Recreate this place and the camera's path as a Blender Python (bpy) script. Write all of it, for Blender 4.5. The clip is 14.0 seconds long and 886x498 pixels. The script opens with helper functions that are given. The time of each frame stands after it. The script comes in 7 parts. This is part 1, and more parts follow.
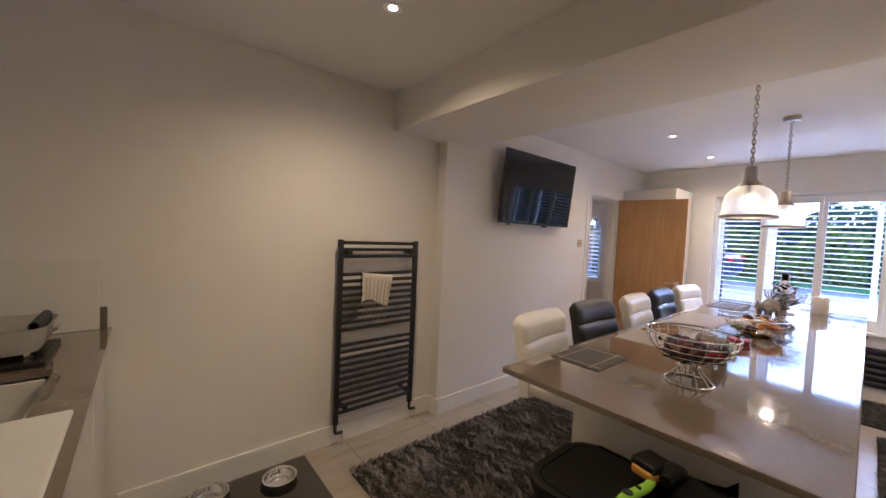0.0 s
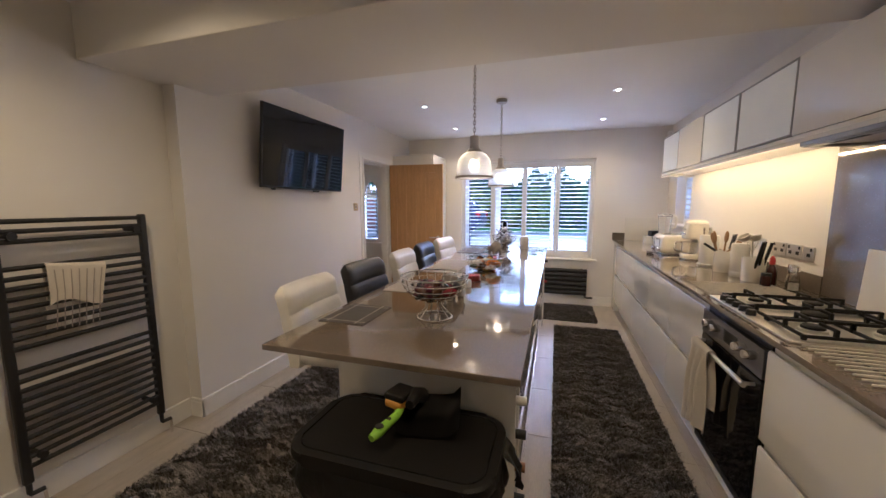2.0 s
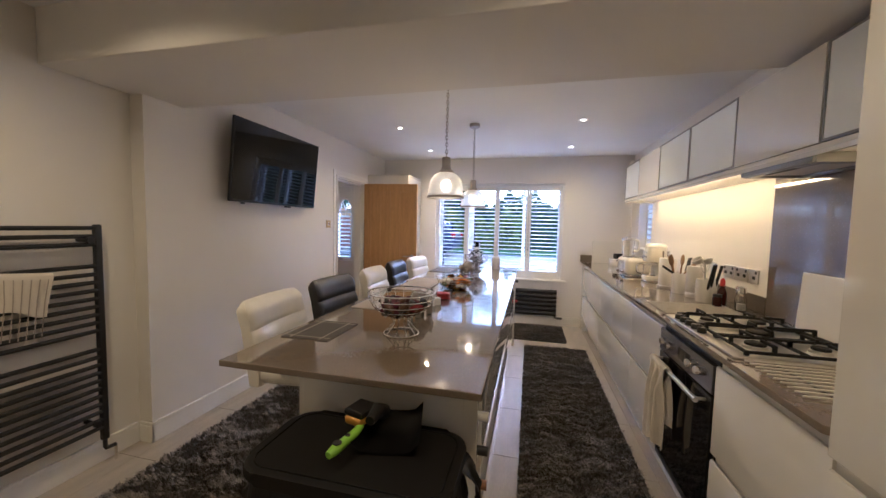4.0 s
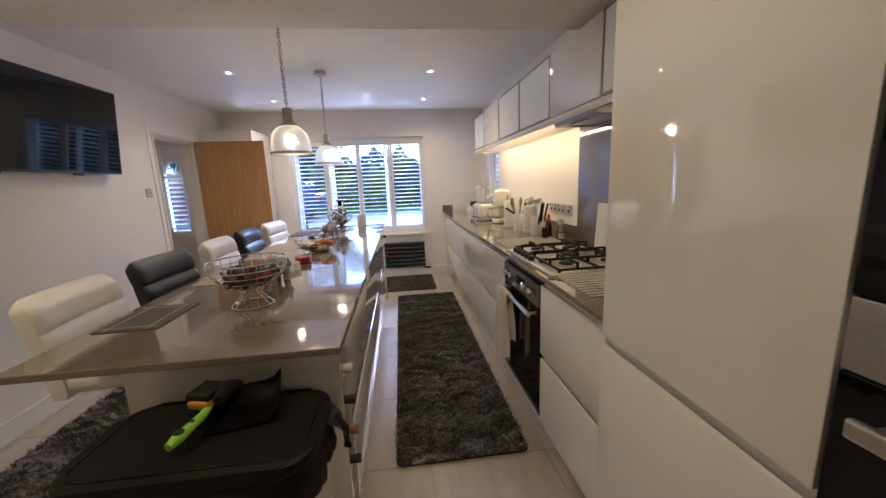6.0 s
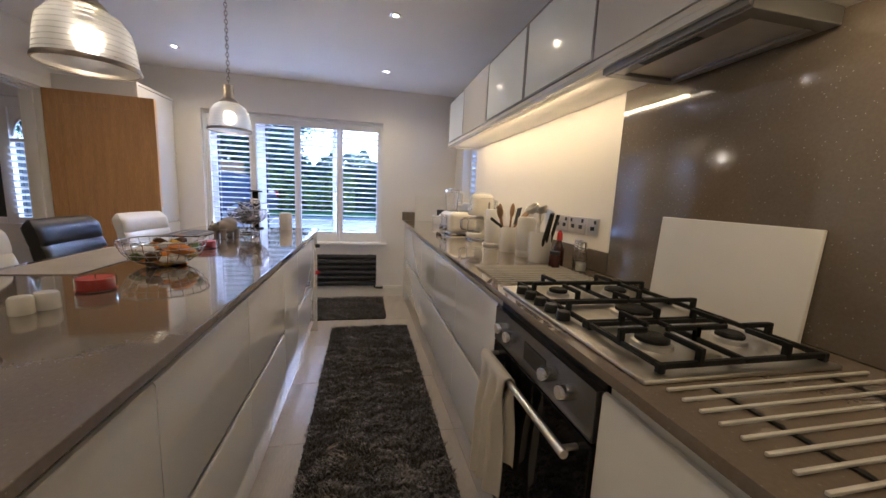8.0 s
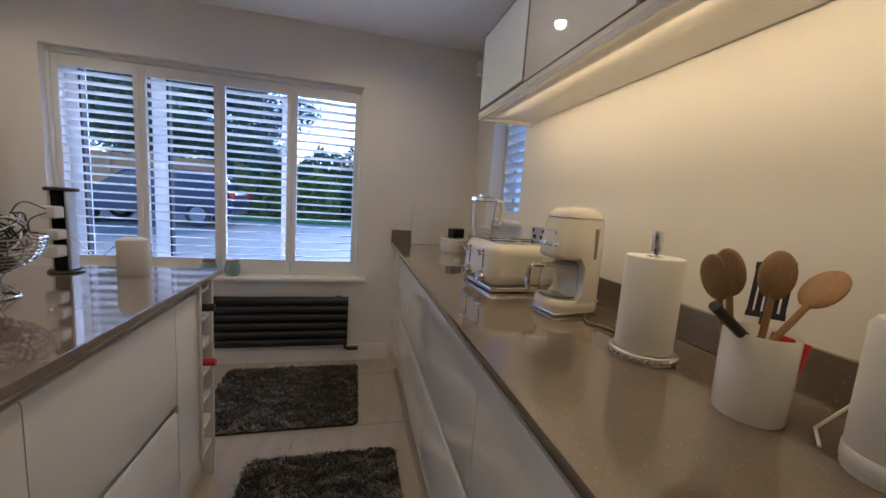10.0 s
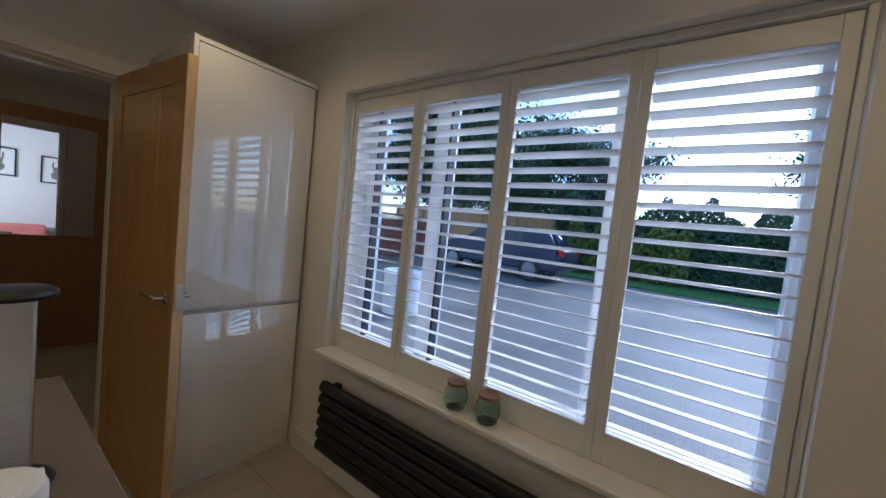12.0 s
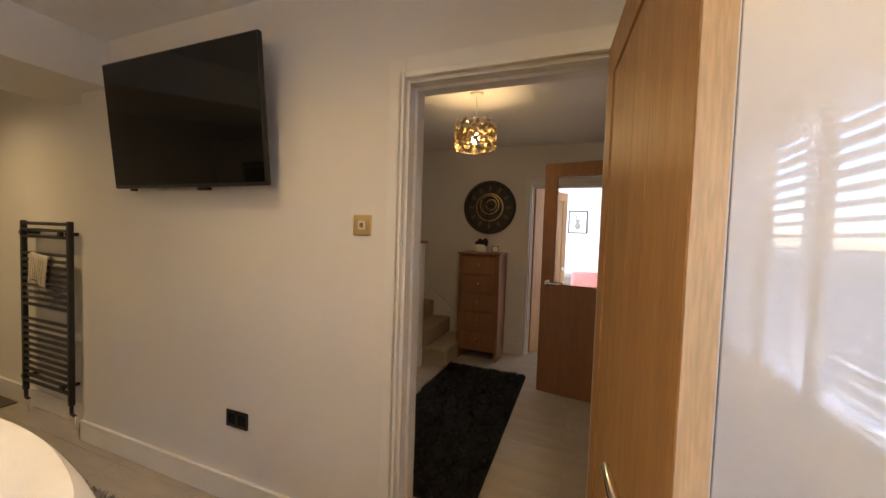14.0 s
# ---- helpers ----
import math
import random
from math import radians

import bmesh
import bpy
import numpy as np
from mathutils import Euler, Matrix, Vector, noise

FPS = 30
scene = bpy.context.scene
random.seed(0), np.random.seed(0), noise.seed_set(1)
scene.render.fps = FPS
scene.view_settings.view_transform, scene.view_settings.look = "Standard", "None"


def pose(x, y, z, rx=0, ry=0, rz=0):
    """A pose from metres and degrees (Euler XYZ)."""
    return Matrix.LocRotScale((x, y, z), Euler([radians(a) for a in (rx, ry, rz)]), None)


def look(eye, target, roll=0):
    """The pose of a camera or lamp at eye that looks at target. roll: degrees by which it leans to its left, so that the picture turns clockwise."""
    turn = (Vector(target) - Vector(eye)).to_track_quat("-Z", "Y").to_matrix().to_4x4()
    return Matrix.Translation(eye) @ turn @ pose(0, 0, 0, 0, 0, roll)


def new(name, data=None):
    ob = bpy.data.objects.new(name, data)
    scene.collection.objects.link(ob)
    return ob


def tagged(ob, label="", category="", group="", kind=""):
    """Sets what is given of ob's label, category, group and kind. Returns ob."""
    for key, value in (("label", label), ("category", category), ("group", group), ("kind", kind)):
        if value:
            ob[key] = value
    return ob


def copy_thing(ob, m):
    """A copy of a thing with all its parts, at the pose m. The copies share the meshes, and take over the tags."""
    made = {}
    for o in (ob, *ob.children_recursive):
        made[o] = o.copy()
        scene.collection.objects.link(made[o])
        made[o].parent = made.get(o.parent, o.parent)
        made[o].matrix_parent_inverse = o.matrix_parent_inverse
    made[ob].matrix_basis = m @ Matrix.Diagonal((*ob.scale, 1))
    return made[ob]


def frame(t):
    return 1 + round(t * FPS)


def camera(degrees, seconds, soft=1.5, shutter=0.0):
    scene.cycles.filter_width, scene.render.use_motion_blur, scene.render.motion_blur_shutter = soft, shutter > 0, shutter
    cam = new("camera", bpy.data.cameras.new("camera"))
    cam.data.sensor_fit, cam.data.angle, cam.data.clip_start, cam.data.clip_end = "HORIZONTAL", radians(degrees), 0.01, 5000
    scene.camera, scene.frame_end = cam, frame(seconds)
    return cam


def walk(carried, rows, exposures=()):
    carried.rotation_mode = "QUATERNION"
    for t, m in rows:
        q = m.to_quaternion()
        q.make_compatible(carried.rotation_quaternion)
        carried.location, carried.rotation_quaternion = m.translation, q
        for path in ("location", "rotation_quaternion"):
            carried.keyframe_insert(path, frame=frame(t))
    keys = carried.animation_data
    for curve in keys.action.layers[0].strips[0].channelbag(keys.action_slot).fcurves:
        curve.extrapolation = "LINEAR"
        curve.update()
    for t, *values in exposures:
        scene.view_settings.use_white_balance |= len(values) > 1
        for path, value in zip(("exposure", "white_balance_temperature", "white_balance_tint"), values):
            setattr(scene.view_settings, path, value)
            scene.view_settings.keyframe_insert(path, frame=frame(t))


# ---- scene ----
cam = camera(102.0, 14.0)
PATH = [
    (0, (0.449, 0.547, 1.455), (1.732, 2.078, 1.367), 2.6),
    (0.5, (0.586, 0.471, 1.456), (2.073, 1.806, 1.361), 2.3),
    (1, (0.631, 0.449, 1.449), (2.172, 1.717, 1.319), -0.0),
    (1.5, (0.624, 0.461, 1.436), (2.373, 1.422, 1.297), 0.3),
    (2, (0.556, 0.458, 1.435), (2.451, 1.05, 1.19), -0.1),
    (4.3, (0.54, 0.416, 1.421), (2.488, 0.857, 1.311), 1.6),
    (4.5, (0.542, 0.426, 1.423), (2.497, 0.835, 1.32), 1.8),
    (5, (0.516, 0.426, 1.422), (2.482, 0.777, 1.311), 1.3),
    (5.5, (0.49, 0.407, 1.421), (2.475, 0.529, 1.206), -0.5),
    (6, (0.53, 0.329, 1.405), (2.483, 0.11, 1.035), -2.4),
    (6.5, (0.685, 0.212, 1.352), (2.61, -0.138, 0.934), 1.8),
    (7, (0.89, 0.17, 1.289), (2.828, -0.078, 0.861), 3.4),
    (7.5, (1.23, 0.177, 1.275), (3.161, -0.225, 0.941), 3.0),
    (7.7, (1.362, 0.174, 1.271), (3.292, -0.253, 0.968), 2.4),
    (9.8, (3.034, -0.055, 1.276), (4.966, -0.497, 1.008), 4.7),
    (10, (3.188, -0.018, 1.285), (5.111, -0.502, 1.028), 4.0),
    (10.5, (3.622, -0.065, 1.336), (5.6, -0.27, 1.12), 3.6),
    (11, (3.971, 0.027, 1.322), (5.96, 0.175, 1.168), 3.4),
    (11.5, (4.391, 0.104, 1.354), (6.336, 0.558, 1.25), 3.5),
    (12, (4.746, 0.209, 1.4), (6.361, 1.383, 1.281), 6.1),
    (12.5, (5.044, 0.442, 1.403), (6.075, 2.151, 1.282), 5.3),
    (13, (5.257, 0.689, 1.382), (5.361, 2.679, 1.203), 4.8),
    (13.5, (5.318, 1.044, 1.347), (4.744, 2.955, 1.219), 4.0),
    (14, (5.166, 1.43, 1.384), (4.45, 3.295, 1.301), 1.9),
]
EXPOSURE = [(0.0, 3.2, 5000, 27), (0.4, 2.72, 5000, 25), (2.0, 3.03, 5000, 24), (5.0, 3.06, 4950, 23), (7.5, 2.9, 4900, 22), (9.0, 2.3, 4900, 21), (10.0, 2.02, 4950, 20), (11.0, 1.95, 5200, 22), (12.0, 1.32, 5450, 14), (12.6, 1.05, 6050, 14), (13.4, 2.78, 6400, 18), (14.0, 2.95, 6300, 19)]
walk(cam, [(t, look(eye, target, roll)) for t, eye, target, roll in PATH], EXPOSURE)

# ---- light ----
world = bpy.data.worlds.new("sky")
scene.world = world
world.use_nodes = True
wn = world.node_tree.nodes
sky = wn.new("ShaderNodeTexSky")
sky.sky_type = "NISHITA"
sky.sun_disc = False
sky.sun_elevation = radians(30)
sky.sun_rotation = radians(105)
sky.dust_density = 1.0
sky.ozone_density = 6.5
sky.air_density = 1.1
wn["Background"].inputs["Strength"].default_value = 0.15
world.node_tree.links.new(sky.outputs[0], wn["Background"].inputs["Color"])


def lamp(kind, name, place, energy, color, size=0.1, aim=None, angle=None):
    data = bpy.data.lights.new(name, kind)
    data.energy, data.color = energy, color
    if kind == "AREA":
        data.shape = "RECTANGLE"
        data.size, data.size_y = size if isinstance(size, tuple) else (size, size)
    elif kind in ("POINT", "SPOT"):
        data.shadow_soft_size = size
    if kind == "SPOT":
        data.spot_size, data.spot_blend = radians(angle or 110), 1.0
    ob = new(name, data)
    ob.matrix_world = look(place, aim) if aim else pose(*place)
    return ob


sun = lamp("SUN", "sun", (0, 0, 8), 0.8, (0.94, 0.97, 1.0), aim=(-3.35, 0.90, 6.0))
sun.data.angle = radians(20)
WARM, WARMER = (1.0, 0.71, 0.305), (1.0, 0.67, 0.25)
SPOTS = [(4.185, 1.79), (4.185, -0.035), (5.34, -0.045), (5.33, 1.775), (1.29, 1.97), (1.29, 0.30)]
POWER = {p: 3.9 for p in SPOTS} | {(1.29, 1.97): 5.6, (1.29, 0.30): 3.6}
for sx, sy in SPOTS:
    lamp("SPOT", "downlight_lamp", (sx, sy, 2.425), POWER[sx, sy], WARM, 0.03, aim=(sx, sy, 0), angle=156)
for px, py in ((2.97, 0.99), (4.17, 0.99)):
    lamp("POINT", "pendant_lamp", (px, py, 1.70), 0.3, WARM, 0.03)
lamp("AREA", "under_cabinet_lamp", (3.92, -0.70, 1.730), 0.80, WARMER, (2.05, 0.015), aim=(3.92, -0.945, 1.43))
lamp("AREA", "under_cabinet_lamp", (1.90, -0.70, 1.730), 0.32, WARMER, (0.54, 0.015), aim=(1.90, -0.945, 1.43))
lamp("POINT", "hall_lamp", (4.40, 4.02, 2.08), 0.8, WARMER, 0.05)
# daylight of the far room
lamp("AREA", "far_room_daylight", (4.45, 6.9, 1.5), 8, (0.85, 0.92, 1.0), (1.0, 1.0), aim=(6.0, 7.0, 1.2))


# ---- materials ----
def shader(name, color, rough=0.5, metal=0.0, spread=0.06, scale=8.0, bump=0.0, bump_scale=60.0, coat=0.0, rand=0.0,
           stretch=(1, 1, 1), glow=0.0, fine=0.0, emit=None, island=0.0):
    """A surface with two scales of variation, fine relief and, for repeated pieces, a tone of their own."""
    m = bpy.data.materials.new(name)
    m.use_nodes = True
    nt = m.node_tree
    n, ln = nt.nodes, nt.links.new
    b = n["Principled BSDF"]
    b.inputs["Roughness"].default_value, b.inputs["Metallic"].default_value = rough, metal
    b.inputs["Coat Weight"].default_value, b.inputs["Coat Roughness"].default_value = coat, 0.07 if coat == 0.9 else 0.03
    b.inputs["Coat IOR"].default_value = 1.5 if coat < 1 else 1.8
    tc, mp = n.new("ShaderNodeTexCoord"), n.new("ShaderNodeMapping")
    mp.inputs["Scale"].default_value = stretch
    ln(tc.outputs["Object"], mp.inputs["Vector"])
    big = n.new("ShaderNodeTexNoise")
    big.inputs["Scale"].default_value, big.inputs["Detail"].default_value = scale, 6
    ln(mp.outputs[0], big.inputs["Vector"])
    ramp = n.new("ShaderNodeMapRange")
    ramp.inputs["From Min"].default_value, ramp.inputs["From Max"].default_value = 0.3, 0.7
    ramp.inputs["To Min"].default_value, ramp.inputs["To Max"].default_value = 1 - spread, 1 + spread
    ln(big.outputs["Fac"], ramp.inputs["Value"])
    last = ramp.outputs[0]

    def times(a, c):
        k = n.new("ShaderNodeMath")
        k.operation = "MULTIPLY"
        ln(a, k.inputs[0]), ln(c, k.inputs[1])
        return k.outputs[0]

    small = n.new("ShaderNodeTexNoise")
    small.inputs["Scale"].default_value, small.inputs["Detail"].default_value = bump_scale, 4
    ln(mp.outputs[0], small.inputs["Vector"])
    if fine:
        fr = n.new("ShaderNodeMapRange")
        fr.inputs["From Min"].default_value, fr.inputs["From Max"].default_value = 0.35, 0.65
        fr.inputs["To Min"].default_value, fr.inputs["To Max"].default_value = 1 - fine, 1 + fine
        ln(small.outputs["Fac"], fr.inputs["Value"])
        last = times(last, fr.outputs[0])
    if rand:
        oi, rr = n.new("ShaderNodeObjectInfo"), n.new("ShaderNodeMapRange")
        rr.inputs["To Min"].default_value, rr.inputs["To Max"].default_value = 1 - rand, 1 + rand
        ln(oi.outputs["Random"], rr.inputs["Value"])
        last = times(last, rr.outputs[0])
    if island:
        gi, ir = n.new("ShaderNodeNewGeometry"), n.new("ShaderNodeMapRange")
        ir.inputs["To Min"].default_value, ir.inputs["To Max"].default_value = 1 - island, 1 + island
        ln(gi.outputs["Random Per Island"], ir.inputs["Value"])
        last = times(last, ir.outputs[0])
    sc = n.new("ShaderNodeVectorMath")
    sc.operation = "SCALE"
    sc.inputs[0].default_value = color
    ln(last, sc.inputs["Scale"])
    ln(sc.outputs[0], b.inputs["Base Color"])
    if bump:
        bp = n.new("ShaderNodeBump")
        bp.inputs["Strength"].default_value, bp.inputs["Distance"].default_value = bump, 0.01
        ln(small.outputs["Fac"], bp.inputs["Height"])
        ln(bp.outputs[0], b.inputs["Normal"])
    if glow:
        b.inputs["Emission Color"].default_value = (*(emit or color), 1)
        b.inputs["Emission Strength"].default_value = glow
    return m


def glass(name, color=(1, 1, 1), rough=0.0, ior=1.45):
    m = bpy.data.materials.new(name)
    m.use_nodes = True
    b = m.node_tree.nodes["Principled BSDF"]
    b.inputs["Base Color"].default_value = (*color, 1)
    b.inputs["Transmission Weight"].default_value = 1
    b.inputs["Roughness"].default_value, b.inputs["IOR"].default_value = rough, ior
    return m


def speckled(name, color, fleck, rough, amount=0.72, scale=220.0):
    """Polished engineered stone with fine and glinting flecks."""
    m = shader(name, color, rough, spread=0.06, scale=5, fine=0.05, bump_scale=130, coat=0.9)
    nt = m.node_tree
    n, ln = nt.nodes, nt.links.new
    b = n["Principled BSDF"]
    v = n.new("ShaderNodeTexVoronoi")
    v.inputs["Scale"].default_value = scale
    tc = n.new("ShaderNodeTexCoord")
    ln(tc.outputs["Object"], v.inputs["Vector"])
    sep = n.new("ShaderNodeSeparateColor")
    ln(v.outputs["Color"], sep.inputs[0])
    gt, near, both = n.new("ShaderNodeMath"), n.new("ShaderNodeMath"), n.new("ShaderNodeMath")
    gt.operation, near.operation, both.operation = "GREATER_THAN", "LESS_THAN", "MULTIPLY"
    gt.inputs[1].default_value, near.inputs[1].default_value = amount, 0.30
    ln(sep.outputs[0], gt.inputs[0]), ln(v.outputs["Distance"], near.inputs[0])
    ln(gt.outputs[0], both.inputs[0]), ln(near.outputs[0], both.inputs[1])
    mix = n.new("ShaderNodeMix")
    mix.data_type = "RGBA"
    base = b.inputs["Base Color"].links[0].from_socket
    ln(both.outputs[0], mix.inputs["Factor"])
    ln(base, mix.inputs[6])
    mix.inputs[7].default_value = (*fleck, 1)
    ln(mix.outputs[2], b.inputs["Base Color"])
    return m


def wood(name, color, rough=0.45, along=(14, 14, 1.2), spread=0.10):
    return shader(name, color, rough, spread=spread, scale=2.5, stretch=along, fine=0.10, bump_scale=16, bump=0.04, rand=0.04)


WALL = shader("wall_paint", (0.80, 0.77, 0.73), 0.75, spread=0.02, scale=1.2, bump=0.03, bump_scale=180)
CEIL = shader("ceiling_paint", (0.88, 0.88, 0.88), 0.85, spread=0.02, scale=1.5, bump=0.03, bump_scale=120)
TRIM = shader("trim_gloss", (0.82, 0.80, 0.76), 0.35, spread=0.02, scale=4, bump=0.02, bump_scale=40)
GLOSS = shader("white_gloss_door", (0.80, 0.78, 0.74), 0.03, spread=0.015, scale=2, coat=1.0)
CARCASS = shader("white_carcass", (0.78, 0.76, 0.72), 0.4, spread=0.02)
QUARTZ = speckled("taupe_quartz", (0.190, 0.150, 0.112), (0.26, 0.215, 0.165), 0.05, 0.95, 190)
TILE = shader("floor_tile", (0.43, 0.380, 0.312), 0.34, spread=0.12, scale=2.2, stretch=(1, 5, 1), bump=0.03, bump_scale=30, rand=0.03, fine=0.05)
GROUT = shader("tile_grout", (0.39, 0.345, 0.283), 0.9, fine=0.1)
PILE = shader("rug_pile", (0.285, 0.26, 0.237), 0.9, spread=0.30, scale=9, fine=0.3, bump_scale=50, island=0.65)
PILE_HALL = shader("hall_rug_pile", (0.014, 0.014, 0.015), 0.9, spread=0.4, scale=12, island=0.6)
BACKING = shader("rug_backing", (0.03, 0.029, 0.028), 0.95)
BLACK = shader("matt_black_metal", (0.016, 0.016, 0.018), 0.42, spread=0.1, bump=0.02)
ANTHRACITE = shader("anthracite_metal", (0.010, 0.011, 0.015), 0.45, spread=0.1)
RUBBER = shader("black_plastic", (0.010, 0.0095, 0.0095), 0.36, spread=0.15, bump=0.03, bump_scale=200)
BIN_BLACK = shader("matt_bin_plastic", (0.006, 0.0055, 0.005), 0.5, spread=0.15, bump=0.03, bump_scale=200)
BIN_BLACK.node_tree.nodes["Principled BSDF"].inputs["Specular IOR Level"].default_value = 0.22
SHINY_BLACK = shader("black_glass", (0.005, 0.005, 0.006), 0.04, spread=0.05)
SHINY_BLACK.node_tree.nodes["Principled BSDF"].inputs["Specular IOR Level"].default_value = 0.3
BAG = shader("bin_bag", (0.010, 0.009, 0.008), 0.33, spread=0.2, bump=0.4, bump_scale=35)
CHROME = shader("chrome", (0.80, 0.79, 0.77), 0.08, 1.0, spread=0.03)
STEEL = shader("brushed_steel", (0.70, 0.68, 0.64), 0.36, 1.0, spread=0.06, scale=20, stretch=(1, 1, 14))
OVEN_STEEL = shader("dark_oven_steel", (0.20, 0.20, 0.21), 0.22, 1.0, spread=0.06)
NICKEL = shader("satin_nickel", (0.42, 0.38, 0.33), 0.30, 1.0, spread=0.06)
IRON = shader("cast_iron", (0.012, 0.012, 0.012), 0.55, spread=0.2, bump=0.15, bump_scale=250)
IRON.node_tree.nodes["Principled BSDF"].inputs["Specular IOR Level"].default_value = 0.2
BRASS = shader("brass_plate", (0.60, 0.46, 0.25), 0.28, 1.0, spread=0.08)
OAK = wood("oak", (0.47, 0.262, 0.098))
OAK_PALE = wood("oak_edge", (0.66, 0.44, 0.22))
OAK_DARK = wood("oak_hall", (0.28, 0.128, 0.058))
CREAM = shader("cream_enamel", (0.82, 0.78, 0.69), 0.10, spread=0.02, coat=0.5)
WHITE = shader("white_ceramic", (0.80, 0.78, 0.73), 0.18, spread=0.02, coat=0.3)
PAPER = shader("paper_towel", (0.82, 0.80, 0.76), 0.95, spread=0.03, bump=0.08, bump_scale=90)
PLASTIC = shader("white_plastic", (0.78, 0.77, 0.75), 0.38, spread=0.02)
FABRIC = shader("white_mesh_fabric", (0.72, 0.70, 0.67), 0.9, spread=0.04, bump=0.10, bump_scale=420)
LEATHER_W = shader("white_leather", (0.78, 0.75, 0.69), 0.40, spread=0.05, scale=10, bump=0.10, bump_scale=160)
LEATHER_B = shader("black_leather", (0.016, 0.016, 0.019), 0.36, spread=0.15, scale=10, bump=0.10, bump_scale=160)
TOWEL = shader("cotton_towel", (0.74, 0.68, 0.60), 0.95, spread=0.06, bump=0.5, bump_scale=260)
STRIPE = shader("towel_stripe", (0.40, 0.35, 0.30), 0.95, spread=0.1, bump=0.4, bump_scale=260)
SPOON = wood("spoon_wood", (0.30, 0.172, 0.070), 0.6, (30, 30, 4))
RED = shader("red_wax", (0.55, 0.035, 0.03), 0.35)
LIME = shader("lime_grip", (0.30, 0.62, 0.03), 0.42)
YELLOW = shader("yellow_plastic", (0.62, 0.30, 0.03), 0.45)
GREYSTONE = shader("grey_ceramic", (0.25, 0.225, 0.195), 0.22, spread=0.12, scale=14, coat=0.3)
STONE_DARK = speckled("taupe_upstand", (0.150, 0.125, 0.100), (0.30, 0.27, 0.24), 0.06, 0.94, 190)
MAT = shader("placemat", (0.085, 0.075, 0.066), 0.55, spread=0.1, bump=0.25, bump_scale=300)
MAT_LINE = shader("placemat_trim", (0.42, 0.38, 0.32), 0.4)
MAT_PALE = shader("pale_placemat", (0.40, 0.35, 0.29), 0.5, spread=0.1, bump=0.2, bump_scale=300)
BULB = shader("lit_bulb", (1, 0.86, 0.62), 0.4, glow=1.8, emit=(1, 0.80, 0.52))
LED = shader("lit_led", (1, 0.9, 0.75), 0.4, glow=6, emit=(1, 0.88, 0.70))
STRIP = shader("lit_strip", (1, 0.85, 0.55), 0.4, glow=0.8, emit=(1, 0.76, 0.42))
CLEAR = glass("clear_glass")
RIBBED = glass("ribbed_glass", (0.97, 0.97, 0.95), 0.32, 1.20)
JAR_GLASS = glass("green_glass", (0.78, 0.93, 0.88))
FROST = shader("frosted_glass", (0.88, 0.93, 0.94), 0.34, spread=0.03, scale=3, coat=0.25)
ALUMINIUM = shader("dull_aluminium", (0.27, 0.27, 0.27), 0.35, 0.8, spread=0.05)
PANE = glass("window_glass", (0.97, 0.99, 1.0), 0.0, 1.01)
# opaque grey-green: the dimness behind the left hall pane, put into the colour
DIM_VIEW = shader("dim_view_colour", (0.050, 0.062, 0.058), 0.12, spread=0.10, scale=3)
UPVC = shader("upvc", (0.80, 0.81, 0.82), 0.3, spread=0.02)
GASKET = shader("black_gasket", (0.02, 0.022, 0.03), 0.6)
SHUTTER = shader("shutter_paint", (0.80, 0.80, 0.79), 0.38, spread=0.015)
ASPHALT = shader("asphalt", (0.25, 0.222, 0.178), 0.55, spread=0.25, scale=0.8, fine=0.2, bump=0.3, bump_scale=60)
GRASS = shader("lawn", (0.10, 0.20, 0.035), 0.9, spread=0.35, scale=6, fine=0.3)
LEAF = shader("hedge_leaf", (0.058, 0.105, 0.045), 0.65, spread=0.4, scale=1.5, rand=0.2)
LEAF_LIGHT = shader("shrub_leaf", (0.17, 0.20, 0.035), 0.65, spread=0.4, scale=2.5)
BARK = shader("bark", (0.09, 0.065, 0.045), 0.9, spread=0.3, bump=0.4)
BRICK = shader("red_brick", (0.36, 0.12, 0.075), 0.85, spread=0.2, scale=10, rand=0.15)
FENCE = wood("fence_wood", (0.46, 0.24, 0.10), 0.8, (8, 8, 1))
# dark tone of the added screen, stands for the dimness behind the hall slats
DARKWOOD = wood("added_screen_dark", (0.034, 0.040, 0.036), 0.7, (8, 8, 1))
CARPAINT = shader("navy_car_paint", (0.010, 0.015, 0.045), 0.35, spread=0.05, coat=0.25)
CARGLASS = shader("dark_car_glass", (0.03, 0.045, 0.07), 0.06, spread=0.05)
TAIL = shader("tail_light_red", (0.5, 0.02, 0.02), 0.2)
ALLOY = shader("alloy_wheel", (0.22, 0.22, 0.24), 0.35, 0.9)
CARPET = shader("stair_carpet", (0.42, 0.33, 0.24), 0.95, spread=0.12, bump=0.6, bump_scale=260)
WRAPS = [shader("sweet_wrapper_" + k, c, 0.22, spread=0.25, scale=60, bump=0.3, bump_scale=120) for k, c in
         (("plum", (0.09, 0.02, 0.035)), ("brown", (0.10, 0.045, 0.025)), ("red", (0.16, 0.015, 0.025)), ("silver", (0.55, 0.52, 0.50)), ("black", (0.02, 0.016, 0.02)))]
SNACKS = [shader("snack_bag_" + k, c, 0.25, spread=0.2, scale=30, bump=0.25, bump_scale=80) for k, c in
          (("orange", (0.62, 0.22, 0.03)), ("gold", (0.55, 0.33, 0.06)), ("brown", (0.09, 0.045, 0.02)), ("white", (0.7, 0.66, 0.6)), ("green", (0.10, 0.14, 0.05)))]
PINK = shader("coral_cushion", (0.62, 0.20, 0.17), 0.9, spread=0.1)
INK = shader("ink_black", (0.02, 0.02, 0.02), 0.6)
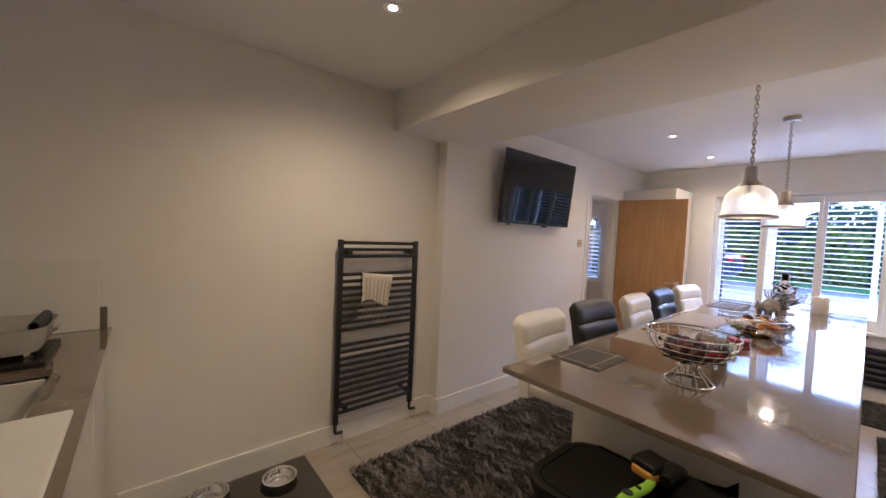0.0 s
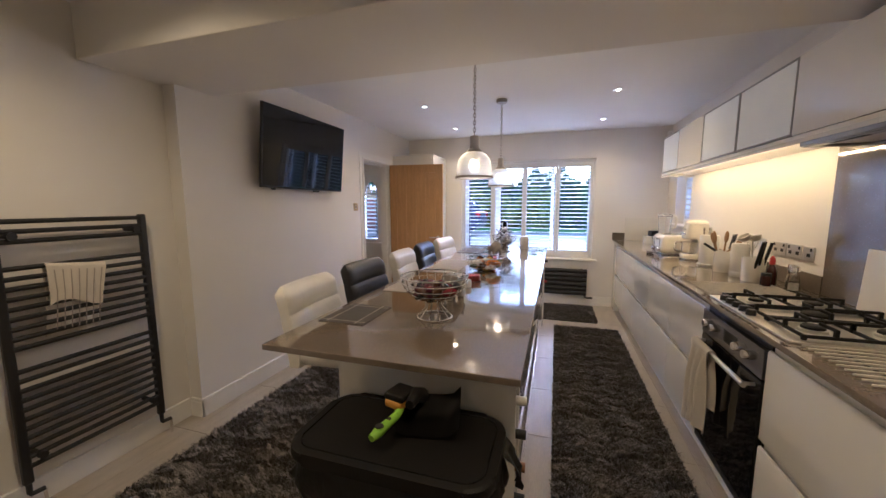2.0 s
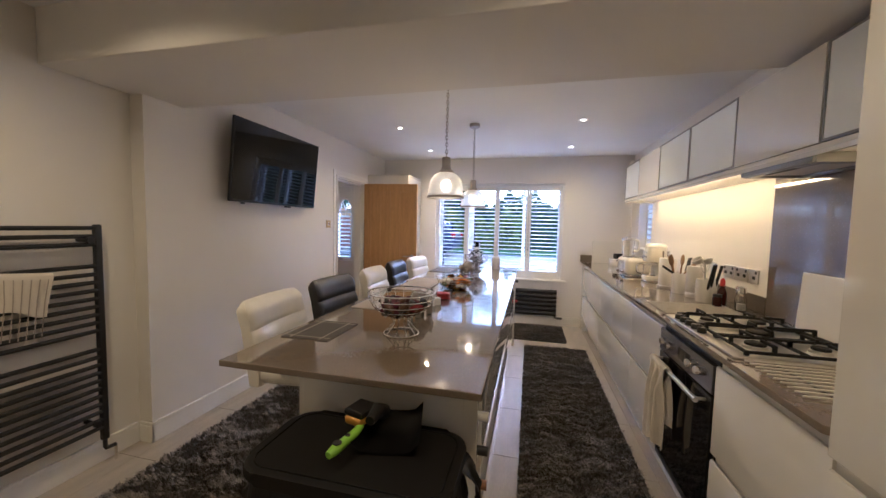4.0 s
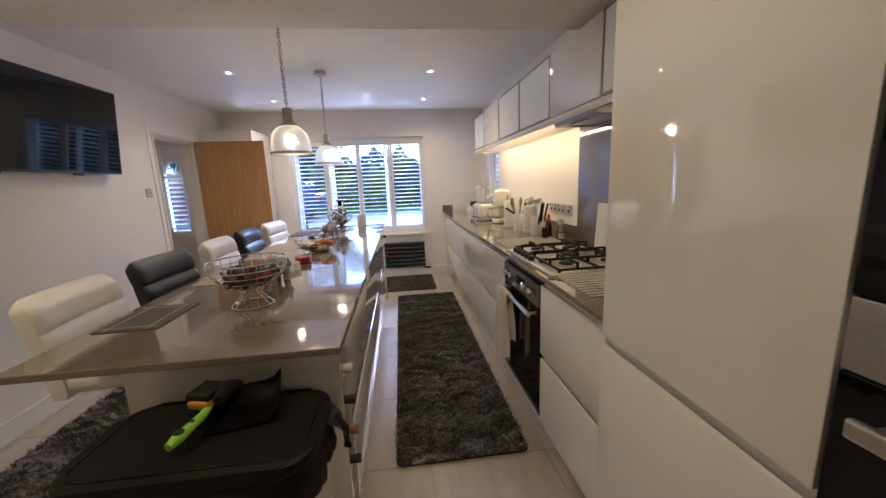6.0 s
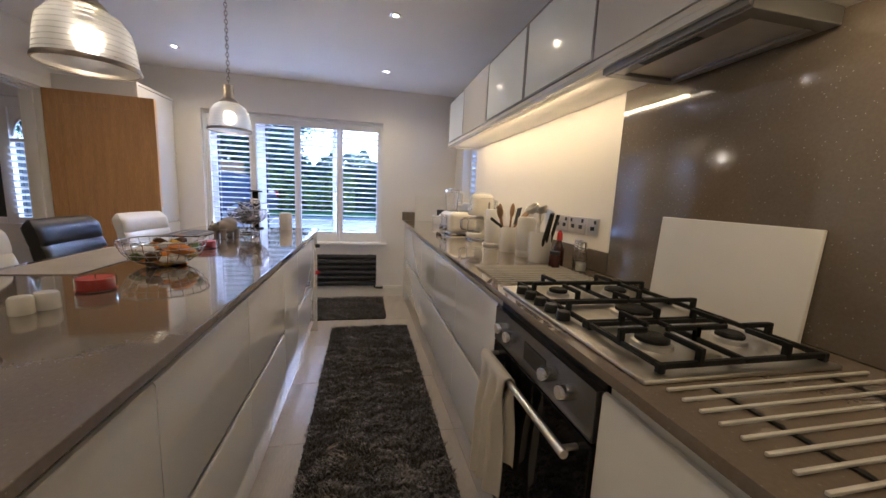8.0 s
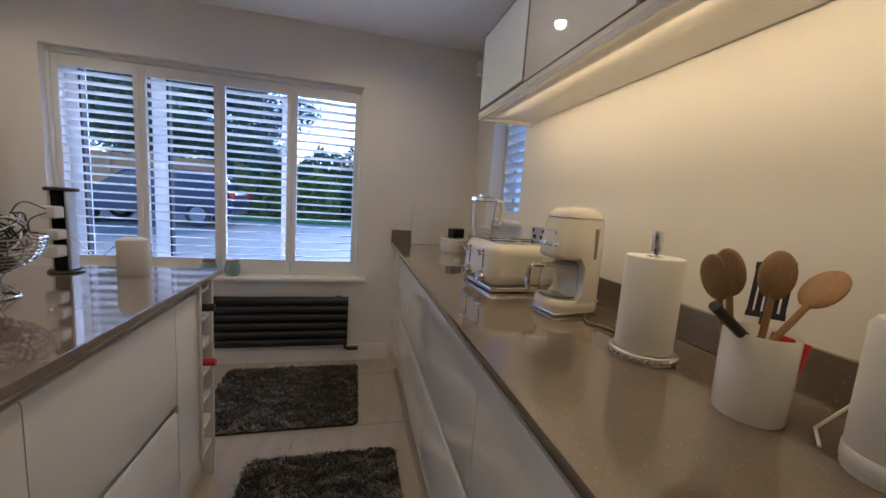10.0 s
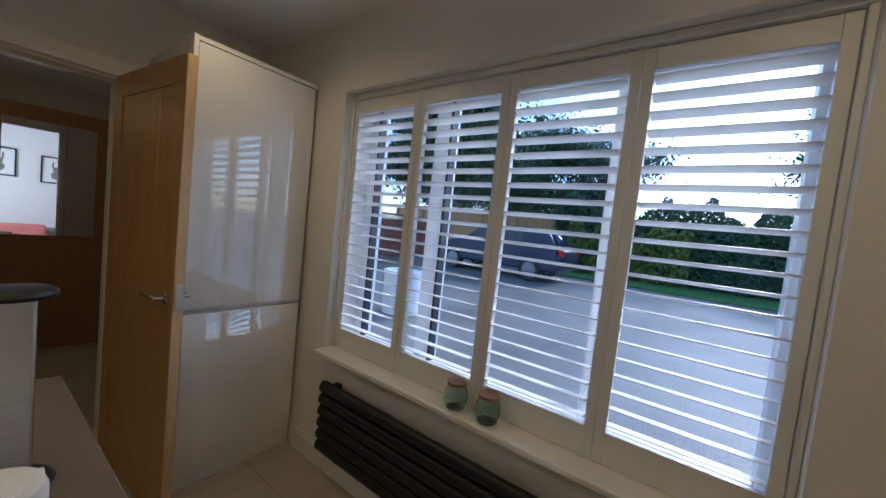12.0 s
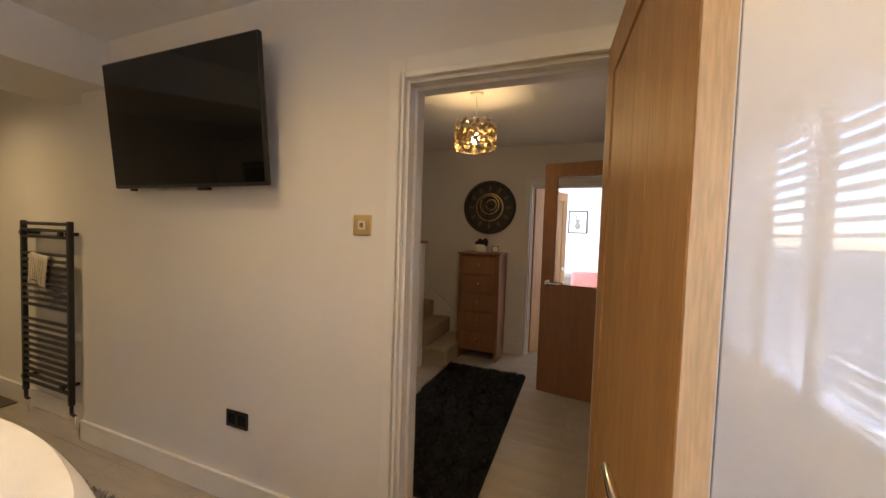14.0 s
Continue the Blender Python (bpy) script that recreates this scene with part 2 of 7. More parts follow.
CLOCKFACE = shader("clock_face", (0.050, 0.042, 0.036), 0.6, spread=0.3, scale=20)
PEPPER = shader("peppercorns", (0.03, 0.022, 0.016), 0.8, spread=0.5, scale=200)
SALT = shader("salt", (0.7, 0.68, 0.64), 0.8)
SAUCE = shader("sauce", (0.045, 0.010, 0.008), 0.25)
GREEN = shader("wine_bottle_green", (0.01, 0.022, 0.012), 0.06, coat=0.5)


# ---- building ----
def merge(bm, other):
    me = bpy.data.meshes.new("tmp")
    other.to_mesh(me)
    other.free()
    bm.from_mesh(me)
    bpy.data.meshes.remove(me)


def box(bm, x0, y0, z0, x1, y1, z1, bev=0.0, seg=2, m=None):
    o = bmesh.new()
    bmesh.ops.create_cube(o, size=1)
    bmesh.ops.scale(o, vec=(x1 - x0, y1 - y0, z1 - z0), verts=o.verts)
    if bev:
        bmesh.ops.bevel(o, geom=o.edges[:], offset=bev, segments=seg, profile=0.5, affect="EDGES")
        o.normal_update()
        for f in o.faces:
            f.material_index = int(max(abs(c) for c in f.normal) > 0.9999)
    bmesh.ops.translate(o, vec=((x0 + x1) / 2, (y0 + y1) / 2, (z0 + z1) / 2), verts=o.verts)
    if m:
        bmesh.ops.transform(o, matrix=m, verts=o.verts)
    merge(bm, o)
    return bm


def lathe(bm, prof, n=28, at=(0, 0, 0), m=None):
    """Turns a profile of (radius, height) about the z axis."""
    rings = []
    mat = (m or Matrix()) @ Matrix.Translation(at) if m else Matrix.Translation(at)
    for r, z in prof:
        if r < 1e-5:
            rings.append([bm.verts.new(mat @ Vector((0, 0, z)))])
        else:
            rings.append([bm.verts.new(mat @ Vector((r * math.cos(2 * math.pi * k / n), r * math.sin(2 * math.pi * k / n), z))) for k in range(n)])
    for a, c in zip(rings, rings[1:]):
        for k in range(n):
            q = [a[k % len(a)], a[(k + 1) % len(a)], c[(k + 1) % len(c)], c[k % len(c)]]
            u = []
            for v in q:
                if v not in u:
                    u.append(v)
            if len(u) > 2:
                bm.faces.new(u)
    return bm


def tube(bm, pts, r, n=8, closed=False, caps=True):
    """A round rod along points."""
    pts = [Vector(p) for p in pts]
    rings, up = [], None
    k = len(pts)
    for i, p in enumerate(pts):
        a = pts[(i - 1) % k] if closed or i else p
        c = pts[(i + 1) % k] if closed or i < k - 1 else p
        d = (c - a).normalized()
        if up is None:
            up = d.orthogonal().normalized()
        up = (up - d * up.dot(d))
        up = up.normalized() if up.length > 1e-6 else d.orthogonal().normalized()
        s = d.cross(up)
        rr = r[i] if isinstance(r, (list, tuple)) else r
        rings.append([bm.verts.new(p + (up * math.cos(2 * math.pi * j / n) + s * math.sin(2 * math.pi * j / n)) * rr) for j in range(n)])
    for a, c in zip(rings, rings[1:] + ([rings[0]] if closed else [])):
        for j in range(n):
            bm.faces.new((a[j], a[(j + 1) % n], c[(j + 1) % n], c[j]))
    if caps and not closed:
        bm.faces.new(rings[0][::-1]), bm.faces.new(rings[-1])
    return bm


def flowing(pts, n=6):
    """A smooth run through the points, for cables."""
    v = [Vector(p) for p in pts]
    v = [v[0] * 2 - v[1]] + v + [v[-1] * 2 - v[-2]]
    out = []
    for a, b, c, d in zip(v, v[1:], v[2:], v[3:]):
        for k in range(n):
            t = k / n
            out.append(0.5 * (2 * b + (c - a) * t + (2 * a - 5 * b + 4 * c - d) * t * t + (3 * b - a - 3 * c + d) * t ** 3))
    return out + [v[-2]]


def ring(cx, cy, cz, r, n=32, ry=None):
    return [(cx + r * math.cos(2 * math.pi * k / n), cy + (ry or r) * math.sin(2 * math.pi * k / n), cz) for k in range(n)]


def prism(bm, outline, axis, a, c, bev=0.0):
    """Extrudes an outline of 2D points along an axis from a to c."""
    o = bmesh.new()
    place = {"x": lambda u, v, w: (w, u, v), "y": lambda u, v, w: (u, w, v), "z": lambda u, v, w: (u, v, w)}[axis]
    lo = [o.verts.new(place(u, v, a)) for u, v in outline]
    hi = [o.verts.new(place(u, v, c)) for u, v in outline]
    o.faces.new(lo), o.faces.new(hi[::-1])
    k = len(outline)
    for i in range(k):
        o.faces.new((lo[i], hi[i], hi[(i + 1) % k], lo[(i + 1) % k]))
    if bev:
        bmesh.ops.bevel(o, geom=o.edges[:], offset=bev, segments=2, profile=0.5, affect="EDGES")
    bmesh.ops.recalc_face_normals(o, faces=o.faces)
    o.normal_update()
    for f in o.faces:
        f.material_index = int(abs(f.normal["xyz".index(axis)]) > 0.9999)
    merge(bm, o)
    return bm


def mesh_of(name, bm, material, smooth=True):
    bmesh.ops.recalc_face_normals(bm, faces=bm.faces)
    me = bpy.data.meshes.new(name)
    bm.to_mesh(me)
    bm.free()
    me.materials.append(material)
    if smooth:
        # plane faces stay plane between their rounded edges
        plane = np.zeros(len(me.polygons), dtype=np.int32)
        me.polygons.foreach_get("material_index", plane)
        me.polygons.foreach_set("material_index", np.zeros(len(me.polygons), dtype=np.int32))
        me.polygons.foreach_set("use_smooth", [True] * len(me.polygons))
        me.set_sharp_from_angle(angle=radians(38))
        if plane.any():
            me.polygons.foreach_set("use_smooth", plane == 0)
    return me


def part(name, bm, material, parent, label=""):
    ob = new(name, mesh_of(name, bm, material))
    ob.parent = parent
    return tagged(ob, label)


def thing(name, label, category, at=(0, 0, 0), group="", kind=""):
    """An Empty at a thing's base."""
    ob = new(name)
    ob.empty_display_size = 0.05
    ob.matrix_world = at if isinstance(at, Matrix) else pose(*at)
    return tagged(ob, label, category, group, kind)


def solid(name, bm, material, label, category, kind="", group="", at=None):
    ob = new(name, mesh_of(name, bm, material))
    if at:
        ob.matrix_world = at if isinstance(at, Matrix) else pose(*at)
    return tagged(ob, label, category, group, kind)


def N():
    return bmesh.new()


# ---- structure ----
X0, XW, YR, YT, YL, H = -0.30, 5.98, -0.945, 2.712, 2.815, 2.442
WT, WB = 0.945, 0.922
IT, IB = 0.931, 0.908
WY0, WY1, WZ0, WZ1 = -0.052, 1.852, 0.665, 2.068


def structure(name, bm, material, label, category="wall"):
    return solid(name, bm, material, label, category, "structure")


fb = N()
box(fb, X0 - 0.2, YR - 0.2, -0.12, XW + 0.28, 6.0, -0.009)
floor_ob = structure("floor", fb, GROUT, "stone-look rectangular floor tiles in pale grey beige", "floor")
cb = N()
box(cb, X0 - 0.2, YR - 0.2, H, XW + 0.28, 2.95, H + 0.12)
structure("ceiling", cb, CEIL, "plain white painted kitchen ceiling", "ceiling")
bb = N()
box(bb, 1.84, YR, 2.172, 2.535, YT + 0.10, H + 0.01, 0.006)
structure("ceiling_beam", bb, WALL, "boxed white ceiling beam across the kitchen", "beam")
# window wall with its opening
w = N()
box(w, XW, YR - 0.2, 0, XW + 0.28, WY0, H)
box(w, XW, WY1, 0, XW + 0.28, 3.20, H)
box(w, XW, WY0, 0, XW + 0.28, WY1, WZ0 - 0.02)
box(w, XW, WY0, WZ1, XW + 0.28, WY1, H)
box(w, XW, 3.20, 0, XW + 0.28, 4.02, 0.80)
box(w, XW, 3.20, 2.03, XW + 0.28, 4.02, H)
box(w, XW, 4.02, 0, XW + 0.28, 6.0, H)
structure("wall_east", w, WALL, "white painted outside wall with a wide shuttered window")
# counter wall with the small side window
SW0, SW1, SZ0, SZ1 = 5.13, 5.64, 1.20, 1.99
w = N()
box(w, X0 - 0.2, YR - 0.28, 0, SW0, YR, H)
box(w, SW1, YR - 0.28, 0, XW, YR, H)
box(w, SW0, YR - 0.28, 0, SW1, YR, SZ0 - 0.02)
box(w, SW0, YR - 0.28, SZ1, SW1, YR, H)
structure("wall_south", w, WALL, "cream white painted wall behind the kitchen counter")
DX0, DX1, DZ = 4.492, 5.26, 1.992
w = N()
box(w, 2.262, YT, 0, DX0, YT + 0.14, H)
box(w, DX1, YT, 0, XW, YT + 0.14, H)
box(w, DX0, YT, DZ, DX1, YT + 0.14, H)
structure("wall_north", w, WALL, "white painted wall with a television and a doorway")
w = N()
box(w, X0 - 0.2, YL, 0, 2.262, YL + 0.14, H)
structure("wall_alcove", w, WALL, "white painted recessed wall behind the towel rail")
w = N()
box(w, X0 - 0.2, YR, 0, X0, YL, H)
structure("wall_west", w, WALL, "plain white painted wall behind the walker")
# hall
w = N()
box(w, 2.6, 5.65, 0, 4.60, 5.77, 2.44)
box(w, 5.42, 5.65, 0, XW, 5.77, 2.44)
box(w, 4.60, 5.65, 1.98, 5.42, 5.77, 2.44)
structure("wall_hall_far", w, WALL, "cream painted hall wall behind a tall chest")
w = N()
box(w, 2.46, 2.852, 0, 2.6, 5.77, 2.44)
structure("wall_hall_west", w, WALL, "cream painted end wall of the hall")
w = N()
box(w, 2.46, 2.852, 2.43, XW, 5.77, 2.55)
structure("ceiling_hall", w, CEIL, "white painted hall ceiling", "ceiling")
# the bright room past the hall
w = N()
box(w, 3.9, 7.9, 0, 6.6, 8.0, 2.44)
box(w, 6.5, 5.77, 0, 6.6, 7.9, 2.44)
box(w, 3.9, 5.77, 0, 4.0, 7.9, 2.44)
structure("wall_far_room", w, WALL, "white painted walls of the far sitting room")
w = N()
box(w, 3.9, 5.77, 2.44, 6.6, 8.0, 2.5)
structure("ceiling_far_room", w, CEIL, "white ceiling of the far sitting room", "ceiling")
w = N()
box(w, 3.9, 6.001, -0.10, 6.6, 8.0, -0.002)
structure("floor_far_room", w, OAK_PALE, "pale floor of the far sitting room", "floor")


def skirting(pts):
    """A moulded baseboard along a run of straight wall pieces (x0, y0, x1, y1)."""
    bm = N()
    for x0, y0, x1, y1 in pts:
        box(bm, x0, y0, 0, x1, y1, 0.108, 0.003)
        dx, dy = x1 - x0, y1 - y0
        if dx > dy:
            cy = (y0 + y1) / 2
            box(bm, x0, min(cy, y0) if y0 > 1.5 else y0, 0.106, x1, y1, 0.128, 0.004)
        else:
            box(bm, x0 + 0.004, y0, 0.106, x1, y1, 0.128, 0.004)
    return bm


structure("baseboard", skirting([(2.245, YT - 0.018, 4.422, YT), (0.36, YL - 0.018, 2.245, YL), (2.244, YT - 0.018, 2.262, YL - 0.018),
                                 (XW - 0.018, -0.31, XW, 2.09), (2.6, 5.63, 4.54, 5.65)]), TRIM,
          "white painted skirting board along the walls", "baseboard")


def lining(name, x0, x1, z1, y0, y1, side_w=0.068, wall_y=None, t=0.016, far=True, label="white painted door frame with moulded architrave"):
    """Door lining and architraves round an opening in a wall along x."""
    d = thing(name, label, "door frame", kind="structure")
    bm = N()
    box(bm, x0, y0, 0, x0 + 0.022, y1, z1)
    box(bm, x1 - 0.022, y0, 0, x1, y1, z1)
    box(bm, x0 + 0.022, y0, z1 - 0.022, x1 - 0.022, y1, z1)
    box(bm, x0 + 0.022, y0 + 0.05, 0, x0 + 0.034, y1 - 0.03, z1 - 0.022)
    box(bm, x1 - 0.034, y0 + 0.05, 0, x1 - 0.022, y1 - 0.03, z1 - 0.022)
    box(bm, x0 + 0.034, y0 + 0.05, z1 - 0.034, x1 - 0.034, y1 - 0.03, z1 - 0.022)
    part("lining", bm, TRIM, d)
    for k, (yy, sg) in enumerate(((y0, -1), (y1, 1))):
        if k and not far:
            continue
        for nm, a in (("side", (x0 - side_w + 0.008, 0, x0 + 0.008, z1 + side_w)), ("side", (x1 - 0.008, 0, x1 + side_w - 0.008, z1 + side_w)),
                      ("head", (x0 + 0.008, z1 - 0.008, x1 - 0.008, z1 + side_w))):
            # a flat casing with a raised bead beside the opening
            bm = N()
            ya, yb = sorted((yy, yy + sg * t * 0.6))
            box(bm, a[0], ya, a[1], a[2], yb, a[3], 0.002)
            ya, yb = sorted((yy + sg * t * 0.5, yy + sg * (t + 0.006)))
            if nm == "side":
                bead = a[2] - 0.024 if a[0] < x0 else a[0]
                box(bm, bead, ya, 0, bead + 0.024, yb, z1 + 0.016, 0.005)
                box(bm, bead + (0.003 if a[0] < x0 else 0.011), sorted((yb, ya))[0] if sg < 0 else ya, 0, bead + (0.013 if a[0] < x0 else 0.021), yb + (0.004 if sg > 0 else 0), z1 + 0.006, 0.003)
            else:
                box(bm, a[0], ya, z1 - 0.008, a[2], yb, z1 + 0.016, 0.005)
            part("architrave", bm, TRIM, d)
    return d


lining("door_1", DX0, DX1, DZ, YT, YT + 0.14, 0.076)
lining("door_2", 4.60, 5.42, 1.98, 5.65, 5.77, 0.06)


# ---- windows and shutters ----
def upvc_window(name, x, y0, y1, z0, z1, bars, label):
    """A white framed window set in the outside of the wall along y; bars: mullion places."""
    d = thing(name, label, "window", kind="structure")
    bm = N()
    box(bm, x, y0, z0, x + 0.07, y0 + 0.06, z1, 0.006)
    box(bm, x, y1 - 0.06, z0, x + 0.07, y1, z1, 0.006)
    box(bm, x, y0 + 0.06, z0, x + 0.07, y1 - 0.06, z0 + 0.06, 0.006)
    box(bm, x, y0 + 0.06, z1 - 0.06, x + 0.07, y1 - 0.06, z1, 0.006)
    part("window_frame", bm, UPVC, d)
    for a, c, dark in bars:
        bm = N()
        box(bm, x - 0.012, a, z0 + 0.06, x + 0.07, c, z1 - 0.06, 0.008)
        part("mullion", bm, UPVC, d)
        if dark:
            bm = N()
            box(bm, x - 0.016, a - 0.014, z0 + 0.06, x + 0.03, a - 0.001, z1 - 0.06)
            part("gasket", bm, GASKET, d)
    bm = N()
    box(bm, x + 0.03, y0 + 0.05, z0 + 0.05, x + 0.036, y1 - 0.05, z1 - 0.05)
    p = part("pane", bm, PANE, d)
    p.visible_shadow = False
    return d


upvc_window("window_1", XW + 0.20, WY0, WY1, WZ0, WZ1, [(1.772, 1.795, True), (1.272, 1.365, True), (0.488, 0.532, False)], "white framed window behind louvred shutters")


def shutter_panel(name, x, y0, y1, z0, z1, count, tilt, label, stile=0.05, rail_b=0.10, rail_t=0.085, mirror=1):
    """One louvred plantation shutter panel, standing along y at x."""
    d = thing(name, label, "shutter", (x, (y0 + y1) / 2, z0), group="shutter panels")
    hw, h = (y1 - y0) / 2, z1 - z0
    for s in (-1, 1):
        bm = N()
        a, c = sorted((s * hw, s * (hw - stile)))
        box(bm, -0.014, a, 0, 0.014, c, h, 0.0015)
        part("stile", bm, SHUTTER, d)
    for a, c in ((0, rail_b), (h - rail_t, h)):
        bm = N()
        box(bm, -0.013, -hw + stile, a, 0.013, hw - stile, c, 0.003)
        part("rail", bm, SHUTTER, d)
    pitch = (h - rail_b - rail_t) / count
    prof = [(0.031 * math.cos(a), 0.0042 * math.sin(a)) for a in [2 * math.pi * k / 14 for k in range(14)]]
    bm = N()
    prism(bm, prof, "y", -hw + stile + 0.002, hw - stile - 0.002)
    me = mesh_of("slat", bm, SHUTTER)
    for k in range(count):
        s = new("slat", me)
        s.parent = d
        s.matrix_local = pose(0, 0, rail_b + pitch * (k + 0.5), 0, tilt, 0)
    return d


PX = XW + 0.075
for k, (a, c) in enumerate([(1.3735, 1.833), (0.9065, 1.3715), (0.4405, 0.9045), (-0.032, 0.4385)]):
    shutter_panel("shutter", PX, a, c, WZ0 + 0.002, WZ1 - 0.034, 21, 11, "white louvred plantation shutter panel with open slats in the window", 0.034, 0.108, 0.070)
bm = N()
box(bm, XW + 0.045, WY0, WZ1 - 0.03, XW + 0.11, WY1, WZ1 - 0.001, 0.004)
box(bm, XW + 0.045, WY0, WZ0, XW + 0.11, WY0 + 0.018, WZ1 - 0.03, 0.004)
box(bm, XW + 0.045, WY1 - 0.018, WZ0, XW + 0.11, WY1, WZ1 - 0.03, 0.004)
solid("shutter_frame", bm, SHUTTER, "white frame that holds the shutter panels in the window", "shutter frame", "structure")
bm = N()
box(bm, XW - 0.055, WY0 - 0.062, WZ0 - 0.028, XW + 0.20, WY1 + 0.015, WZ0, 0.008, 3)
solid("window_sill", bm, TRIM, "white painted wooden window sill above the radiator", "window sill", "structure")

# side window on the counter wall
d = thing("window_2", "small white side window with slatted blind above the counter", "window", kind="structure")
bm = N()
for a in ((SW0, SZ0, SW0 + 0.05, SZ1), (SW1 - 0.05, SZ0, SW1, SZ1), (SW0 + 0.05, SZ0, SW1 - 0.05, SZ0 + 0.05), (SW0 + 0.05, SZ1 - 0.05, SW1 - 0.05, SZ1)):
    box(bm, a[0], YR - 0.24, a[1], a[2], YR - 0.18, a[3], 0.005)
part("window_frame", bm, UPVC, d)
bm = N()
box(bm, SW0 + 0.04, YR - 0.215, SZ0 + 0.04, SW1 - 0.04, YR - 0.209, SZ1 - 0.04)
part("pane", bm, PANE, d).visible_shadow = False
bm = N()
box(bm, SW0 - 0.05, YR - 0.17, SZ0 - 0.022, SW1 + 0.05, YR + 0.045, SZ0, 0.007, 3)
part("window_sill", bm, TRIM, d)
bm = N()
prism(bm, [(0.036 * math.cos(a), 0.005 * math.sin(a)) for a in [2 * math.pi * k / 12 for k in range(12)]], "x", SW0 + 0.04, SW1 - 0.04)
me = mesh_of("slat", bm, SHUTTER)
for k in range(11):
    s = new("slat", me)
    s.parent = d
    s.matrix_local = pose(0, YR - 0.11, SZ0 + 0.10 + 0.064 * k, 28, 0, 0)
bm = N()
box(bm, SW0 + 0.002, YR - 0.125, SZ0 + 0.001, SW0 + 0.04, YR - 0.095, SZ1, 0.003)
box(bm, SW1 - 0.04, YR - 0.125, SZ0 + 0.001, SW1 - 0.002, YR - 0.095, SZ1, 0.003)
box(bm, SW0 + 0.04, YR - 0.125, SZ0 + 0.001, SW1 - 0.04, YR - 0.095, SZ0 + 0.06, 0.003)
part("shutter_frame", bm, SHUTTER, d)

# hall window: an arched fanlight over slats beside a pane filled with dark colour
d = thing("window_3", "cream framed hall window with an arched light over slatted shutters", "window", kind="structure")
HW0, HW1 = 3.20, 4.02
bm = N()
for q in ((HW0, 0.80, HW0 + 0.13, 2.03), (3.56, 0.80, 3.66, 2.03), (HW1 - 0.05, 0.80, HW1, 2.03), (HW0 + 0.13, 0.80, 3.56, 0.86), (HW0 + 0.13, 1.93, 3.56, 2.03),
          (HW0 + 0.13, 1.60, 3.56, 1.635), (3.66, 0.80, HW1 - 0.05, 0.86), (3.66, 1.93, HW1 - 0.05, 2.03)):
    box(bm, XW + 0.05, q[0], q[1], XW + 0.11, q[2], q[3], 0.004)
part("window_frame", bm, TRIM, d)
bm = N()
tube(bm, [(XW + 0.085, 3.445 + 0.105 * math.cos(math.pi * k / 16), 1.66 + 0.17 * math.sin(math.pi * k / 16)) for k in range(17)], 0.013, 6)
for k in (5, 11):
    tube(bm, [(XW + 0.085, 3.445, 1.64), (XW + 0.085, 3.445 + 0.105 * math.cos(math.pi * k / 16), 1.66 + 0.17 * math.sin(math.pi * k / 16))], 0.006, 6)
part("fanlight_bars", bm, TRIM, d)
# solid spandrels round the arch
for sgn in (-1, 1):
    arc = [(3.445 + sgn * 0.115 * math.sin(math.pi / 2 * k / 8), 1.66 + 0.18 * math.cos(math.pi / 2 * k / 8)) for k in range(9)]
    bm = N()
    prism(bm, arc + [(3.445 + sgn * 0.115, 1.93), (3.445, 1.93)], "x", XW + 0.07, XW + 0.10)
    part("spandrel", bm, TRIM, d)
bm = N()
box(bm, XW + 0.115, HW0 + 0.12, 0.85, XW + 0.121, 3.57, 1.94)
part("pane", bm, PANE, d).visible_shadow = False
# solid panel coloured as the dim view through this pane
bm = N()
box(bm, XW + 0.060, 3.655, 0.855, XW + 0.090, HW1 - 0.045, 1.935)
part("dark_pane", bm, DIM_VIEW, d, "opaque dark grey-green panel in place of the dim view through the pane")
bm = N()
prism(bm, [(0.034 * math.cos(a), 0.005 * math.sin(a)) for a in [2 * math.pi * k / 12 for k in range(12)]], "y", HW0 + 0.135, 3.555)
me = mesh_of("slat", bm, SHUTTER)
for k in range(11):
    o = new("slat", me)
    o.parent = d
    o.matrix_local = pose(XW + 0.02, 0, 0.90 + 0.064 * k, 0, 20, 0)


# ---- kitchen cabinets ----
def j_front(bm, x0, x1, z0, z1, y, s, t=0.020):
    """A handleless door or drawer front facing s along y, with its top edge scooped for the fingers."""
    prof = [(y, z0 + 0.003), (y, z1 - 0.012), (y - s * 0.004, z1 - 0.004), (y - s * 0.010, z1 - 0.002), (y - s * 0.014, z1 - 0.012), (y - s * 0.014, z1 - 0.03), (y - s * t, z1 - 0.03), (y - s * t, z0)]
    o = N()
    prism(o, prof, "x", x0 + 0.0015, x1 - 0.0015)
    merge(bm, o)
    return bm


def base_unit(name, x0, x1, fronts, y_front, y_back, s, label, group, top=WB):
    """A base cabinet with a plinth and handleless fronts (z0, z1)."""
    d = thing(name, label, "cabinet", ((x0 + x1) / 2, (y_front + y_back) / 2, 0), group=group)
    ox, oy = (x0 + x1) / 2, (y_front + y_back) / 2
    yf, yb = y_front - oy, y_back - oy
    a, c = sorted((yf - s * 0.022, yb))
    bm = N()
    box(bm, x0 - ox, a, 0.15, x1 - ox, c, top - 0.001)
    part("body", bm, CARCASS, d)
    for z0, z1 in fronts:
        part("drawer_front" if len(fronts) > 1 else "door", j_front(N(), x0 - ox, x1 - ox, z0, z1, yf, s), GLOSS, d)
    return d


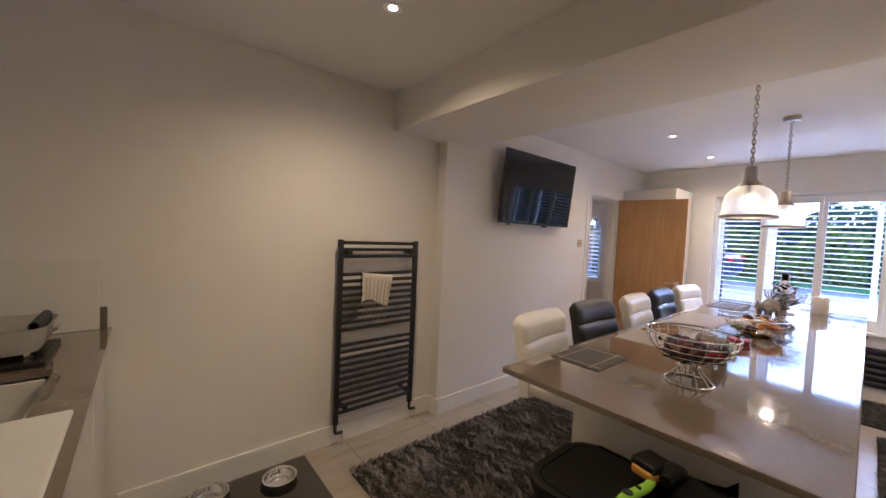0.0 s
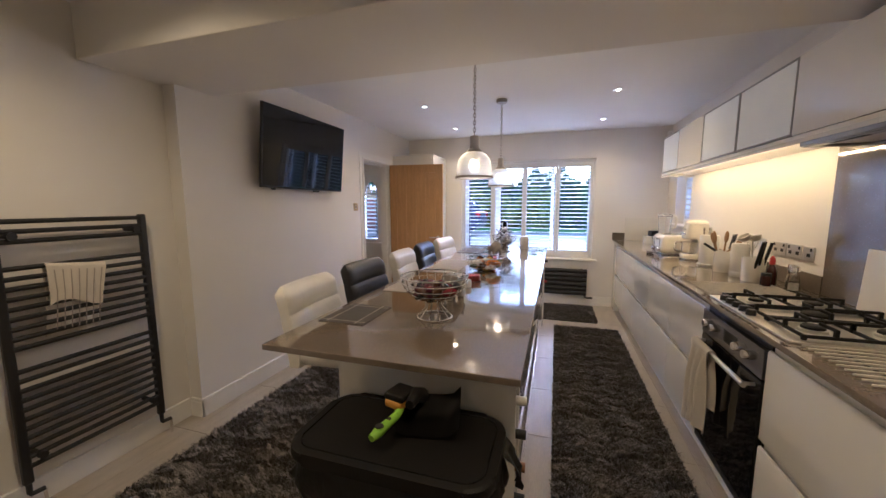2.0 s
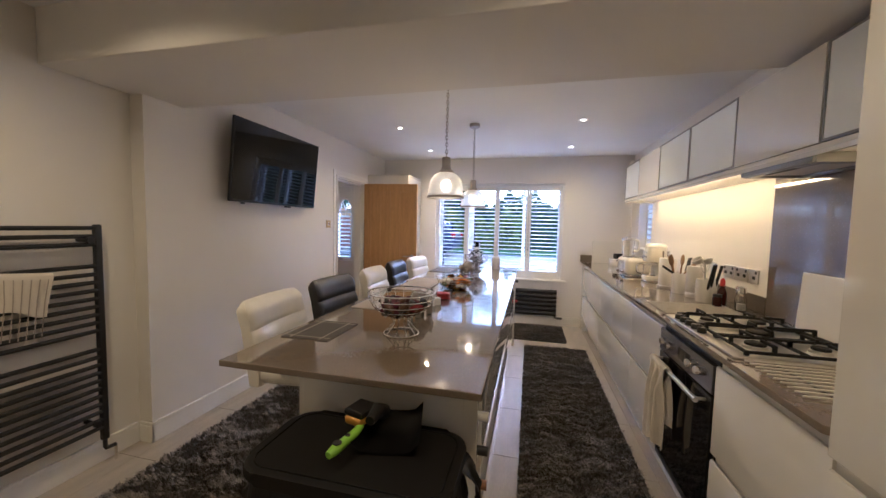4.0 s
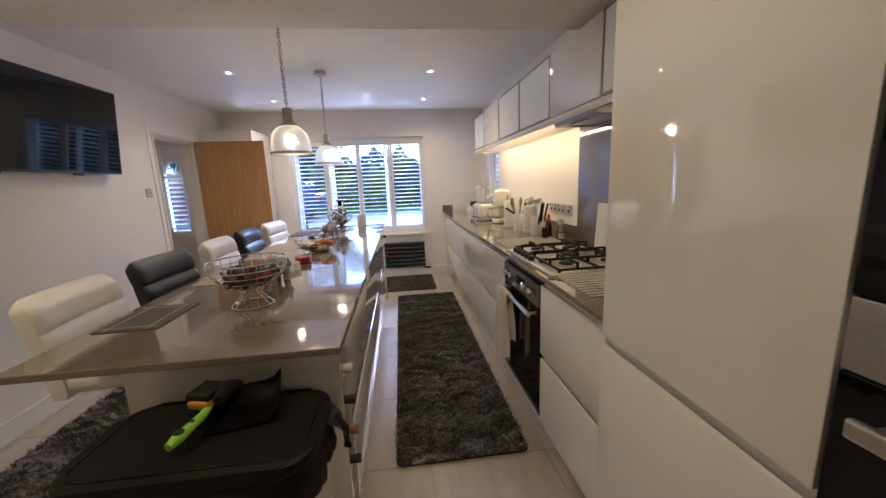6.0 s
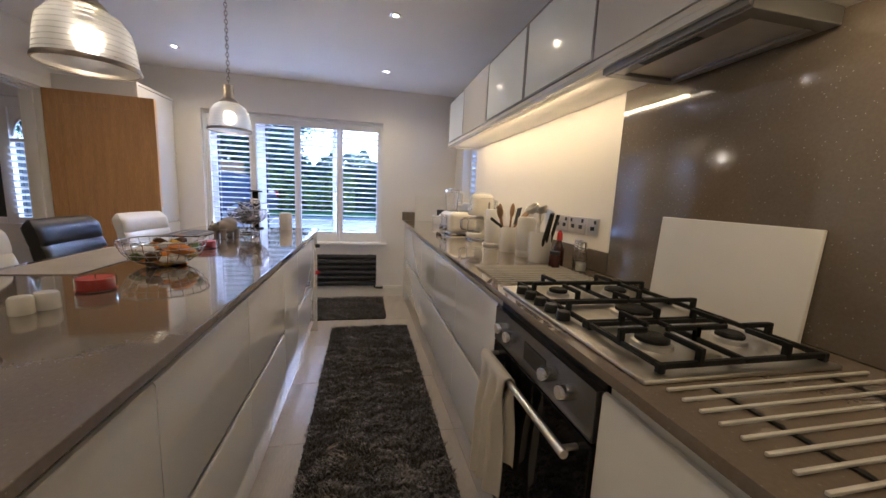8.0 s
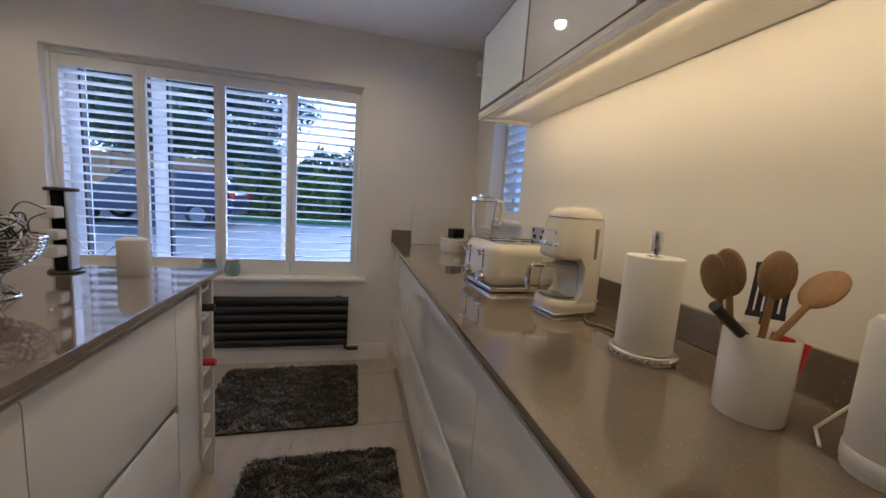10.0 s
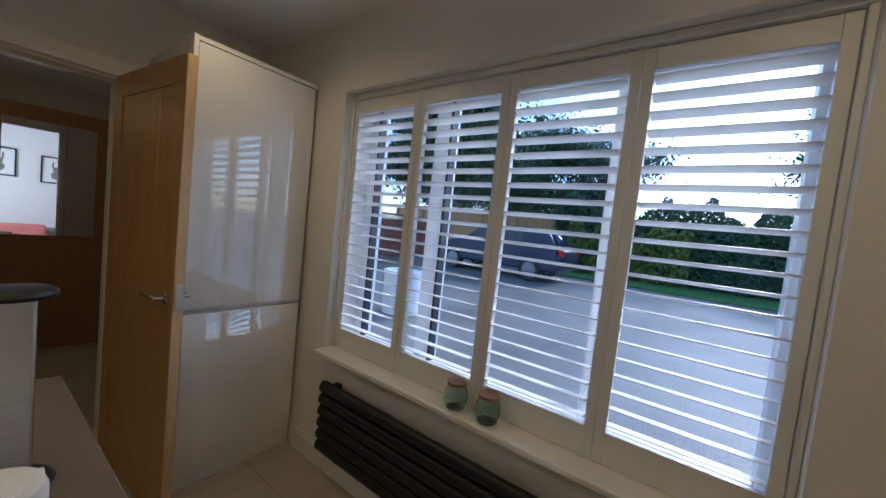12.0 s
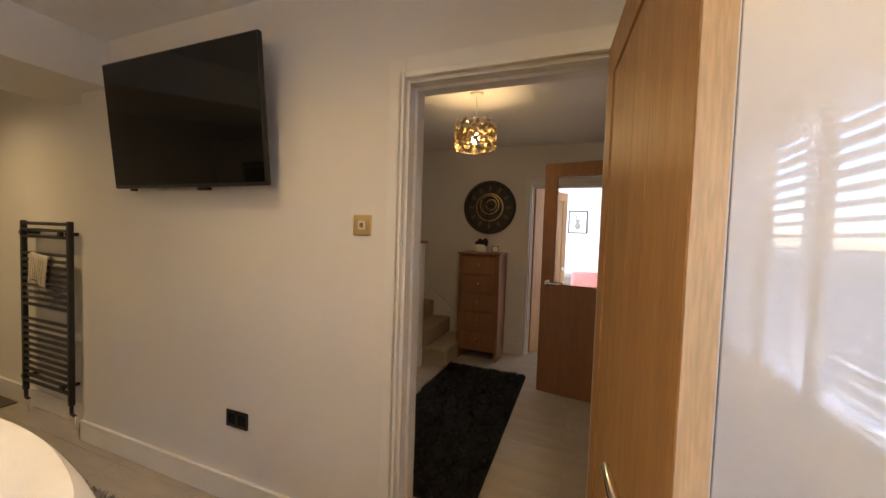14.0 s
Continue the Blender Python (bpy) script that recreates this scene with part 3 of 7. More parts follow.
# island
IX0, IX1, IY0, IY1 = 1.56, 4.914, 0.536, 1.468
isl_label = "white gloss handleless island unit under the stone top"
units = [(1.765, 2.36), (2.36, 2.96), (2.96, 3.56), (3.56, 3.965), (3.965, 4.55)]
for k, (a, c) in enumerate(units):
    base_unit("island_unit", a, c, [(0.15, 0.488), (0.512, 0.872)] if k != 3 else [(0.15, 0.872)], 0.565, 1.17, -1, isl_label, "island units", IB)
base_unit("island_unit", 4.55, 4.725, [(0.15, 0.872)], 0.565, 1.17, -1, isl_label, "island units", IB)
bm = N()
box(bm, 1.66, 0.605, 0.0, 4.86, 1.15, 0.149)
solid("island_plinth", bm, GLOSS, "white gloss plinth under the island units", "plinth")
bm = N()
box(bm, 1.625, 1.171, 0.0, 4.875, 1.19, IB - 0.001, 0.002)
solid("island_back_panel", bm, GLOSS, "white gloss back panel of the island by the stools", "panel")


def wine_rack(x0, x1, end, bottles):
    """A narrow open bottle rack at an island end."""
    d = thing("wine_rack", "narrow white open bottle rack at the end of the island", "wine rack", ((x0 + x1) / 2, 0.86, 0), group="wine racks")
    h = (x1 - x0) / 2
    for s in (-1, 1):
        bm = N()
        a, c = sorted((s * h, s * (h - 0.018)))
        box(bm, a, -0.305, 0.0 if s == end else 0.15, c, 0.31, IB - 0.002, 0.001)
        part("side_panel", bm, GLOSS, d)
    for k in range(7):
        z = 0.15 + k * 0.118
        bm = N()
        o = N()
        n = 8
        pts = [(-h + 0.018, z + 0.03)] + [((-h + 0.022) + (2 * h - 0.044) * j / n, z + 0.028 - 0.02 * math.sin(math.pi * j / n)) for j in range(n + 1)] + [(h - 0.018, z + 0.03), (h - 0.018, z), (-h + 0.018, z)]
        prism(o, pts, "y", -0.295, 0.30)
        merge(bm, o)
        part("shelf", bm, CARCASS, d)
    bm = N()
    box(bm, -h + 0.018, 0.301, 0.15, h - 0.018, 0.309, IB - 0.002)
    part("back_panel", bm, CARCASS, d)
    for k, col, lab in bottles:
        z = 0.15 + k * 0.118 + 0.052
        b = thing("wine_bottle", lab, "bottle", ((x0 + x1) / 2, 0.612, z), group="wine bottles")
        tilt = pose(0, 0, 0, 90, 0, 0)
        bm = N()
        lathe(bm, [(0, 0.08), (0.013, 0.08), (0.014, 0.03), (0.015, 0.0), (0.030, -0.05), (0.037, -0.08), (0.037, -0.26), (0, -0.26)], 16, m=tilt)
        part("glass", bm, GREEN if col is not WHITE else CLEAR, b)
        bm = N()
        lathe(bm, [(0, 0.086), (0.0155, 0.086), (0.0155, 0.03), (0.0148, 0.03)], 16, m=tilt)
        part("foil", bm, col, b)


wine_rack(1.625, 1.765, -1, [(5, WHITE, "clear bottle with a white cap lying in the rack"), (4, INK, "dark wine bottle with a black foil in the rack"), (3, OAK_DARK, "dark wine bottle with a brown foil in the rack"), (2, INK, "dark wine bottle with a black foil in the rack")])
wine_rack(4.725, 4.865, 1, [(5, INK, "dark wine bottle with a black foil in the rack"), (3, RED, "dark wine bottle with a red foil in the rack")])
bm = N()
box(bm, 1.622, 0.60, 0.15, 1.6245, 1.17, IB - 0.001)
solid("island_end_panel", bm, GLOSS, "white gloss end panel of the island behind the bin", "panel")
bm = N()
box(bm, IX0, IY0, IB, IX1, IY1, IT, 0.003)
solid("island_worktop", bm, QUARTZ, "polished taupe quartz worktop on the long island", "worktop")

# counter run
FY = -0.335
run = [(2.79, 3.39), (3.39, 3.99), (3.99, 4.59), (4.59, 5.19), (5.19, 5.79)]
for a, c in run:
    base_unit("base_unit", a, c, [(0.15, 0.494), (0.518, 0.885)], FY, YR + 0.03, 1, "white gloss handleless drawer unit under the counter", "counter units")
base_unit("base_unit", 1.60, 2.178, [(0.15, 0.494), (0.518, 0.885)], FY, YR + 0.03, 1, "white gloss handleless drawer unit under the counter", "counter units")
bm = N()
box(bm, 5.791, YR + 0.03, 0.0, XW - 0.001, FY, WB - 0.001)
solid("counter_end_panel", bm, GLOSS, "white gloss filler panel where the counter meets the wall", "panel")
bm = N()
box(bm, 1.60, FY - 0.09, 0.0, 5.79, FY - 0.07, 0.149)
solid("counter_plinth", bm, GLOSS, "white gloss plinth under the counter units", "plinth")
bm = N()
prism(bm, [(1.590, YR + 0.001), (1.590, -0.335), (1.612, -0.313), (XW - 0.001, -0.313), (XW - 0.001, YR + 0.001)], "z", WB, WT, 0.0015)
solid("counter_worktop", bm, QUARTZ, "polished taupe quartz worktop with pale flecks along the wall", "worktop")
bm = N()
box(bm, 2.985, YR + 0.001, WT + 0.001, XW - 0.02, YR + 0.018, WT + 0.10, 0.002)
box(bm, XW - 0.019, -0.452, WT + 0.001, XW - 0.001, -0.300, WT + 0.105, 0.002)
solid("worktop_upstand", bm, STONE_DARK, "dark taupe quartz upstand behind the counter", "upstand")
bm = N()
box(bm, XW - 0.014, YR + 0.02, WT + 0.001, XW - 0.001, -0.454, 1.255, 0.002)
solid("end_splashback", bm, WHITE, "plain white splashback panel on the end wall", "splashback")
bm = N()
box(bm, 1.60, YR + 0.001, WT + 0.001, 2.983, YR + 0.016, 1.80, 0.002)
solid("hob_splashback", bm, STONE_DARK, "tall taupe quartz splashback behind the gas hob", "splashback")

# wall cabinets
UY, UZ0, UZ1 = -0.625, 1.762, 2.135
UE = [5.05, 4.53, 3.95, 3.365, 2.785, 2.20, 1.602]
for k, (c, a) in enumerate(zip(UE, UE[1:])):
    glassy = k in (0, 2, 3, 5)
    d = thing("wall_cabinet", "wall cabinet with an aluminium framed frosted glass door" if glassy else "white gloss wall cabinet with a plain lift-up door", "cabinet",
              ((a + c) / 2, UY - 0.17, UZ0), group="wall cabinets")
    h, z = (c - a) / 2, UZ1 - UZ0
    bm = N()
    box(bm, -h + 0.0005, YR + 0.001 - UY + 0.17, 0, h - 0.0005, 0.148, z)
    part("body", bm, CARCASS, d)
    if glassy:
        bm = N()
        box(bm, -h + 0.013, 0.156, 0.013, h - 0.013, 0.167, z - 0.013)
        f = part("door", bm, FROST, d, "frosted glass door pane")
        for q in ((-h + 0.003, 0.002, -h + 0.014, z - 0.002), (h - 0.014, 0.002, h - 0.003, z - 0.002), (-h + 0.014, 0.002, h - 0.014, 0.013), (-h + 0.014, z - 0.013, h - 0.014, z - 0.002)):
            bm = N()
            box(bm, q[0], 0.150, q[1], q[2], 0.170, q[3], 0.002)
            part("frame_bar", bm, ALUMINIUM, f, "brushed aluminium frame bar")
    else:
        bm = N()
        box(bm, -h + 0.003, 0.150, 0.002, h - 0.003, 0.170, z - 0.002, 0.002)
        part("door", bm, GLOSS, d)
d = thing("cabinet_pelmet", "white panel with a warm light strip under the wall cabinets", "pelmet")
bm = N()
box(bm, 2.785, YR + 0.012, UZ0 - 0.020, 5.05, UY - 0.004, UZ0 - 0.001, 0.001)
box(bm, 1.602, YR + 0.017, UZ0 - 0.020, 2.784, UY - 0.004, UZ0 - 0.001, 0.001)
part("panel", bm, CARCASS, d)
bm = N()
box(bm, 1.602, UY - 0.016, UZ0 - 0.040, 5.05, UY - 0.003, UZ0 - 0.0205, 0.001)
box(bm, 5.034, YR + 0.012, UZ0 - 0.040, 5.05, UY - 0.016, UZ0 - 0.0205, 0.001)
part("front_lip", bm, GLOSS, d)
bm = N()
box(bm, 2.80, UY - 0.024, UZ0 - 0.025, 5.0, UY - 0.018, UZ0 - 0.0205)
part("light_strip", bm, STRIP, d, "lit warm strip")
bm = N()
box(bm, 1.62, UY - 0.024, UZ0 - 0.025, 2.22, UY - 0.018, UZ0 - 0.0205)
part("light_strip", bm, STRIP, d, "lit warm strip")
d = thing("extractor_hood", "stainless steel extractor hood under the wall cabinets", "extractor hood", (2.50, -0.785, 1.70))
bm = N()
for q in ((-0.245, -0.13, -0.205, 0.13), (0.205, -0.13, 0.245, 0.13), (-0.205, -0.13, 0.205, -0.10), (-0.205, 0.085, 0.205, 0.13)):
    box(bm, q[0], q[1], 0.0, q[2], q[3], 0.041, 0.003)
part("body", bm, ALUMINIUM, d)
bm = N()
box(bm, -0.204, -0.099, 0.010, 0.204, 0.084, 0.016, 0.001)
part("filter", bm, STEEL, d, "brushed metal grease filter")
bm = N()
box(bm, -0.245, 0.131, 0.004, 0.245, 0.142, 0.038, 0.003)
part("front_lip", bm, ALUMINIUM, d)
bm = N()
box(bm, -0.10, 0.095, -0.002, 0.10, 0.118, -0.0005, 0.0005)
part("button_strip", bm, INK, d, "black button strip")

# tall housing and oven tower
TZ = 2.135
d = thing("tall_cabinet", "tall white gloss handleless housing cabinet", "cabinet", (1.27, -0.63, 0))
bm = N()
box(bm, -0.312, -0.30, 0.0, 0.312, 0.300, TZ)
part("body", bm, GLOSS, d)
bm = N()
box(bm, -0.31, 0.302, 0.885, 0.31, 0.322, TZ, 0.002)
part("upper_door", bm, GLOSS, d)
part("lower_door", j_front(N(), -0.31, 0.31, 0.15, 0.855, 0.322, 1), GLOSS, d)
d2 = thing("oven_tower", "tall oven housing with two built-in black glass ovens", "oven", (0.64, -0.63, 0))
bm = N()
box(bm, -0.317, -0.30, 0.0, 0.317, 0.296, TZ)
part("body", bm, CARCASS, d2)
for z0, z1 in ((0.15, 0.58), (1.84, TZ)):
    bm = N()
    box(bm, -0.315, 0.298, z0, 0.315, 0.318, z1, 0.002)
    part("door", bm, GLOSS, d2)
for z0, z1 in ((0.60, 1.105), (1.22, 1.82)):
    bm = N()
    box(bm, -0.314, 0.298, z0, 0.314, 0.322, z1, 0.004)
    o = part("oven_door", bm, SHINY_BLACK, d2, "black glass oven door")
    bm = N()
    box(bm, -0.27, 0.350, z1 - 0.075, 0.27, 0.366, z1 - 0.045, 0.005)
    for s in (-0.24, 0.24):
        box(bm, s - 0.01, 0.320, z1 - 0.07, s + 0.01, 0.352, z1 - 0.05, 0.002)
    part("handle", bm, STEEL, o, "steel bar handle")
bm = N()
box(bm, -0.314, 0.298, 1.107, 0.314, 0.320, 1.218, 0.002)
part("control_panel", bm, STEEL, d2, "steel control panel")
bm = N()
box(bm, X0 + 0.001, -0.93, 0, 0.32, -0.33, TZ)
solid("end_cabinet", bm, GLOSS, "plain tall white gloss cabinet side", "cabinet")

# built-under oven
d = thing("built_under_oven", "black glass and steel oven built in under the gas hob", "oven", (2.484, -0.62, 0))
bm = N()
box(bm, -0.298, -0.27, 0.15, 0.298, 0.266, WB - 0.004)
part("body", bm, RUBBER, d)
bm = N()
box(bm, -0.297, 0.268, 0.755, 0.297, 0.292, 0.878, 0.003)
cp = part("control_panel", bm, OVEN_STEEL, d, "dark steel control panel")
for kx in (-0.23, -0.15, 0.10, 0.19):
    bm = N()
    lathe(bm, [(0, 0.024), (0.016, 0.024), (0.019, 0.02), (0.02, 0.0)], 18, m=pose(-kx, 0.292, 0.815, -90, 0, 0))
    part("knob", bm, CHROME, cp)
bm = N()
box(bm, -0.085, 0.292, 0.79, 0.045, 0.2935, 0.845)
part("display", bm, SHINY_BLACK, cp)
bm = N()
box(bm, -0.297, 0.268, 0.19, 0.297, 0.290, 0.750, 0.004)
od = part("oven_door", bm, SHINY_BLACK, d, "black glass oven door")
bm = N()
tube(bm, [(-0.27, 0.335, 0.715), (0.27, 0.335, 0.715)], 0.011, 12)
for s in (-0.25, 0.25):
    tube(bm, [(s, 0.288, 0.715), (s, 0.336, 0.715)], 0.008, 8)
part("handle", bm, STEEL, od, "steel bar handle")
bm = N()
box(bm, -0.297, 0.268, 0.152, 0.297, 0.286, 0.186, 0.002)
part("vent_strip", bm, RUBBER, d)


def hanging_cloth(bm, w, drop_f, drop_b, r, wave=0.006, n=14, thick=0.004, skew=0.0):
    """A towel folded over a bar along x."""
    prof = [(-r, -drop_b * (1 - k / 6)) for k in range(6)] + [(-r * math.cos(math.pi * k / 6), r * math.sin(math.pi * k / 6)) for k in range(7)] + [(r, -drop_f * (k + 1) / 10) for k in range(10)]
    rows = []
    for i in range(n + 1):
        u = i / n
        row = []
        for y, z in prof:
            g = min(1, abs(z) / 0.12) if z < 0 else 0
            row.append(bm.verts.new((w * (u - 0.5) * (1 - 0.12 * g) + skew * z, y + wave * g * math.sin(u * 17 + z * 6), z + (0.02 * g * math.sin(u * 5) if z < -0.02 else 0))))
        rows.append(row)
    for a, c in zip(rows, rows[1:]):
        for k in range(len(prof) - 1):
            bm.faces.new((a[k], a[k + 1], c[k + 1], c[k]))
    bmesh.ops.recalc_face_normals(bm, faces=bm.faces)
    bmesh.ops.solidify(bm, geom=bm.faces[:], thickness=thick)
    return bm


tw = thing("tea_towel", "crumpled cream cotton tea towel hanging over the oven handle", "towel", (2.62, -0.280, 0.717))
part("cloth", hanging_cloth(N(), 0.21, 0.42, 0.30, 0.020, 0.022, 30), TOWEL, tw)

# ---- gas hob ----
d = thing("gas_hob", "stainless steel gas hob with black cast iron pan supports", "hob", (2.43, -0.59, WT))
HX, HY = 0.345, 0.245
bm = N()
box(bm, -HX, -HY, 0.0005, HX, HY, 0.010, 0.004)
part("plate", bm, STEEL, d)
burn = [(-0.20, 0.10, 0.036), (-0.20, -0.12, 0.030), (0.0, -0.02, 0.050), (0.21, 0.10, 0.030), (0.21, -0.12, 0.036)]
for x, y, r in burn:
    bm = N()
    lathe(bm, [(r * 1.25, 0.010), (r * 1.2, 0.020), (r * 0.9, 0.024)], 24, (x, y, 0))
    q = part("burner", bm, STEEL, d)
    bm = N()
    lathe(bm, [(r, 0.022), (r, 0.030), (r * 0.85, 0.034), (0, 0.034)], 24, (x, y, 0))
    part("burner_cap", bm, IRON, q)
for gx0, gx1, rows_ in ((-0.325, -0.092, (-0.12, 0.10)), (-0.088, 0.088, (-0.02,)), (0.092, 0.325, (-0.12, 0.10))):
    bm = N()
    yb, yf = -0.225, 0.19
    cx = (gx0 + gx1) / 2
    for y in (yb, yf):
        box(bm, gx0, y - 0.005, 0.018, gx1, y + 0.005, 0.030, 0.002)
    for x in (gx0 + 0.005, gx1 - 0.005):
        box(bm, x - 0.005, yb, 0.018, x + 0.005, yf, 0.030, 0.002)
        for y in (yb, yf):
            box(bm, x - 0.007, y - 0.007, 0.010, x + 0.007, y + 0.007, 0.030, 0.002)
    if len(rows_) > 1:
        box(bm, gx0, -0.017, 0.018, gx1, -0.007, 0.030, 0.002)
    for cy in rows_:
        hi, lo = (yf, -0.012) if cy > 0 else (-0.012, yb)
        if len(rows_) == 1:
            hi, lo = yf, yb
        # fingers rise from the ring of bars and reach in over the burner
        for fx in (gx0 + 0.006, gx1 - 0.006):
            toward = 1 if fx < cx else -1
            box(bm, fx - 0.007, cy - 0.006, 0.018, fx + 0.007, cy + 0.006, 0.056, 0.002)
            xa, xb = sorted((fx, fx + toward * (abs(cx - fx) - 0.026)))
            box(bm, xa, cy - 0.005, 0.045, xb, cy + 0.005, 0.057, 0.002)
        for fy in (lo, hi):
            toward = 1 if fy < cy else -1
            box(bm, cx - 0.006, fy - 0.007, 0.018, cx + 0.006, fy + 0.007, 0.056, 0.002)
            ya, yc = sorted((fy, fy + toward * (abs(cy - fy) - 0.026)))
            box(bm, cx - 0.005, ya, 0.045, cx + 0.005, yc, 0.057, 0.002)
    part("pan_support", bm, IRON, d)
for k in range(5):
    bm = N()
    lathe(bm, [(0.019, 0.010), (0.018, 0.030), (0.015, 0.034), (0, 0.034)], 18, (0.01 + 0.065 * k - 0.03, HY - 0.028, 0))
    part("knob", bm, RUBBER, d)


BAR_STEEL = shader("satin_bar", (0.66, 0.64, 0.60), 0.42, 0.35, spread=0.08, scale=30)


def trivet(x0, x1, y0, y1, n, label):
    d = thing("worktop_rack", label, "trivet", ((x0 + x1) / 2, (y0 + y1) / 2, WT), group="worktop racks")
    hx, hy = (x1 - x0) / 2, (y1 - y0) / 2
    for k in range(n):
        bm = N()
        x = -hx + 2 * hx * k / (n - 1)
        box(bm, x - 0.0032, -hy, 0.004, x + 0.0032, hy, 0.0095, 0.0015)
        part("bar", bm, BAR_STEEL, d)
    for y in (-hy * 0.6, hy * 0.6):
        bm = N()
        box(bm, -hx, y - 0.005, 0.0005, hx, y + 0.005, 0.004)
        part("strip", bm, RUBBER, d)


trivet(1.77, 2.06, -0.86, -0.37, 10, "stainless steel bar rack set flush beside the hob")
trivet(2.83, 3.16, -0.80, -0.36, 11, "stainless steel bar rack beside the hob near the pots")
bm = N()
box(bm, -0.24, -0.006, 0, 0.24, 0.006, 0.285, 0.003)
solid("chopping_board", bm, PLASTIC, "white plastic chopping board leaning behind the hob", "chopping board", at=pose(2.45, -0.905, WT + 0.001, 3, 0, 0))

# ---- fridge housing by the window ----
d = thing("fridge_housing", "tall white gloss integrated fridge cabinet beside the window", "cabinet", (5.66, 2.40, 0))
bm = N()
box(bm, -0.307, -0.28, 0.0, 0.315, 0.310, 2.125, 0.001)
part("body", bm, GLOSS, d)
bm = N()
box(bm, -0.307, -0.308, 0.0, -0.288, -0.281, 2.125, 0.001)
box(bm, -0.288, -0.306, 2.104, 0.304, -0.281, 2.125, 0.001)
part("side_panel", bm, GLOSS, d)
bm = N()
box(bm, -0.288, -0.270, 0.001, 0.304, -0.2805, 0.160, 0.001)
part("plinth", bm, GLOSS, d)
bm = N()
box(bm, -0.285, -0.304, 0.894, 0.298, -0.283, 2.10, 0.002)
part("upper_door", bm, GLOSS, d)
part("lower_door", j_front(N(), -0.285, 0.298, 0.165, 0.872, -0.304, -1), GLOSS, d)

# ---- oak door standing open ----
def oak_door(name, at, width, height, label, glazed=False, mat=OAK):
    """A ledged oak door leaf whose hinge edge is its origin, lying along +x."""
    d = thing(name, label, "door", at, kind="structure")
    t = 0.02
    if glazed:
        bm = N()
        box(bm, 0, -t, 0.008, width, t, 0.98, 0.002)
        box(bm, 0, -t, 0.98, 0.11, t, height, 0.002)
        box(bm, width - 0.11, -t, 0.98, width, t, height, 0.002)
        box(bm, 0.11, -t, height - 0.12, width - 0.11, t, height, 0.002)
        part("leaf", bm, mat, d)
        bm = N()
        box(bm, 0.105, -0.003, 0.97, width - 0.105, 0.003, height - 0.115)
        part("pane", bm, PANE, d).visible_shadow = False
    else:
        bm = N()
        box(bm, 0, -t, 0.008, 0.10, t, height, 0.002)
        box(bm, width - 0.10, -t, 0.008, width, t, height, 0.002)
        box(bm, 0.10, -t, 0.008, width - 0.10, t, 0.20, 0.002)
        box(bm, 0.10, -t, height - 0.11, width - 0.10, t, height, 0.002)
        part("leaf", bm, mat, d)
        n = 4
        pw = (width - 0.20) / n
        for k in range(n):
            bm = N()
            box(bm, 0.10 + pw * k + 0.0006, -t + 0.006, 0.20, 0.10 + pw * (k + 1) - 0.0006, t - 0.006, height - 0.11, 0.0016)
            part("plank", bm, mat, d)
        bm = N()
        box(bm, width + 0.0003, -t + 0.0015, 0.010, width + 0.0025, t - 0.0015, height - 0.002)
        part("edge", bm, OAK_PALE, d, "pale oak door edge")
    for s in (-1, 1):
        bm = N()
        lathe(bm, [(0.026, 0), (0.026, 0.006), (0.011, 0.010), (0.010, 0.045), (0, 0.045)], 20, m=pose(width - 0.06, s * t, 0.985, -90 * s, 0, 0))
        tube(bm, [(width - 0.06, s * (t + 0.042), 0.985), (width - 0.10, s * (t + 0.046), 0.985), (width - 0.175, s * (t + 0.046), 0.985)], [0.010, 0.0095, 0.008], 10)
        part("handle", bm, CHROME, d, "chrome lever handle")
    bm = N()
    box(bm, width + 0.0026, -0.012, 0.93, width + 0.0045, 0.012, 1.05)
    part("latch_plate", bm, STEEL, d)
    return d


ang = math.degrees(math.atan2(1.94 - 2.70, 5.305 - 5.242))
oak_door("oak_door", pose(5.242, 2.700, 0, 0, 0, ang), 0.760, 1.982, "oak plank door with chrome lever handles standing wide open")
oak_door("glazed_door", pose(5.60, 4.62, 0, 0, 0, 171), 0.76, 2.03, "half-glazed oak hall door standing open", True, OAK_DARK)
oak_door("far_door", pose(4.635, 5.76, 0, 0, 0, 62), 0.70, 1.96, "oak door of the far room standing open")


# ---- wall things in the kitchen ----
def slab(w, h, t, bev=0.004):
    return box(N(), -w / 2, -t / 2, -h / 2, w / 2, t / 2, h / 2, bev)


tv = thing("television", "flat black television tilted down on a wall bracket", "television", pose(3.341, 2.598, 1.888, 5.4, 0, 0))
part("casing", slab(1.085, 0.636, 0.024, 0.005), RUBBER, tv)
bm = N()
box(bm, -0.533, -0.0140, -0.302, 0.533, -0.0122, 0.310, 0.0005)
part("screen", bm, SHINY_BLACK, tv, "dark glossy screen")
bm = N()
box(bm, -0.35, 0.012, -0.22, 0.35, 0.045, 0.10, 0.012)
part("rear_housing", bm, RUBBER, tv)
bm = N()
box(bm, 0.10, -0.014, -0.334, 0.17, 0.010, -0.3195, 0.003)
part("sensor", bm, RUBBER, tv)
bm = N()
box(bm, -0.42, -0.012, -0.332, -0.39, 0.010, -0.3195, 0.003)
part("sensor_foot", bm, RUBBER, tv)
br = N()
box(br, 3.20, 2.640, 1.86, 3.49, YT, 1.98, 0.004)
box(br, 3.24, 2.60, 1.80, 3.27, 2.66, 2.05, 0.002)
box(br, 3.42, 2.60, 1.80, 3.45, 2.66, 2.05, 0.002)
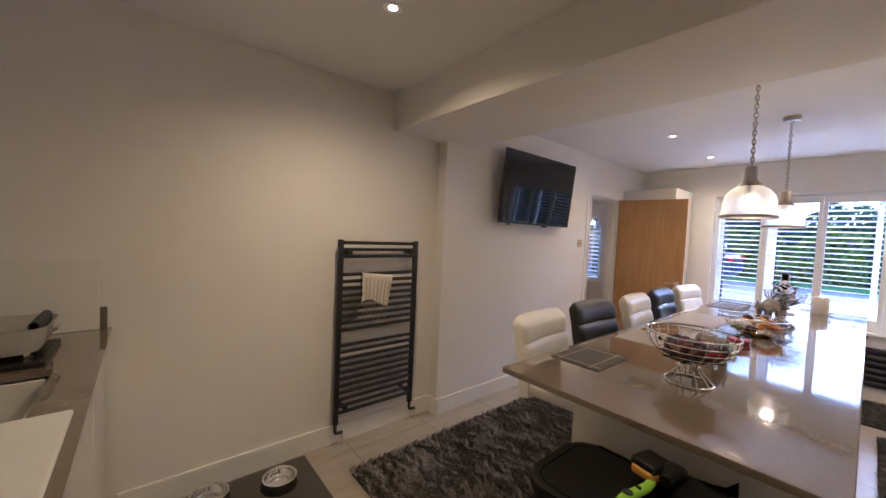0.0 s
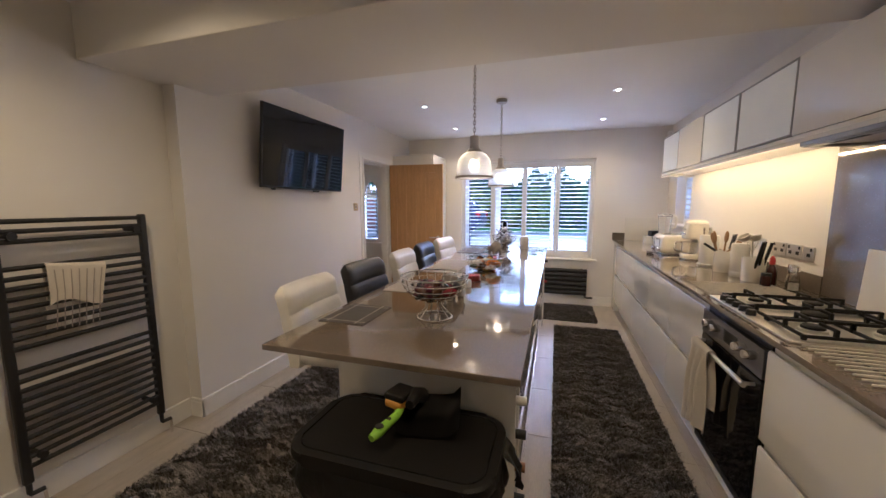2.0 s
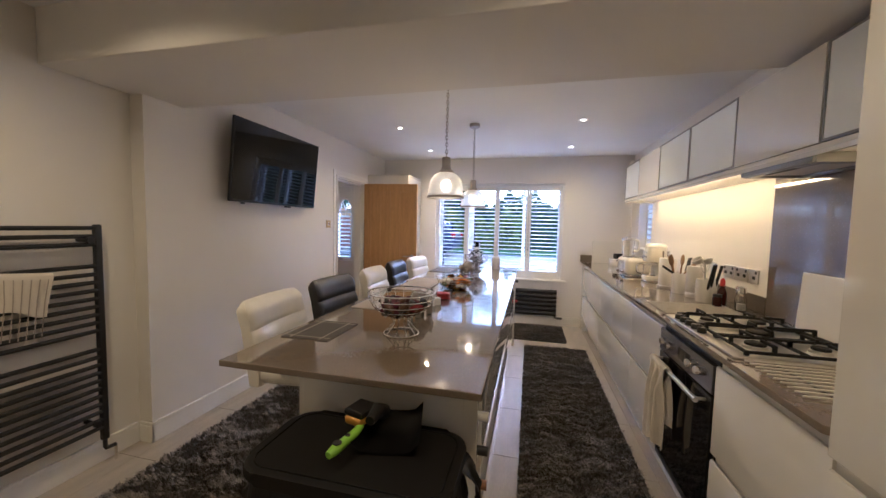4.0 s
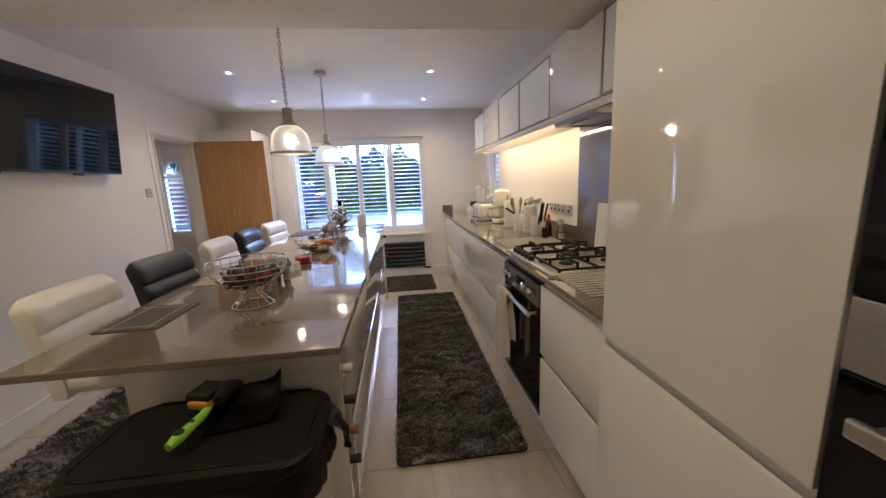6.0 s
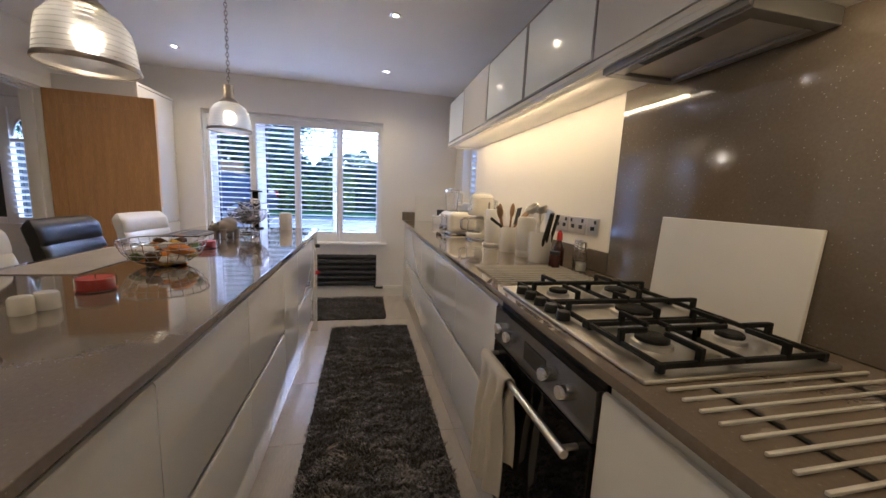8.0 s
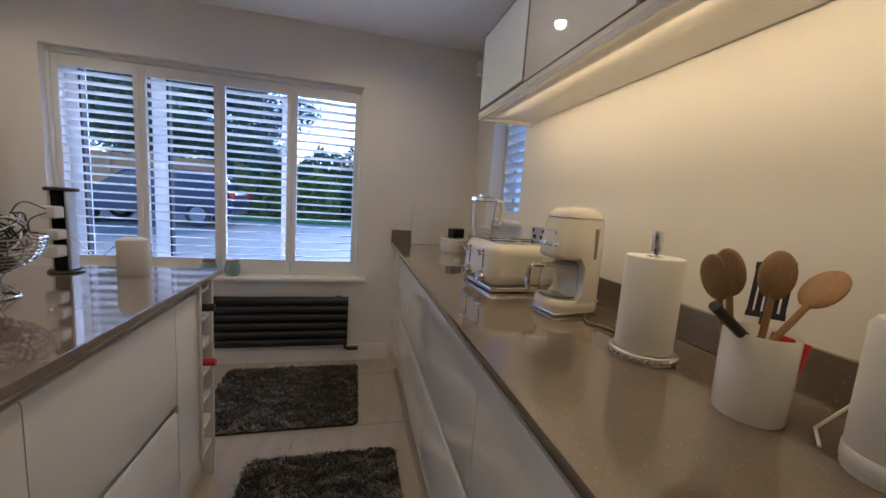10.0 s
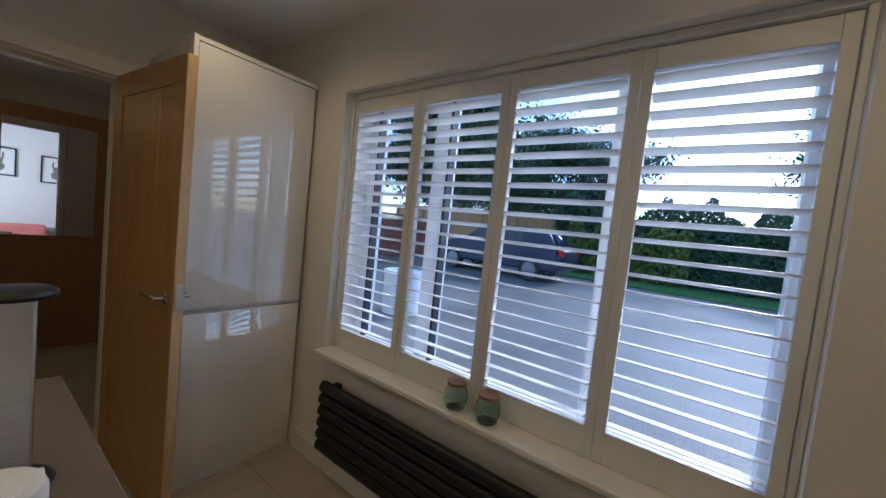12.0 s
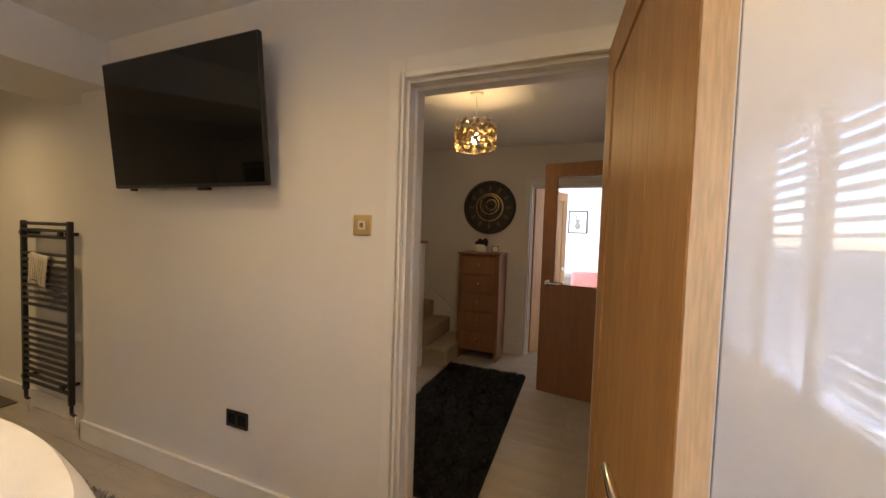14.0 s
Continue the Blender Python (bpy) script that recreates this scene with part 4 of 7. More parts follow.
solid("tv_bracket", br, BLACK, "black steel wall bracket behind the television", "bracket")

# ladder towel rail
R0, R1, RY, RB, RT = 1.432, 2.025, 2.752, 0.150, 1.385
rail = thing("towel_rail", "matt black ladder towel radiator on the wall", "towel rail", (1.73, RY, RB))
hw = (R1 - R0) / 2
for s in (-1, 1):
    bm = N()
    box(bm, s * hw - 0.018, -0.015, 0, s * hw + 0.018, 0.015, RT - RB, 0.008, 3)
    part("upright", bm, BLACK, rail)
    bm = N()
    tube(bm, [(s * hw, 0, 0), (s * hw, 0, -0.045), (s * hw + 0.004, 0.0, -0.055), (s * hw + 0.05, -0.004, -0.058)], 0.011, 10)
    part("valve", bm, BLACK, rail)
    for z in (0.12, 1.15):
        bm = N()
        tube(bm, [(s * (hw - 0.05), 0.0, z), (s * (hw - 0.05), YL - RY, z)], 0.012, 10)
        lathe(bm, [(0, 0.02), (0.018, 0.02), (0.018, 0)], 14, m=pose(s * (hw - 0.05), -0.016, z, 90, 0, 0))
        part("bracket", bm, BLACK, rail)
bar_z = [1.215, 1.170, 1.125] + [1.005 - 0.0455 * k for k in range(9)] + [0.535 - 0.0455 * k for k in range(11)]
bm = N()
tube(bm, [(-hw + 0.012, -0.004, 0), (hw - 0.012, -0.004, 0)], 0.0115, 12)
me = mesh_of("bar", bm, BLACK)
for z in bar_z:
    o = new("bar", me)
    o.parent = rail
    o.matrix_local = pose(0, 0, z)
ht = thing("hand_towel", "striped cream cotton hand towel draped over the towel rail", "towel", pose(1.700, RY - 0.010, RB + 0.985, 0, 6, 0))
part("cloth", hanging_cloth(N(), 0.235, 0.335, 0.18, 0.019, 0.006, 18, 0.005), TOWEL, ht)
for k in range(7):
    o = N()
    x = -0.095 + 0.0317 * k
    for j in range(11):
        z0, z1 = -0.012 - 0.026 * j, -0.012 - 0.026 * (j + 1)
        pts = []
        for z in (z0, z1):
            g = min(1, abs(z) / 0.12)
            u = x / (0.235) + 0.5
            yy = -0.019 - 0.0065 - 0.006 * g
            pts.append((x * (1 - 0.12 * g), yy, z))
        (xa, ya, za), (xb, yb, zb) = pts
        f = [o.verts.new(p) for p in ((xa - 0.002, ya, za), (xa + 0.002, ya, za), (xb + 0.002, yb, zb), (xb - 0.002, yb, zb))]
        o.faces.new(f)
    bmesh.ops.remove_doubles(o, verts=o.verts, dist=0.0003)
    bmesh.ops.solidify(o, geom=o.faces[:], thickness=0.0015)
    part("stripe", o, STRIPE, ht)
# pipes under the rail
for s in (-1, 1):
    bm = N()
    tube(bm, [(1.73 + s * hw + 0.05, RY - 0.004, RB - 0.058), (1.73 + s * hw + 0.05, RY - 0.004, 0.0)], 0.0075, 8)
    solid("radiator_pipe", bm, CHROME, "short chrome pipe from the floor to the towel rail", "pipe", group="towel rail pipes")

# oval tube radiator under the window
d = thing("radiator", "long anthracite horizontal tube radiator under the window", "radiator", (5.925, 0.88, 0.142))
bm = N()
prism(bm, [(0.026 * math.cos(a), 0.031 * math.sin(a)) for a in [2 * math.pi * k / 16 for k in range(16)]], "y", -0.875, 0.875)
me = mesh_of("tube", bm, ANTHRACITE)
for k in range(6):
    o = new("tube", me)
    o.parent = d
    o.matrix_local = pose(0, 0, 0.034 + 0.0635 * k)
for s in (-0.80, 0.80):
    bm = N()
    box(bm, 0.015, s - 0.02, 0.0, 0.05, s + 0.02, 0.38, 0.004)
    part("header", bm, ANTHRACITE, d)
bm = N()
tube(bm, [(0.0, -0.86, 0.02), (0.0, -0.86, -0.02), (0.0, -0.885, -0.026), (0.0, -0.96, -0.026)], [0.011, 0.011, 0.014, 0.015], 10)
part("valve", bm, BLACK, d, "black thermostatic valve")


def plate(name, at, w, h, mat, label, pieces):
    """A wall plate in the x-z plane facing -y at its origin; pieces: (x, z, w, h, depth, material)."""
    p = thing(name, label, "socket" if "socket" in name else "switch", at)
    bm = N()
    box(bm, -w / 2, -0.008, -h / 2, w / 2, 0, h / 2, 0.003)
    part("plate", bm, mat, p)
    for x, z, a, c, dp, mt in pieces:
        bm = N()
        box(bm, x - a / 2, -0.008 - dp, z - c / 2, x + a / 2, -0.0075, z + c / 2, 0.001)
        part("insert", bm, mt, p)
    return p


plate("light_switch", (4.312, YT, 1.410), 0.086, 0.086, BRASS, "square brass light switch plate on the wall", [(0, 0, 0.034, 0.036, 0.004, PLASTIC), (0, 0, 0.016, 0.020, 0.008, OAK_DARK)])
plate("wall_socket", (3.605, YT, 0.425), 0.146, 0.086, RUBBER, "black double socket plate low on the wall", [(-0.035, 0.0, 0.05, 0.05, 0.001, SHINY_BLACK), (0.035, 0.0, 0.05, 0.05, 0.001, SHINY_BLACK)])
SOCK = [(-0.035, -0.008, 0.030, 0.020, 0.0005, INK), (0.035, -0.008, 0.030, 0.020, 0.0005, INK), (-0.050, 0.024, 0.014, 0.018, 0.003, INK), (0.050, 0.024, 0.014, 0.018, 0.003, INK)]
for x, w_ in ((3.13, 0.086), (3.265, 0.146), (3.42, 0.146), (4.52, 0.086), (4.86, 0.146)):
    plate("counter_socket", pose(x, YR, 1.150, 0, 0, 180), w_, 0.086, STEEL, "brushed steel socket plate above the counter", SOCK if w_ > 0.1 else [(0, -0.008, 0.030, 0.020, 0.0005, INK), (0.02, 0.024, 0.014, 0.018, 0.003, INK)])
d = thing("motion_sensor", "small white alarm sensor high in the corner", "sensor", pose(5.90, -0.90, 2.30, 0, 0, 38))
bm = N()
box(bm, -0.03, -0.02, -0.055, 0.03, 0.02, 0.055, 0.012, 3)
part("body", bm, PLASTIC, d)
bm = N()
box(bm, -0.02, 0.017, -0.045, 0.02, 0.024, 0.0, 0.004)
part("lens", bm, FABRIC, d)

# ---- ceiling lights ----
for sx, sy in SPOTS:
    d = thing("downlight", "small round recessed ceiling downlight, lit", "ceiling light", (sx, sy, H), group="downlights")
    bm = N()
    lathe(bm, [(0.042, 0.0), (0.042, -0.005), (0.036, -0.007), (0.020, -0.004), (0.019, 0.0)], 28)
    part("bezel", bm, CHROME, d)
    bm = N()
    lathe(bm, [(0.019, -0.0015), (0, -0.0015)], 20)
    part("lens", bm, LED, d)


def pendant(x, y, rim):
    d = thing("pendant_light", "clear glass dome pendant with a nickel cap on a chain, lit", "pendant light", (x, y, rim), group="island pendants")
    k = H - rim
    bm = N()
    lathe(bm, [(0.052, k), (0.052, k - 0.028), (0.046, k - 0.034), (0, k - 0.034)], 28)
    part("ceiling_rose", bm, NICKEL, d)
    bm = N()
    prof = [(0.124, 0.000), (0.120, 0.03), (0.115, 0.075), (0.106, 0.118), (0.082, 0.150), (0.052, 0.168), (0.036, 0.180)]
    lathe(bm, prof + [(r - 0.003, z - 0.001) for r, z in prof[::-1]], 40)
    s = part("shade", bm, RIBBED, d, "clear glass dome shade")
    s.visible_shadow = False
    for q in range(9):
        rr = np.interp(0.02 + q * 0.016, [z for _, z in prof], [r for r, _ in prof])
        bm = N()
        tube(bm, ring(0, 0, 0.02 + q * 0.016, rr + 0.0008, 40), 0.0011, 4, True)
        part("rib", bm, CLEAR, s).visible_shadow = False
    bm = N()
    lathe(bm, [(0.122, -0.004), (0.127, -0.004), (0.128, 0.002), (0.126, 0.010), (0.122, 0.010), (0.122, -0.004)], 40)
    part("rim_band", bm, NICKEL, d, "nickel rim band")
    bm = N()
    lathe(bm, [(0.052, 0.166), (0.054, 0.172), (0.044, 0.186), (0.034, 0.192), (0.032, 0.205), (0.030, 0.208), (0.030, 0.265), (0.026, 0.272), (0.012, 0.276), (0, 0.276)], 28)
    part("cap", bm, NICKEL, d, "ribbed satin nickel cap")
    bm = N()
    lathe(bm, [(0.017, 0.17), (0.017, 0.115), (0.0, 0.115)], 16)
    part("lamp_holder", bm, NICKEL, d)
    bm = N()
    lathe(bm, [(0.010, 0.115), (0.013, 0.108), (0.024, 0.085), (0.027, 0.070), (0.022, 0.052), (0.011, 0.043), (0, 0.041)], 20)
    part("bulb", bm, BULB, d, "glowing bulb").visible_shadow = False
    n = 22
    step = (k - 0.034 - 0.276) / n
    link = N()
    tube(link, [(0.008 * math.cos(2 * math.pi * j / 12), 0, (step * 0.72) * math.sin(2 * math.pi * j / 12)) for j in range(12)], 0.0022, 5, True)
    me = mesh_of("chain_link", link, NICKEL)
    for j in range(n):
        o = new("chain_link", me)
        o.parent = d
        o.matrix_local = pose(0, 0, 0.276 + step * (j + 0.5), 0, 0, 90 * (j % 2) + 20)
    bm = N()
    tube(bm, [(0.004, 0, 0.27), (0.006, 0.004, 0.4), (-0.004, 0.003, 0.6), (0.0, 0, k - 0.03)], 0.0022, 6)
    part("flex", bm, PLASTIC, d, "pale electric flex")
    return d


pendant(2.965, 0.99, 1.615)
pendant(4.172, 0.99, 1.615)


# ---- rugs ----
def rug(name, x0, x1, y0, y1, n, length, mat, label, seed, z=0.0, round_=0.04):
    """A shaggy rug: a bound backing under thousands of leaning tufts."""
    d = thing(name, label, "rug", ((x0 + x1) / 2, (y0 + y1) / 2, z))
    hx, hy = (x1 - x0) / 2, (y1 - y0) / 2
    bm = N()
    pts = []
    for cx, cy, a0 in ((hx - round_, hy - round_, 0), (-hx + round_, hy - round_, 90), (-hx + round_, -hy + round_, 180), (hx - round_, -hy + round_, 270)):
        pts += [(cx + round_ * math.cos(radians(a0 + 15 * k)), cy + round_ * math.sin(radians(a0 + 15 * k))) for k in range(7)]
    prism(bm, pts, "z", 0.0008, 0.008)
    part("backing", bm, BACKING, d)
    g = np.random.default_rng(seed)
    p = np.c_[g.uniform(-hx, hx, n), g.uniform(-hy, hy, n)]
    inx, iny = np.abs(p[:, 0]) - (hx - round_), np.abs(p[:, 1]) - (hy - round_)
    p = p[~((inx > 0) & (iny > 0) & (np.hypot(inx, iny) > round_))]
    k = len(p)
    # clumps lean together: a slow swirl of directions
    cell = np.floor(p[:, 0] * 40 + 0.7 * np.sin(p[:, 1] * 26) + 0.5 * np.sin(p[:, 1] * 61)) * 57 + np.floor(p[:, 1] * 9 + 0.6 * np.sin(p[:, 0] * 31)) * 131
    mix = np.modf(np.abs(np.sin(cell * 12.9898)) * 43758.5453)[0]
    mix2 = np.modf(np.abs(np.sin(cell * 78.233 + 1.7)) * 24634.6345)[0]
    ph = math.pi + 1.5 * (mix - 0.5) * 2 + g.normal(0, 0.45, k)
    lean = np.clip(0.45 + 0.9 * mix2 + g.normal(0, 0.18, k), 0.1, 1.45)
    ln_ = length * g.uniform(0.75, 1.15, k)
    w = 0.0022 * g.uniform(0.7, 1.4, k)
    ux, uy = np.cos(ph), np.sin(ph)
    base = np.c_[p, np.full(k, 0.007)]
    mid = base + np.c_[ux * np.sin(lean * 0.5) * ln_ * 0.5, uy * np.sin(lean * 0.5) * ln_ * 0.5, np.cos(lean * 0.5) * ln_ * 0.5]
    tip = mid + np.c_[ux * np.sin(lean) * ln_ * 0.5, uy * np.sin(lean) * ln_ * 0.5, np.cos(lean) * ln_ * 0.45]
    side = np.c_[-uy * w, ux * w, np.zeros(k)]
    v = np.stack([base - side, base + side, mid - side * 0.9, mid + side * 0.9, tip], 1).reshape(-1, 3)
    i = np.arange(k)[:, None] * 5
    faces = [tuple(r) for r in np.concatenate([i + 0, i + 1, i + 3, i + 2], 1).tolist()] + [tuple(r) for r in np.concatenate([i + 2, i + 3, i + 4], 1).tolist()]
    me = bpy.data.meshes.new("pile")
    me.from_pydata(v.tolist(), [], faces)
    me.materials.append(mat)
    me.polygons.foreach_set("use_smooth", [True] * len(me.polygons))
    o = new("pile", me)
    o.parent = d
    tagged(o, kind="stuff")
    return d


rug("runner_rug", 2.12, 4.90, -0.262, 0.430, 62000, 0.030, PILE, "long dark grey shaggy runner between island and counter", 1)
rug("shaggy_mat", 5.12, 5.86, -0.080, 0.80, 22000, 0.030, PILE, "dark grey shaggy mat under the radiator", 2)
rug("stool_rug", 1.41, 4.40, 1.28, 2.475, 100000, 0.032, PILE, "large dark grey shaggy rug under the bar stools", 3)
rug("hall_rug", 3.92, 4.72, 3.10, 5.00, 40000, 0.032, PILE_HALL, "black shaggy hall rug", 4, 0.0)


# ---- bar stools ----
def cushion(w, h, t, bev):
    o = N()
    box(o, -w / 2, -t / 2, -h / 2, w / 2, t / 2, h / 2, bev, 4)
    return o


def bar_stool(leather, label):
    """A swivel stool that faces -y, with a channelled low back."""
    d = thing("bar_stool", label, "bar stool", group="bar stools")
    bm = N()
    lathe(bm, [(0, 0), (0.20, 0.0), (0.205, 0.006), (0.19, 0.014), (0.06, 0.022), (0.04, 0.03)], 36)
    part("base", bm, CHROME, d)
    bm = N()
    lathe(bm, [(0.030, 0.02), (0.030, 0.34), (0.022, 0.345), (0.022, 0.690), (0.05, 0.704)], 20)
    part("column", bm, CHROME, d)
    bm = N()
    tube(bm, [(0.03, 0, 0.27), (0.13, -0.08, 0.27)] + [(0.17 * math.cos(a), -0.16 + 0.10 * math.sin(a) - 0.02, 0.27) for a in [0.3 - (math.pi + 0.6) * k / 12 for k in range(13)]] + [(-0.13, -0.08, 0.27), (-0.03, 0, 0.27)], 0.010, 8)
    part("footrest", bm, CHROME, d)
    bm = N()
    box(bm, -0.212, -0.170, 0.706, 0.212, 0.205, 0.790, 0.036, 4)
    part("seat", bm, leather, d)
    # a back that bows outward and leans, in three channels
    prof, zc = [], 0.70
    for k in range(31):
        z = 0.700 + 0.360 * k / 30
        u = k / 30 * 3.0
        bulge = 0.017 * abs(math.sin(math.pi * min(u, 2.999))) ** 0.45
        y = 0.195 + 0.065 * (k / 30) ** 1.5
        prof.append((y, z, bulge))
    bm = N()
    n = 20
    fr_, bk_ = [], []
    for y, z, b in prof:
        edge = min(1.0, (1.060 - z) / 0.05 + 0.25)
        half = 0.216 - 0.03 * (1 - min(1, (1.065 - z) / 0.05)) ** 2
        rowf, rowb = [], []
        for j in range(n + 1):
            u = math.sin(math.pi / 2 * (-1 + 2 * j / n))
            rim = (1 - 0.45 * abs(u) ** 14)
            curve = -0.022 * u * u
            th = 0.035 * edge
            rowf.append(bm.verts.new((u * half, y + curve - (th + b * 0.9) * rim, z)))
            rowb.append(bm.verts.new((u * half, y + curve + (th + b * 0.3) * rim, z)))
        fr_.append(rowf), bk_.append(rowb)
    for a, c in zip(fr_, fr_[1:]):
        for j in range(n):
            bm.faces.new((a[j], a[j + 1], c[j + 1], c[j]))
    for a, c in zip(bk_, bk_[1:]):
        for j in range(n):
            bm.faces.new((a[j], c[j], c[j + 1], a[j + 1]))
    for k in range(len(prof) - 1):
        for j in (0, n):
            q = (fr_[k][j], fr_[k + 1][j], bk_[k + 1][j], bk_[k][j])
            bm.faces.new(q if j == 0 else q[::-1])
    for k in (0, len(prof) - 1):
        for j in range(n):
            bm.faces.new((fr_[k][j], fr_[k][j + 1], bk_[k][j + 1], bk_[k][j]))
    bmesh.ops.remove_doubles(bm, verts=bm.verts, dist=0.0006)
    part("backrest", bm, leather, d)
    for k in (1, 2):
        z = 0.700 + 0.120 * k
        yk = 0.195 + 0.065 * ((z - 0.700) / 0.360) ** 1.5
        bm = N()
        tube(bm, [(0.215 * u, yk - 0.022 * u * u - 0.035 * (1 - 0.45 * abs(u) ** 14) + 0.0006, z) for u in [-0.96 + 1.92 * j / 20 for j in range(21)]], 0.0016, 6)
        part("seam", bm, leather, d)
    return d


white_stool = bar_stool(LEATHER_W, "cream white leather bar stool with a channelled back at the island")
black_stool = bar_stool(LEATHER_B, "black leather bar stool with a channelled back at the island")
white_stool.matrix_world = pose(2.040, 1.390, 0.012, 0, 0, 5)
black_stool.matrix_world = pose(2.605, 1.420, 0.012, 0, 0, -3)
copy_thing(white_stool, pose(3.205, 1.400, 0.012, 0, 0, 3))
copy_thing(black_stool, pose(3.785, 1.430, 0.012, 0, 0, 2))
copy_thing(white_stool, pose(4.415, 1.435, 0.002, 0, 0, -7))


# ---- on the island ----
def placemat(x0, x1, y0, y1, mat, label, turn=0.0, lines=True):
    d = thing("placemat", label, "placemat", pose((x0 + x1) / 2, (y0 + y1) / 2, IT, 0, 0, turn), group="placemats")
    hx, hy = (x1 - x0) / 2, (y1 - y0) / 2
    bm = N()
    box(bm, -hx, -hy, 0.0005, hx, hy, 0.004, 0.0015)
    part("mat", bm, mat, d)
    if lines:
        for y in (-hy * 0.62, hy * 0.62):
            bm = N()
            box(bm, -hx + 0.004, y - 0.002, 0.0035, hx - 0.004, y + 0.002, 0.0052)
            part("stripe", bm, MAT_LINE, d)
        for x in (-hx * 0.80, hx * 0.80):
            bm = N()
            box(bm, x - 0.002, -hy + 0.004, 0.0035, x + 0.002, hy - 0.004, 0.0050)
            part("stripe", bm, MAT_LINE, d)


placemat(1.845, 2.125, 1.215, 1.435, MAT, "dark woven placemat with pale stripes on the island")
placemat(2.43, 2.73, 1.19, 1.42, MAT_PALE, "pale taupe placemat on the island", lines=False)
placemat(3.07, 3.70, 1.15, 1.42, MAT_PALE, "pale taupe placemat on the island", lines=False)
placemat(4.19, 4.575, 1.19, 1.44, MAT, "dark woven placemat with pale stripes on the island")


def sweet(size, mat, parent, at, rng, name="sweet"):
    o = N()
    bmesh.ops.create_icosphere(o, subdivisions=2, radius=size)
    for v in o.verts:
        v.co.z *= 0.6
        v.co.x *= 1.35
        v.co *= 1 + 0.22 * noise.noise(v.co * 60 + Vector(at) * 9)
    bmesh.ops.transform(o, matrix=pose(*at, rng.uniform(-40, 40), rng.uniform(-40, 40), rng.uniform(0, 360)), verts=o.verts)
    return part(name, o, mat, parent)


def wire_bowl(name, at, r_top, h, stand, rings, label, fill, seed, spokes=26, size=0.022, tall=0.0):
    """A wire basket bowl on a wire stand, with loose things heaped in it."""
    d = thing(name, label, "bowl", at)
    b = N()
    prof = lambda z: r_top * math.sqrt(max(0.02, 1 - ((h - z) / h) ** 2 * 0.86))
    for k in range(rings):
        b = N()
        z = stand + h * k / (rings - 1)
        tube(b, ring(0, 0, z, prof(z - stand), 36), 0.0032 if k == rings - 1 else 0.0016, 6, True)
        part("hoop", b, CHROME, d)
    for k in range(spokes):
        b = N()
        a = 2 * math.pi * k / spokes
        tube(b, [(prof(h * j / 8) * math.cos(a), prof(h * j / 8) * math.sin(a), stand + h * j / 8) for j in range(9)], 0.0015, 5)
        part("spoke", b, CHROME, d)
    if stand > 0.02:
        b = N()
        tube(b, ring(0, 0, 0.004, r_top * 0.52, 36), 0.004, 8, True)
        tube(b, ring(0, 0, stand, r_top * 0.40, 36), 0.003, 8, True)
        part("stand", b, CHROME, d)
        for k in range(10):
            a = 2 * math.pi * k / 10
            b = N()
            tube(b, [(r_top * 0.52 * math.cos(a), r_top * 0.52 * math.sin(a), 0.004), (r_top * 0.24 * math.cos(a), r_top * 0.24 * math.sin(a), stand * 0.6), (r_top * 0.36 * math.cos(a), r_top * 0.36 * math.sin(a), stand + 0.004)], 0.0022, 6)
            part("stand_wire", b, CHROME, d)
    rng = random.Random(seed)
    n = fill[1]
    for k in range(n):
        z = stand + size * 0.5 + (h * 0.72 + tall) * (k / n)
        rr = max(0.01, prof(min(h, z - stand)) - size * 1.35) * math.sqrt(rng.random())
        a = rng.uniform(0, 2 * math.pi)
        sweet(size * rng.uniform(0.75, 1.25), rng.choice(fill[0]), d, (rr * math.cos(a), rr * math.sin(a), z), rng)
    return d


wire_bowl("sweet_bowl", (2.05, 0.965, IT), 0.150, 0.105, 0.085, 5, "chrome wire bowl on a stand full of wrapped sweets", (WRAPS + WRAPS[:2] + WRAPS[4:], 85), 5, 22, tall=-0.022)
wire_bowl("snack_bowl", (3.26, 0.965, IT), 0.150, 0.100, 0.006, 5, "wide chrome wire bowl full of snack packets", (SNACKS, 46), 6, 24, 0.030, -0.012)
wire_bowl("fruit_bowl", (4.43, 0.975, IT), 0.130, 0.100, 0.075, 10, "black and chrome wire bowl holding cables and bottles", ([INK, GREYSTONE, RUBBER], 16), 8, 24, 0.024)
# loose charging cables in the far bowl
cb_ = thing("charging_cables", "tangle of black and white charging cables over the wire bowl", "cable", (4.46, 0.98, IT + 0.15))
rng = random.Random(4)
for k in range(6):
    bm = N()
    pts = []
    a0 = rng.uniform(0, 6)
    for j in range(18):
        a = a0 + j * 0.55
        pts.append((0.09 * math.cos(a) * rng.uniform(0.6, 1.1), 0.08 * math.sin(a) * rng.uniform(0.6, 1.1), 0.02 + 0.05 * math.sin(j * 0.8 + k) + 0.004 * k))
    tube(bm, flowing(pts, 3), 0.0026, 6)
    part("cable", bm, RUBBER if k % 3 else PLASTIC, cb_)


def candle_dish(at, label):
    d = thing("candle", label, "candle", at)
    bm = N()
    lathe(bm, [(0, 0.002), (0.046, 0.002), (0.050, 0.006), (0.050, 0.046), (0.047, 0.046), (0.047, 0.010)], 32)
    part("glass", bm, CLEAR, d, "clear glass pot")
    bm = N()
    lathe(bm, [(0, 0.0062), (0.0455, 0.0062), (0.0455, 0.040), (0, 0.039)], 32)
    part("wax", bm, RED, d, "red wax")
    bm = N()
    tube(bm, [(0, 0, 0.039), (0.001, 0, 0.048)], 0.0013, 6)
    part("wick", bm, INK, d)


